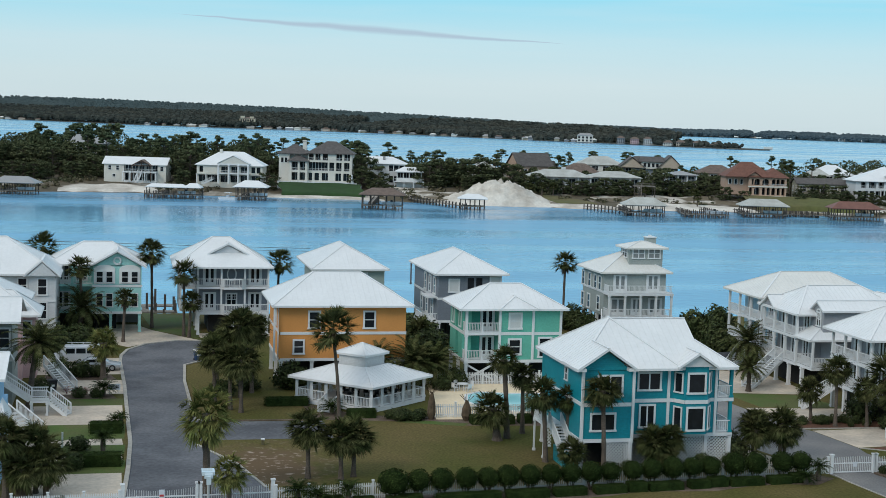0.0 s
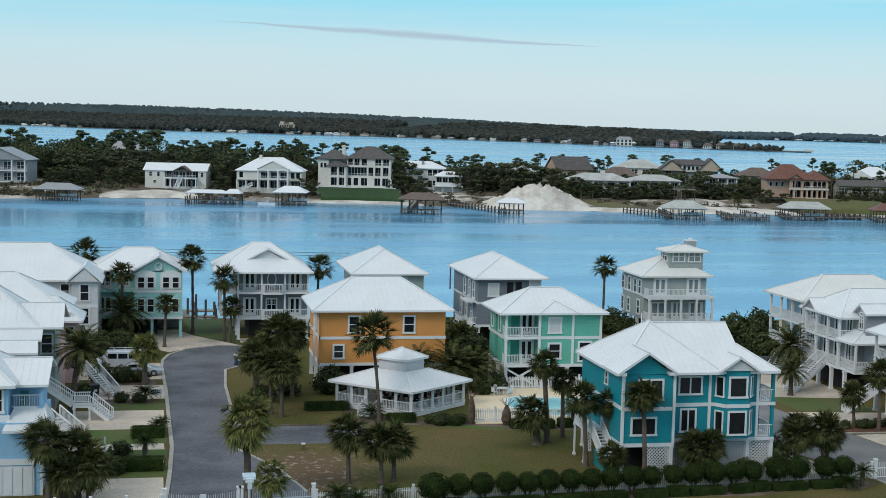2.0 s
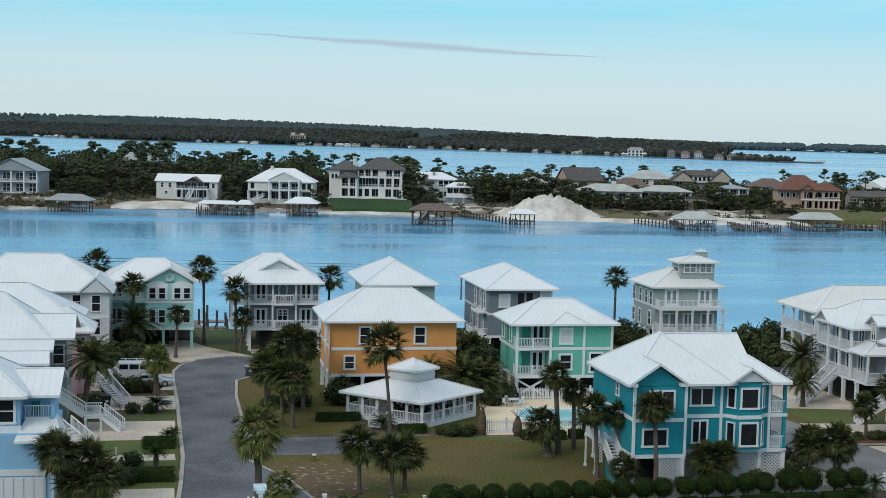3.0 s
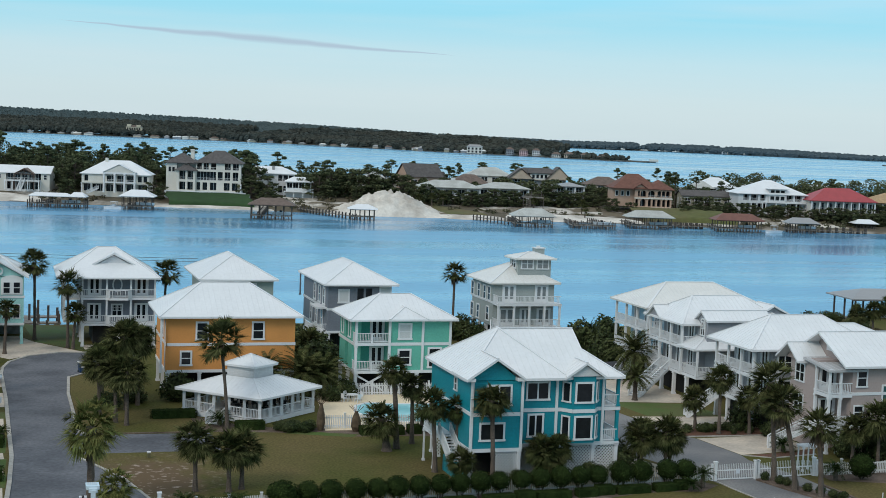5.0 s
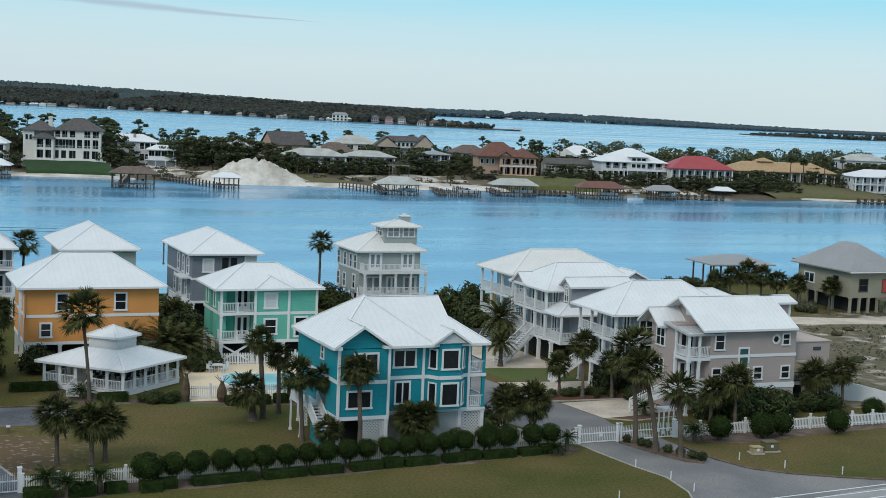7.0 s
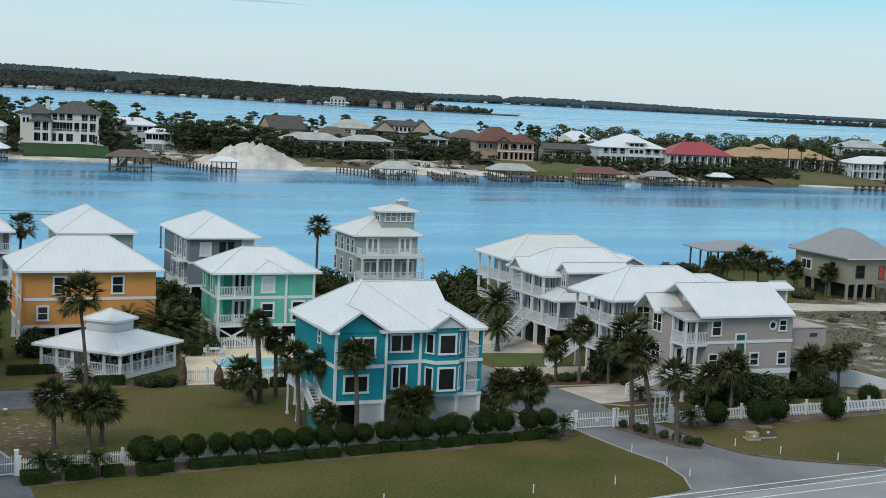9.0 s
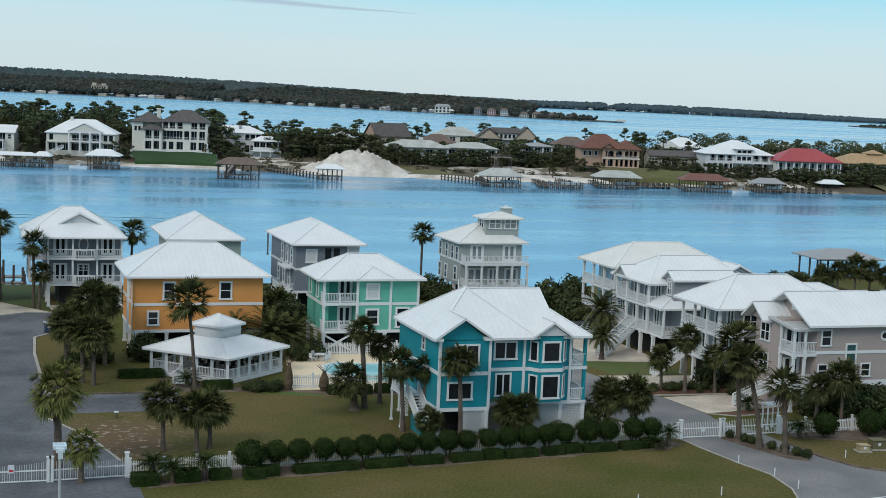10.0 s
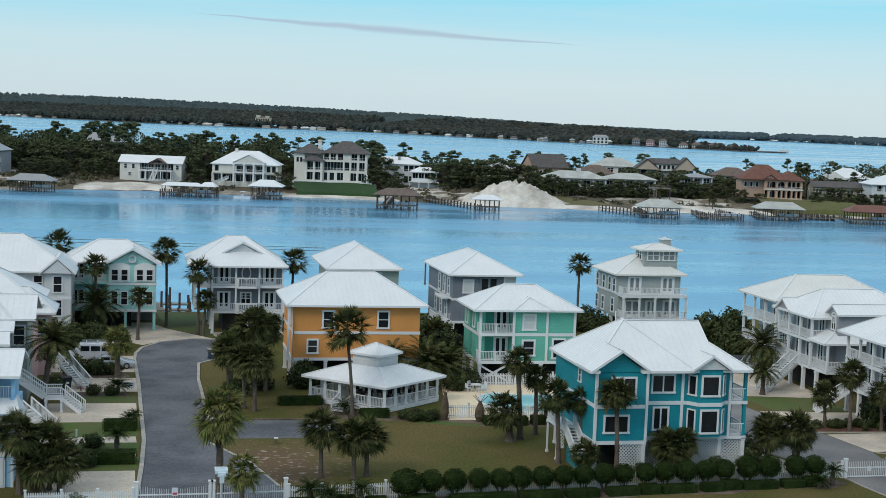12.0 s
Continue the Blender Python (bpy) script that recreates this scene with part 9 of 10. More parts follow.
roof(h, hip_planes(2.0, 12.3, -7.0, 6.0, 6.9, 10.4, "y", 5.6), ROOF_TERRA, None, name="wing_roof")
roof(h, [[(-4.4, -7.4, 6.7), (-1.0, -7.4, 9.0), (-1.0, -1, 9.0), (-4.4, -1, 6.7)], [(2.4, -7.4, 6.7), (2.4, -1, 6.7), (-1.0, -1, 9.0), (-1.0, -7.4, 9.0)]], ROOF_TERRA, None, name="front_gable")
gable_wall(h, "y", -6.6, -3.8, 1.8, 6.8, 8.6, PEACH)
for x in (-9.6, -7.4, -5.2):
    window(h, "F", -3.82, x, 4.0, 0.9, 1.8, "single", 0.14)
part("terrace", boxes((-4, 13, -8.6, -6.2, -2.5, -0.1)), CREAM, h)

far_house("dark_low_house", 264, 493, 24, 9, 9.9, 12.0, TAN, ROOF_DARK, "low olive house with dark shingle roof", 1, 6, False, gables=(True, False), base=5.5)
# white house with a tall dormer front
h = manor("white_dormer_house", 281, 479, 27.5, 13, 5.6, "white house with broad metal roof, dormer block and galleries")
part("wall", boxes((-13, 13, -4.2, 6.5, 0, 6.6)), WHITE_SIDING, h)
facade(h, WHITE_SIDING, -13, 13, -6.6, 6.4, [(0.2, 2.7, [(-12 + 2.2 * i, -10.3 + 2.2 * i) for i in range(11)]), (3.7, 6.0, [(-11, -9), (-8, -5.4), (-4.4, -2.4), (6.0, 8.4), (9.2, 11.8)])], 2.4, True)
roof(h, hip_planes(-14, 14, -7.6, 7.4, 6.4, 11.6, "x", 12.6), ROOF, None)
facade(h, WHITE_SIDING, -1.2, 5.4, -7.2, 8.6, [(4.0, 5.6, [(-0.7, 0.9), (1.3, 2.9), (3.3, 4.9)]), (6.2, 7.9, [(-0.7, 0.9), (1.3, 2.9), (3.3, 4.9)])], 0.4)
part("dormer_wall", boxes((-1.2, 5.4, -6.7, 0, 6.4, 8.6)), WHITE_SIDING, h)
roof(h, hip_planes(-2.0, 6.2, -8.0, 1.0, 8.5, 10.2, "y", 3.2), ROOF, None, name="dormer_roof")
part("balcony", boxes((-3, 13.4, -9.0, -6.6, 3.0, 3.3)), WHITE, h)
railing(h, (-3, -8.9), (13.4, -8.9), 3.3, 1.0, 0.4, each=False)
for x in (-2.8, 1.2, 5.2, 9.2, 13.2):
    post(h, x, -8.7, -0.8, 3.0, 0.35)

h = far_house("red_roofed_house", 304.7, 468, 25, 13, 10.5, 15.2, CREAM, ROOF_RED, "cream house under a big bright red hip roof", 1, 8, True, base=5.5)
h = far_house("tan_roofed_house", 356, 486, 46, 13, 9.4, 13.2, BEIGE, ROOF_TAN, "long house with tan tile roof behind palms", 1, 12, True, base=4.3)
part("lantern", boxes((-8, -3, -2, 2, 7.6, 9.2)), BEIGE, h)
roof(h, hip_planes(-9, -2, -3, 3, 9.1, 10.4, "x", 2.8), ROOF_TAN, None, name="lantern_roof")
far_house("white_upper_house", 412, 500, 20, 11, 14.4, 17.2, WHITE_SIDING, ROOF_FADED, "white house on the higher ground", 2, 5, False)
h = far_house("white_shore_house", 385, 457, 26, 11, 9.4, 12.2, WHITE_SIDING, ROOF, "white shore house with long glazed gallery", 2, 8, True, base=3.0)
h = far_house("back_street_house", 291, 540, 16, 12, 12.0, 16.0, WHITE_SIDING, ROOF, "white-roofed house on the back street", 2, 4, False)
roof(h, hip_planes(-12, -2, -9, 2, 6.0, 9.0, "x", 4.0), ROOF_FADED, None, name="lower_roof")
for x, y, w, ze, zr, m, rm, lab in ((316, 548, 15, 11, 14.2, LIGHT_GREY, ROOF_FADED, "grey-roofed house on the back street"), (246, 556, 16, 11, 14.4, BEIGE, ROOF_BROWN, "brown-roofed house on the back street"), (186, 560, 16, 10, 13.6, BEIGE, ROOF_BROWN, "brown-roofed house behind trees"), (146, 566, 13, 10, 13.4, CREAM, ROOF_FADED, "pale-roofed house behind trees"), (345, 545, 16, 11, 14.0, CREAM, ROOF_FADED, "pale house on the back street")):
    far_house("back_street_house", x, y, w, 11, ze, zr, m, rm, lab, 2, 4, False)
h = far_house("grey_wood_house", -15.4, 632, 15, 10, 15.4, 19.0, LIGHT_GREY, ROOF_GREY, "grey house with porch half hidden in the trees", 2, 4, True, gables=(True, False), base=7)
far_house("grey_left_house", -60, 556, 20, 12, 12.6, 17.2, LIGHT_GREY, ROOF_GREY, "grey gabled house at the wood's edge", 2, 4, True, "y", (True, True))

# boathouses and docks across the channel
for x, y, w, d, ze, zr, m, boat, pier, lab in (
        (-37, 505, 15.5, 8, 4.1, 6.2, ROOF_GREY, True, 10, "boathouse with grey shed roof on dark piles"),
        (43.3, 493, 11.5, 8, 4.7, 6.8, ROOF, True, 16, "boathouse with white roof and moored boat"),
        (83.2, 455, 15, 9, 4.9, 7.0, ROOF_BROWN, True, 44, "boathouse with dark brown roof and many piles"),
        (115, 459, 9.4, 7, 3.9, 5.4, ROOF, False, 4, "small boathouse with white roof at a pier's end"),
        (169.4, 440, 14.5, 9, 3.9, 6.3, ROOF_FADED, True, 26, "boathouse with pale peaked roof and slide"),
        (213, 441, 16.5, 8, 4.2, 6.4, ROOF_FADED, True, 20, "boathouse with pale green-grey roof"),
        (243.5, 434, 17.5, 8, 4.2, 6.4, BRICK_RED, True, 18, "boathouse with red-brown roof"),
        (269, 434, 11, 6, 3.6, 5.4, ROOF_GREY, True, 4, "boathouse with grey shingle roof"),
        (303, 446, 8.4, 5, 3.2, 4.6, ROOF, False, 0, "small white-roofed boat shed")):
    boathouse(x, y, w * 0.92, d * 0.92, ze, zr, m, TURN, lab, 1.3, True, boat, pier, "far_boathouse", 6)
boathouse(16.6, 496, 19.5, 8, 0, 0, None, TURN, "timber dock with lifts and canopies", 1.4, True, True, 18, "boat_dock", 7, rails=True)
for x, w, lab in ((14.2, 14, "white fabric canopy over boat lifts"), (23.2, 6, "arched white canopy at the dock's end")):
    t = thing("dock_canopy", x, 495.5 - (x - 14) * 0.2, 1.4, TURN, lab, "canopy", "canopies over the lifts")
    roof(t, hip_planes(-w / 2, w / 2, -3, 3, 2.6, 3.6 if w > 8 else 4.0, "x", 1.6), ROOF, None)
    for px in (-w / 2 + 0.4, 0.0, w / 2 - 0.4):
        for y in (-2.8, 2.8):
            post(t, px, y, 0, 2.6, 0.2, PILING)
boathouse(190, 437, 15, 8, 0, 0, None, TURN, "open timber dock with many piles", 1.2, True, True, 24, "boat_dock", 8, rails=True)
boathouse(228, 446, 16, 2.2, 0, 0, None, TURN, "low timber walkway at the water", 0.9, True, False, 0, "shore_pier", 9)
boathouse(285, 436, 22, 2.5, 0, 0, None, TURN, "low timber walkway at the water", 0.8, True, False, 0, "shore_pier", 9)
boathouse(366, 426, 26, 2.5, 0, 0, None, TURN, "long narrow timber pier along the shore", 0.9, True, False, 0, "shore_pier", 10)


def footpier(x0, y0, x1, y1, label, z=1.2):
    """A narrow pier on paired piles from the bank out to a boathouse."""
    L = math.hypot(x1 - x0, y1 - y0)
    t = thing("timber_pier", x0, y0, 0, math.degrees(math.atan2(y1 - y0, x1 - x0)), label, "pier", "piers across the channel")
    part("walkway", boxes((0, L, -0.7, 0.7, z - 0.15, z)), DECKWOOD, t)
    pm = mesh_of(boxes((-0.14, 0.14, -0.14, 0.14, -1.5, z + 0.9)), "piling", PILING)
    for k in range(int(L / 2.4)):
        for s in (-0.75, 0.75):
            share("piling", pm, t, (1 + k * 2.4, s, 0))


footpier(101, 499, 111.5, 461, "timber pier with dark piles beside the sand heap")
footpier(159, 471, 164, 446, "timber pier that leads to the pale boathouse")
footpier(200, 463, 197, 443, "short timber pier behind the open dock")
footpier(222, 462, 236, 440, "timber pier beside the red-brown boathouse", 1.0)
footpier(378, 430, 410, 418, "long timber pier with low piles", 1.0)


def motorboat(x, y, turn, label):
    t = thing("motorboat", x, y, 0, turn, label, "boat", "boats on the channel")
    bm = bmesh.new()
    hull = [(-3.2, 1.0), (1.0, 1.15), (2.6, 0.8), (3.8, 0.03)]
    lo = [bm.verts.new((a * 0.95, s * 1 * b * 0.7, -0.1)) for s in (1,) for a, b in hull] + [bm.verts.new((a * 0.95, -b * 0.7, -0.1)) for a, b in hull[::-1]]
    hi = [bm.verts.new((a, b, 0.9)) for a, b in hull] + [bm.verts.new((a, -b, 0.9)) for a, b in hull[::-1]]
    bm.faces.new(lo[::-1]), bm.faces.new(hi)
    for i in range(8):
        bm.faces.new((lo[i], lo[(i + 1) % 8], hi[(i + 1) % 8], hi[i]))
    bmesh.ops.recalc_face_normals(bm, faces=bm.faces)
    part("hull", bm, CAR_WHITE, t)
    part("console", boxes((-0.6, 0.6, -0.5, 0.5, 0.9, 1.7)), CAR_SILVER, t)
    part("canopy", boxes((-1.2, 1.0, -0.9, 0.9, 2.5, 2.6)), WHITE, t)
    for sx in (-1.0, 0.8):
        for sy in (-0.8, 0.8):
            part("stanchion", boxes((sx - 0.04, sx + 0.04, sy - 0.04, sy + 0.04, 0.9, 2.5)), LAMP_GREY, t)


motorboat(256, 430, 190, "white motorboat idling near the far docks")
motorboat(35, 491, 150, "white cabin boat moored at the far dock")

# ---- trees of the far island ----


def tree_mesh(seed, kind):
    """Trunk with limbs, and a crown of leaf clumps with gaps; about 1 m tall in all."""
    r = random.Random(seed)
    bm = bmesh.new()
    bend = r.uniform(-0.07, 0.07)
    V, F = [], []
    clumps = []
    if kind == "pine":
        tube(bm, [((0, 0, 0), 0.017), ((bend * 0.4, 0, 0.4), 0.013), ((bend, 0, 0.9), 0.006)], 6)
        for k in range(r.randint(9, 13)):
            z = r.uniform(0.60, 0.95)
            a = k * 2.4 + r.uniform(-0.5, 0.5)
            q = (0.30 - 0.30 * abs(z - 0.76) / 0.35) * r.uniform(0.25, 1.0)
            clumps.append((Vector((bend + q * math.cos(a), q * math.sin(a), z)), r.uniform(0.07, 0.12), 0.42, 80))
        clumps.append((Vector((bend, 0, 0.95)), 0.11, 0.45, 80))
    else:
        tube(bm, [((0, 0, 0), 0.03), ((bend * 0.4, 0, 0.3), 0.022), ((bend, 0, 0.75), 0.01)], 6)
        for k in range(44):
            z = r.uniform(0.10, 0.90)
            a = r.uniform(0, 6.28)
            q = 0.42 * math.sqrt(max(0.05, 1 - ((z - 0.48) / 0.52) ** 2)) * r.uniform(0.45, 1.0)
            clumps.append((Vector((q * math.cos(a), q * math.sin(a), z)), r.uniform(0.07, 0.14), 0.65, 62))
    for c, s, fl, count in clumps:
        beam(bm, (bend * c.z, 0, max(0.05, c.z - 0.10)), c, 0.008)
        for i in range(count):
            d = Vector((r.gauss(0, 1), r.gauss(0, 1), r.gauss(0, 1))).normalized()
            p = c + Vector((d.x, d.y, d.z * fl)) * s * r.uniform(0.3, 1.1)
            u = d.cross(Vector((r.uniform(-1, 1), r.uniform(-1, 1), r.uniform(-1, 1)))).normalized()
            v = d.cross(u)
            w = r.uniform(0.014, 0.030)
            n0 = len(V)
            V.extend([p - u * w, p + v * w, p + u * w, p - v * w])
            F.append((n0, n0 + 1, n0 + 2, n0 + 3))
    tm = mesh_of(bm, "trunk", PINE_BARK)
    cm = bpy.data.meshes.new("crown")
    cm.from_pydata([v[:] for v in V], [], F)
    cm.materials.append(LEAF_PINE if kind == "pine" else LEAF_OAK)
    return tm, cm


PINES = [tree_mesh(s, "pine") for s in (101, 102, 103, 104, 105, 106)]
WOOD = []   # trees past the nearest few hundred
OAKS = [tree_mesh(s, "oak") for s in (111, 112, 113, 114)]


def clear_of_houses(x, y, front):
    """No tree inside a house, nor close before the open fronts."""
    for hx, hy, w, d in BUILT:
        if abs(x - hx) < w / 2 + 2.5 and hy - d / 2 - front < y < hy + d / 2 + 3:
            return False
    return True


def far_tree(x, y, h, kind="oak", z=None, front=16):
    r = random.Random(int(x * 13 + y * 7))
    if not clear_of_houses(x, y, front):
        return None
    z = ground_at(x, y) - 0.3 if z is None else z
    if kind == "oak" and y > far_shore(x) + 78:
        WOOD.append((x, y, z, h, r.uniform(0, 6)))
        return None
    t = thing("pine_tree" if kind == "pine" else "oak_tree", x, y, z, 0, "tall pine with bare trunk and flat clumped crown" if kind == "pine" else "dark spreading live oak", "tree", "trees across the channel")
    tm, cm = r.choice(PINES if kind == "pine" else OAKS)
    k = h * (r.uniform(0.85, 1.2) if kind == "pine" else r.uniform(1.2, 1.6))
    turn = r.uniform(0, 6)
    share("trunk", tm, t, (0, 0, 0), (0, 0, turn), (h, h, h))
    share("crown", cm, t, (0, 0, 0), (0, 0, turn), (k, k, h))
    return t


tr = random.Random(5)
# dense wood at the left, thinner between the houses
for k in range(330):
    x = tr.uniform(-130, 62)
    d = tr.uniform(30, 170)
    far_tree(x, far_shore(x) + d, (tr.uniform(7, 10.5) if d > 45 else tr.uniform(4.5, 7)) * (1.25 if x < 0 else 1.0), "oak")
for k in range(85):
    x = tr.uniform(-130, 118)
    far_tree(x, far_shore(x) + tr.uniform(60, 190), tr.uniform(11.5, 16) * (1.15 if x < 0 else 1.0), "pine")
for k in range(280):
    x = tr.uniform(62, 300)
    d = 36 + 90 * tr.random()
    far_tree(x, far_shore(x) + d, tr.uniform(3.4, 5.4) if d < 52 else tr.uniform(5.0, 8.0), "oak", front=8)
for k in range(30):
    x = tr.uniform(100, 300)
    far_tree(x, far_shore(x) + tr.uniform(75, 180), tr.uniform(9, 12), "pine")
for k in range(150):
    x = tr.uniform(285, 470)
    far_tree(x, far_shore(x) + tr.uniform(62, 160), tr.uniform(7, 11.5), tr.choice(("oak", "pine", "oak")), front=6)
for x, y, h, kd in ((122.9, 552, 13.5, "pine"), (96, 562, 13, "pine"), (88, 560, 14, "pine"), (92, 566, 13, "pine"), (57, 545, 13, "oak"), (54, 533, 9, "oak"), (52, 527, 6, "oak"), (90, 533, 10, "oak"), (94, 526, 8, "oak"), (88, 525, 7, "oak"), (24, 545, 11, "oak"), (20, 552, 9, "oak"), (22, 535, 5, "oak"), (27, 552, 14, "pine"),
                    (92, 514, 4.5, "oak"), (96, 510, 3.5, "oak"), (114, 526, 9, "oak"), (120, 530, 9.5, "oak"), (127, 526, 10, "oak"), (133, 524, 11, "oak"), (139, 522, 10, "oak"), (145, 520, 9, "oak"), (150, 512, 6, "oak"), (152, 508, 7, "oak"), (155, 504, 4.6, "oak"), (172, 500, 4.6, "oak"), (178, 504, 6, "oak"), (184, 500, 6, "oak"), (196, 502, 7, "oak"), (202, 504, 8, "oak"), (206, 500, 5, "oak"), (221, 498, 8, "oak"), (224, 494, 7, "oak"), (220, 488, 5, "oak"), (226, 484, 4.5, "oak"),
                    (252, 484, 6, "oak"), (256, 480, 6.5, "oak"), (262, 478, 6, "oak"), (268, 476, 6, "oak"), (252, 474, 4, "oak"), (246, 476, 4, "oak"), (266, 470, 5, "oak"), (292, 464, 5, "oak"), (288, 458, 4, "oak"), (296, 456, 5.6, "oak"), (302, 452, 5, "oak"), (310, 454, 6, "oak"), (318, 460, 6.5, "oak"), (322, 458, 7, "oak"), (328, 462, 7, "oak"), (334, 466, 7, "oak"), (340, 467, 6, "oak"), (346, 470, 6, "oak"), (316, 450, 4.5, "oak"), (324, 452, 5, "oak"), (362, 468, 6, "oak"), (369, 462, 6, "oak"), (374, 452, 5, "oak")):
    far_tree(x, y, h * (1.2 if kd == "oak" else 1.0), kd, front=0)
for k in range(30):
    x = 152 + 2.6 * k
    far_tree(x, far_shore(x) + tr.uniform(33, 39), tr.uniform(4.6, 6.6), "oak", front=0)
for k in range(26):
    x = 248 + 2.2 * k
    far_tree(x, far_shore(x) + tr.uniform(24, 33), tr.uniform(3.6, 5.6), "oak", front=0)
for k in range(26):
    x = 300 + 1.8 * k
    far_tree(x, far_shore(x) + tr.uniform(14, 26), tr.uniform(4.0, 6.4), "oak", front=0)
for k in range(70):
    x = tr.uniform(290, 440)
    far_tree(x, far_shore(x) + tr.uniform(46, 66), tr.uniform(7, 10), "oak", front=0)
for x, y, h in ((250, 500, 11), (253, 501, 11.5), (352, 470, 11), (357, 468, 10), (366, 466, 11), (360, 472, 10), (272, 520, 10), (147, 500, 4), (151, 497, 4.5), (156, 499, 4), (186, 482, 5), (206, 484, 4.5), (204, 476, 4), (378, 470, 11), (382, 446, 8), (12, 560, 9)):
    p = thing("palm_tree", x, y, ground_at(x, y) - 0.2, 0, "fan palm on the far shore", "palm tree", "palms across the channel")
    bm = bmesh.new()
    tube(bm, [((0, 0, 0), 0.25), ((0, 0, h), 0.17)], 7)
    part("trunk", bm, BARK, p)
    share("crown", FANS_TALL[int(x) % 3], p, (0, 0, h), (0, 0, x), (2.3, 1.9, 1.9))

# the deeper oaks stand too close to count: one wood
V, F = [], []
for x, y, z, h, turn in WOOD:
    r = random.Random(int(x * 7 + y))
    for i in range(420):
        zz = r.uniform(0.05, 1.0)
        a = r.uniform(0, 6.283)
        lump = 0.78 + 0.34 * noise.noise((math.cos(a) * 2.2 + x, math.sin(a) * 2.2 + y, zz * 4.0))
        q = 0.60 * h * math.sqrt(max(0.04, 1 - ((zz - 0.45) / 0.56) ** 2)) * r.uniform(0.35, 1.0) ** 0.5 * lump
        p = Vector((x + q * math.cos(a), y + q * math.sin(a), z + h * zz * (0.9 + 0.15 * lump)))
        u = Vector((r.gauss(0, 1), r.gauss(0, 1), r.gauss(0, 1))).normalized()
        v = u.orthogonal().normalized()
        w = r.uniform(0.25, 0.6)
        n0 = len(V)
        V.extend([p - u * w, p + v * w, p + u * w, p - v * w])
        F.append((n0, n0 + 1, n0 + 2, n0 + 3))
me = bpy.data.meshes.new("oak_wood")
me.from_pydata([v[:] for v in V], [], F)
me.materials.append(LEAF_OAK)
tagged(new("oak_wood", me), "dense dark wood of live oaks across the channel", "woods", kind="stuff")

# scrub over the far bank: countless small bushes
V, F = [], []
sr = random.Random(9)
for k in range(4200):
    x = sr.uniform(-230, 480)
    d = 6 + 60 * sr.random() ** 1.2
    if 50 < x < 90 and d < 30 or 106 < x < 152 and d < 26 and sr.random() < 0.9 or -24 < x < 12 and d < 20 or 320 < x < 376 and d < 34 or 142 < x < 167 and d < 28 and sr.random() < 0.8 or 172 < x < 222 and d < 34 and sr.random() < 0.7 or 222 < x < 256 and d < 22 or 138 < x < 224 and d < 13 or not clear_of_houses(x, far_shore(x) + d, 4):
        continue
    if noise.noise((x * 0.03, d * 0.05, 0.0)) < -0.2:
        continue
    c = Vector((x, far_shore(x) + d, far_height(x, d)))
    s = sr.uniform(0.7, 2.0)
    for i in range(26):
        q = Vector((sr.gauss(0, 1), sr.gauss(0, 1), abs(sr.gauss(0, 0.8)))).normalized()
        p = c + q * s * sr.uniform(0.4, 1.0)
        u = q.cross(Vector((sr.uniform(-1, 1), sr.uniform(-1, 1), sr.uniform(-1, 1)))).normalized()
        v = q.cross(u)
        w = sr.uniform(0.2, 0.5)
        n0 = len(V)
        V.extend([p - u * w, p + v * w, p + u * w, p - v * w])
        F.append((n0, n0 + 1, n0 + 2, n0 + 3))
me = bpy.data.meshes.new("shore_scrub")
me.from_pydata([v[:] for v in V], [], F)
me.materials.append(LEAF_SCRUB)
tagged(new("shore_scrub", me), "low olive and brown scrub on the far bank", "scrub", kind="stuff")

# small houses and piers at the foot of the distant woods
pr = random.Random(12)
for k in range(58):
    f = pr.random()
    i = min(len(PEN) - 2, 2 + int(f * (len(PEN) - 3)))
    g = pr.random()
    x, y = PEN[i][0] + (PEN[i + 1][0] - PEN[i][0]) * g, PEN[i][1] + (PEN[i + 1][1] - PEN[i][1]) * g - 8
    w = pr.uniform(8, 20)
    hh = pr.uniform(2.0, 4.6)
    t = thing("distant_house", x, y + 6, 0.5, -25, "small pale roofed building at the far wood's edge", "house", "distant shore buildings")
    part("wall", boxes((-w / 2, w / 2, -4, 4, 0, hh)), pr.choice((BEIGE, CREAM, TAN, LIGHT_GREY)), t)
    roof(t, hip_planes(-w / 2 - 1, w / 2 + 1, -5, 5, hh, hh + pr.uniform(1.5, 3), "x", 4), pr.choice((ROOF, ROOF_CREAM, ROOF_GREY, ROOF_BROWN)), None)
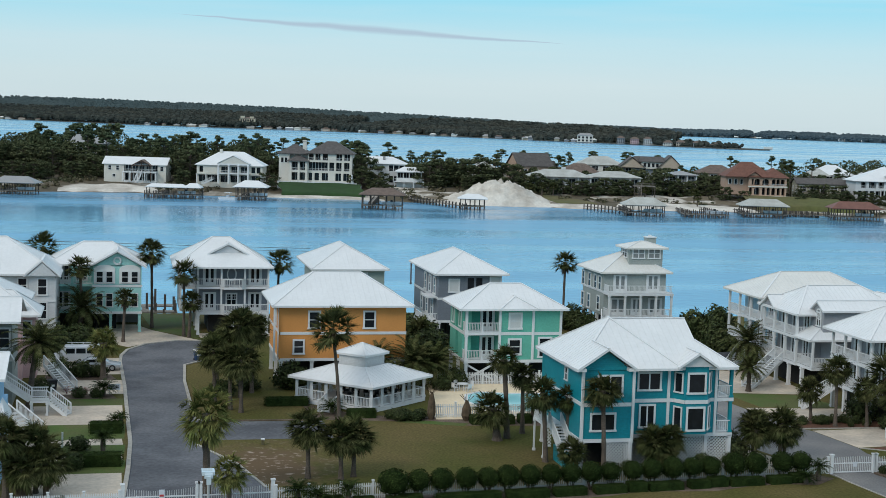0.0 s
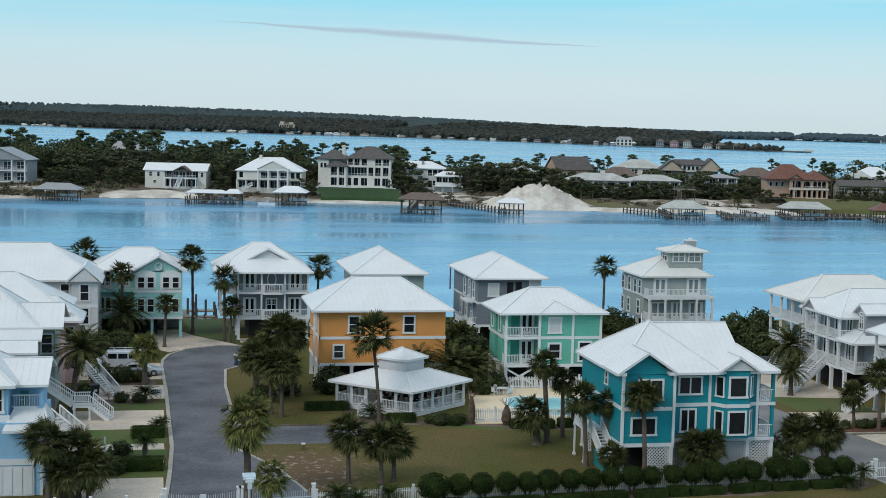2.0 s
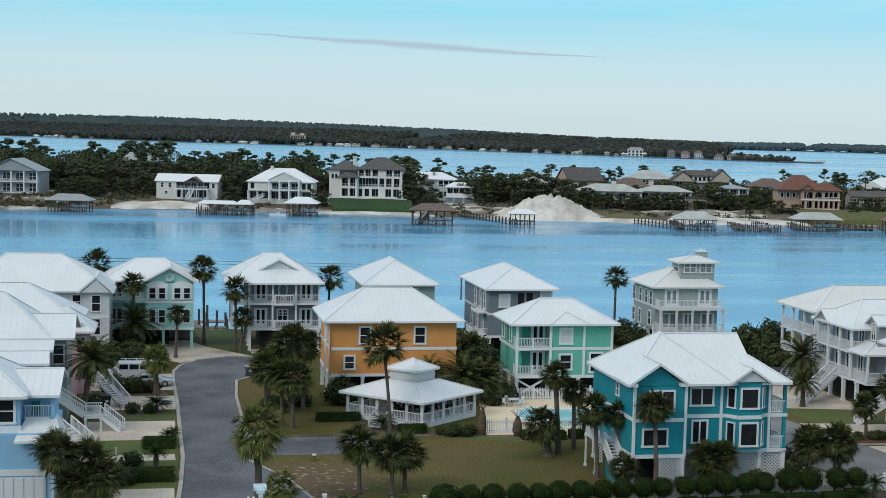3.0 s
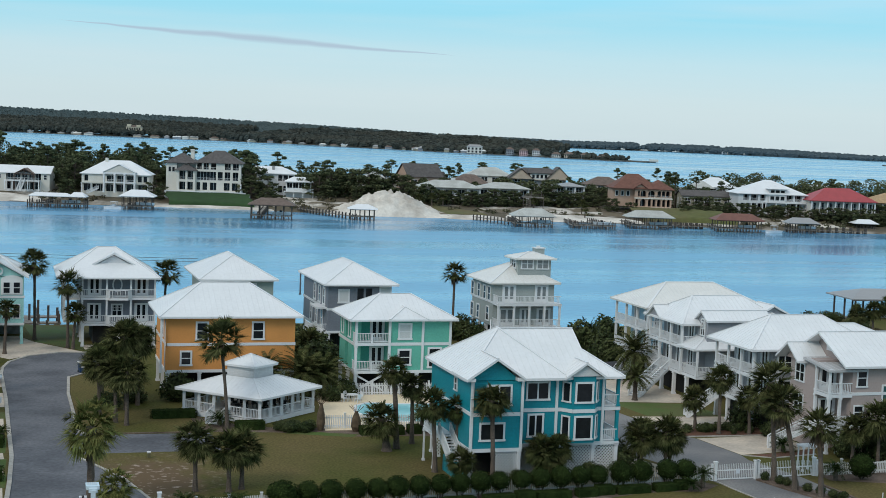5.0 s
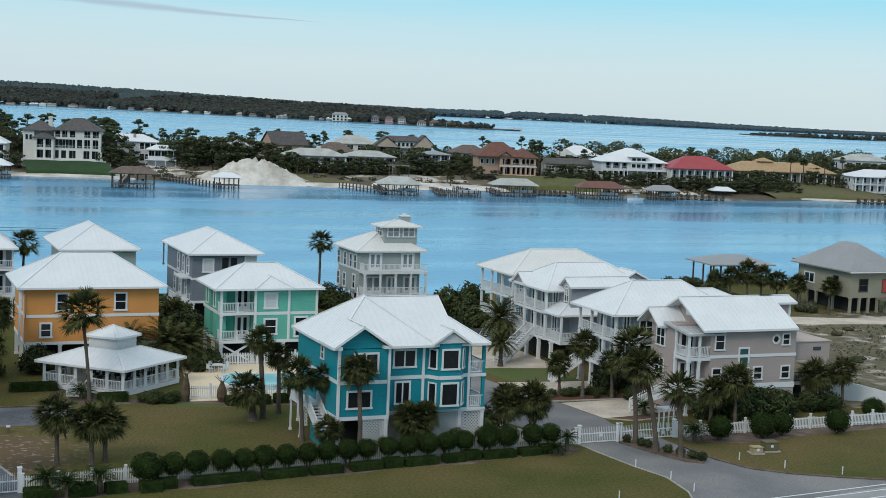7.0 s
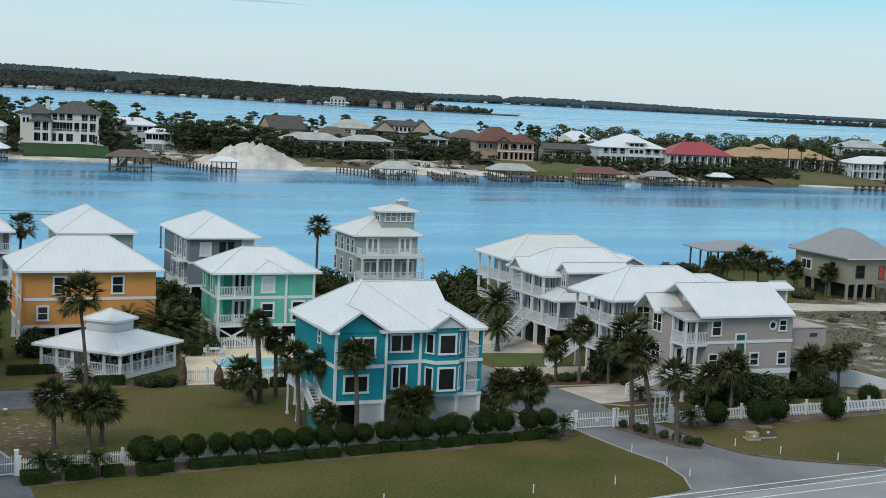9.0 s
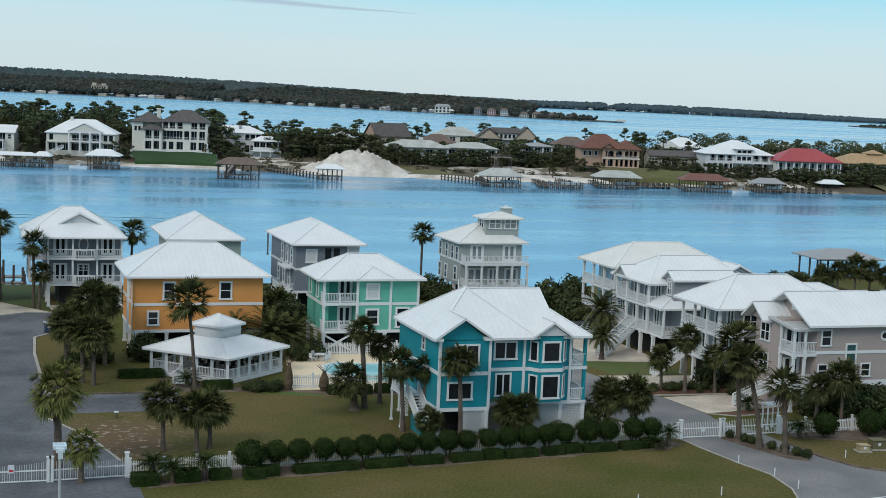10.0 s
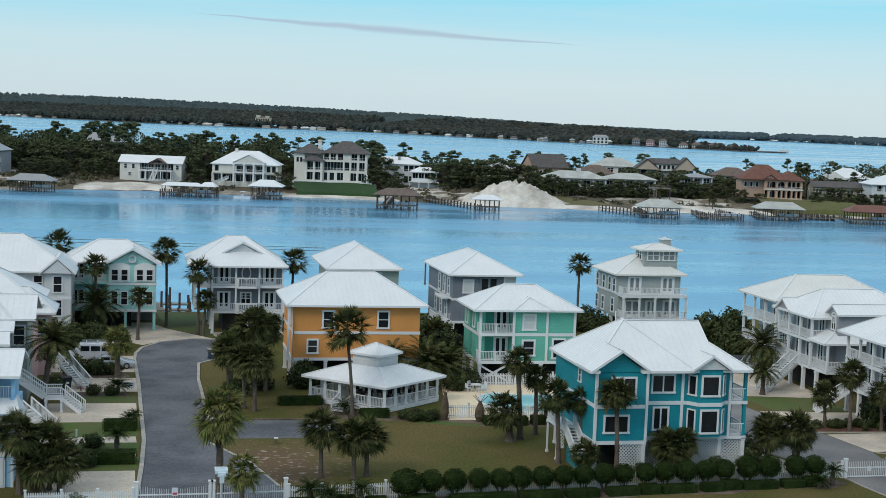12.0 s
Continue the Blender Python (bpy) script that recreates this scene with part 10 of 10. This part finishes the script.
for x, y, w, hh, m in ((727, 2150, 25, 11, CREAM), (770, 2100, 12, 9, LIGHT_GREY), (786, 2080, 13, 8, ROSE), (800, 2060, 12, 9, WHITE_SIDING), (806, 1990, 13, 5, CREAM), (823, 1980, 14, 6, BEIGE), (842, 1960, 14, 6, LIGHT_GREY), (856, 1930, 14, 4, CREAM)):
    t = thing("point_house", x, y + 14, 1.0, -20, "pale house among trees on the wooded point", "house", "distant shore buildings")
    part("wall", boxes((-w / 2, w / 2, -6, 6, 0, hh)), m, t)
    for c in range(4):
        part("window", boxes((-w / 2 + w * (c + 0.25) / 4, -w / 2 + w * (c + 0.75) / 4, -6.2, -6.0, hh * 0.55, hh * 0.85), (-w / 2 + w * (c + 0.25) / 4, -w / 2 + w * (c + 0.75) / 4, -6.2, -6.0, hh * 0.12, hh * 0.4)), GLASS, t)
    roof(t, hip_planes(-w / 2 - 1, w / 2 + 1, -7, 7, hh, hh + 3.5, "x", 5), ROOF_GREY if w > 17 else ROOF_BROWN, None)
for k in range(26):
    x = 1750 + pr.random() * 560
    y = 4360 - max(0, x - 2000) * 1.6 - max(0, x - 2160) * 1.2 - 25
    t = thing("far_shore_building", x, y, 1.0, -25, "tiny pale building on the far shore", "building", "far shore buildings")
    w = pr.uniform(10, 36)
    part("wall", boxes((-w / 2, w / 2, -5, 5, 0, pr.uniform(4, 9))), pr.choice((CREAM, WHITE_SIDING, BEIGE)), t)
t = thing("hill_villa", 247, 2930, 12.0, -12, "cream villa standing among the distant trees", "house", "distant shore buildings")
VILLA = mat("cream_villa_stucco", (0.52, 0.45, 0.33), 0.8, 0.08)
part("wall", boxes((-16, 16, -8, 8, 0, 9)), VILLA, t)
part("tower", boxes((-14, -6, -9, 2, 9, 14)), VILLA, t)
part("tower", boxes((5, 13, -9, 2, 9, 13)), VILLA, t)
roof(t, hip_planes(-17, 17, -9, 9, 9, 12, "x", 6), ROOF_BROWN, None)
for c in range(6):
    part("window", boxes((-14 + 4.8 * c, -11.4 + 4.8 * c, -9.2, -8.0, 3, 7)), GLASS, t)
t = thing("navigation_pier", 903, 1862, 0, -15, "small pier hut off the wooded point", "pier")
part("hut", boxes((-6, 6, -3, 3, 2, 5)), CREAM, t)
part("walkway", boxes((-60, 6, -1, 1, 1.2, 1.8)), DECKWOOD, t)

# two thin overhead lines that cross behind the back row of houses
CABLE_Z = (11.7, 10.6)
for dz in (0.0, 0.42):
    bm = bmesh.new()
    for k in range(12):
        f, g = k / 12, (k + 1) / 12
        beam(bm, (-26 + 52 * f, 199, CABLE_Z[0] + (CABLE_Z[1] - CABLE_Z[0]) * f - 0.4 * f * (1 - f) + dz), (-26 + 52 * g, 199, CABLE_Z[0] + (CABLE_Z[1] - CABLE_Z[0]) * g - 0.4 * g * (1 - g) + dz), 0.05)
    tagged(part("overhead_cable", bm, PILING), "thin dark overhead cable behind the houses", "cable", kind="structure")
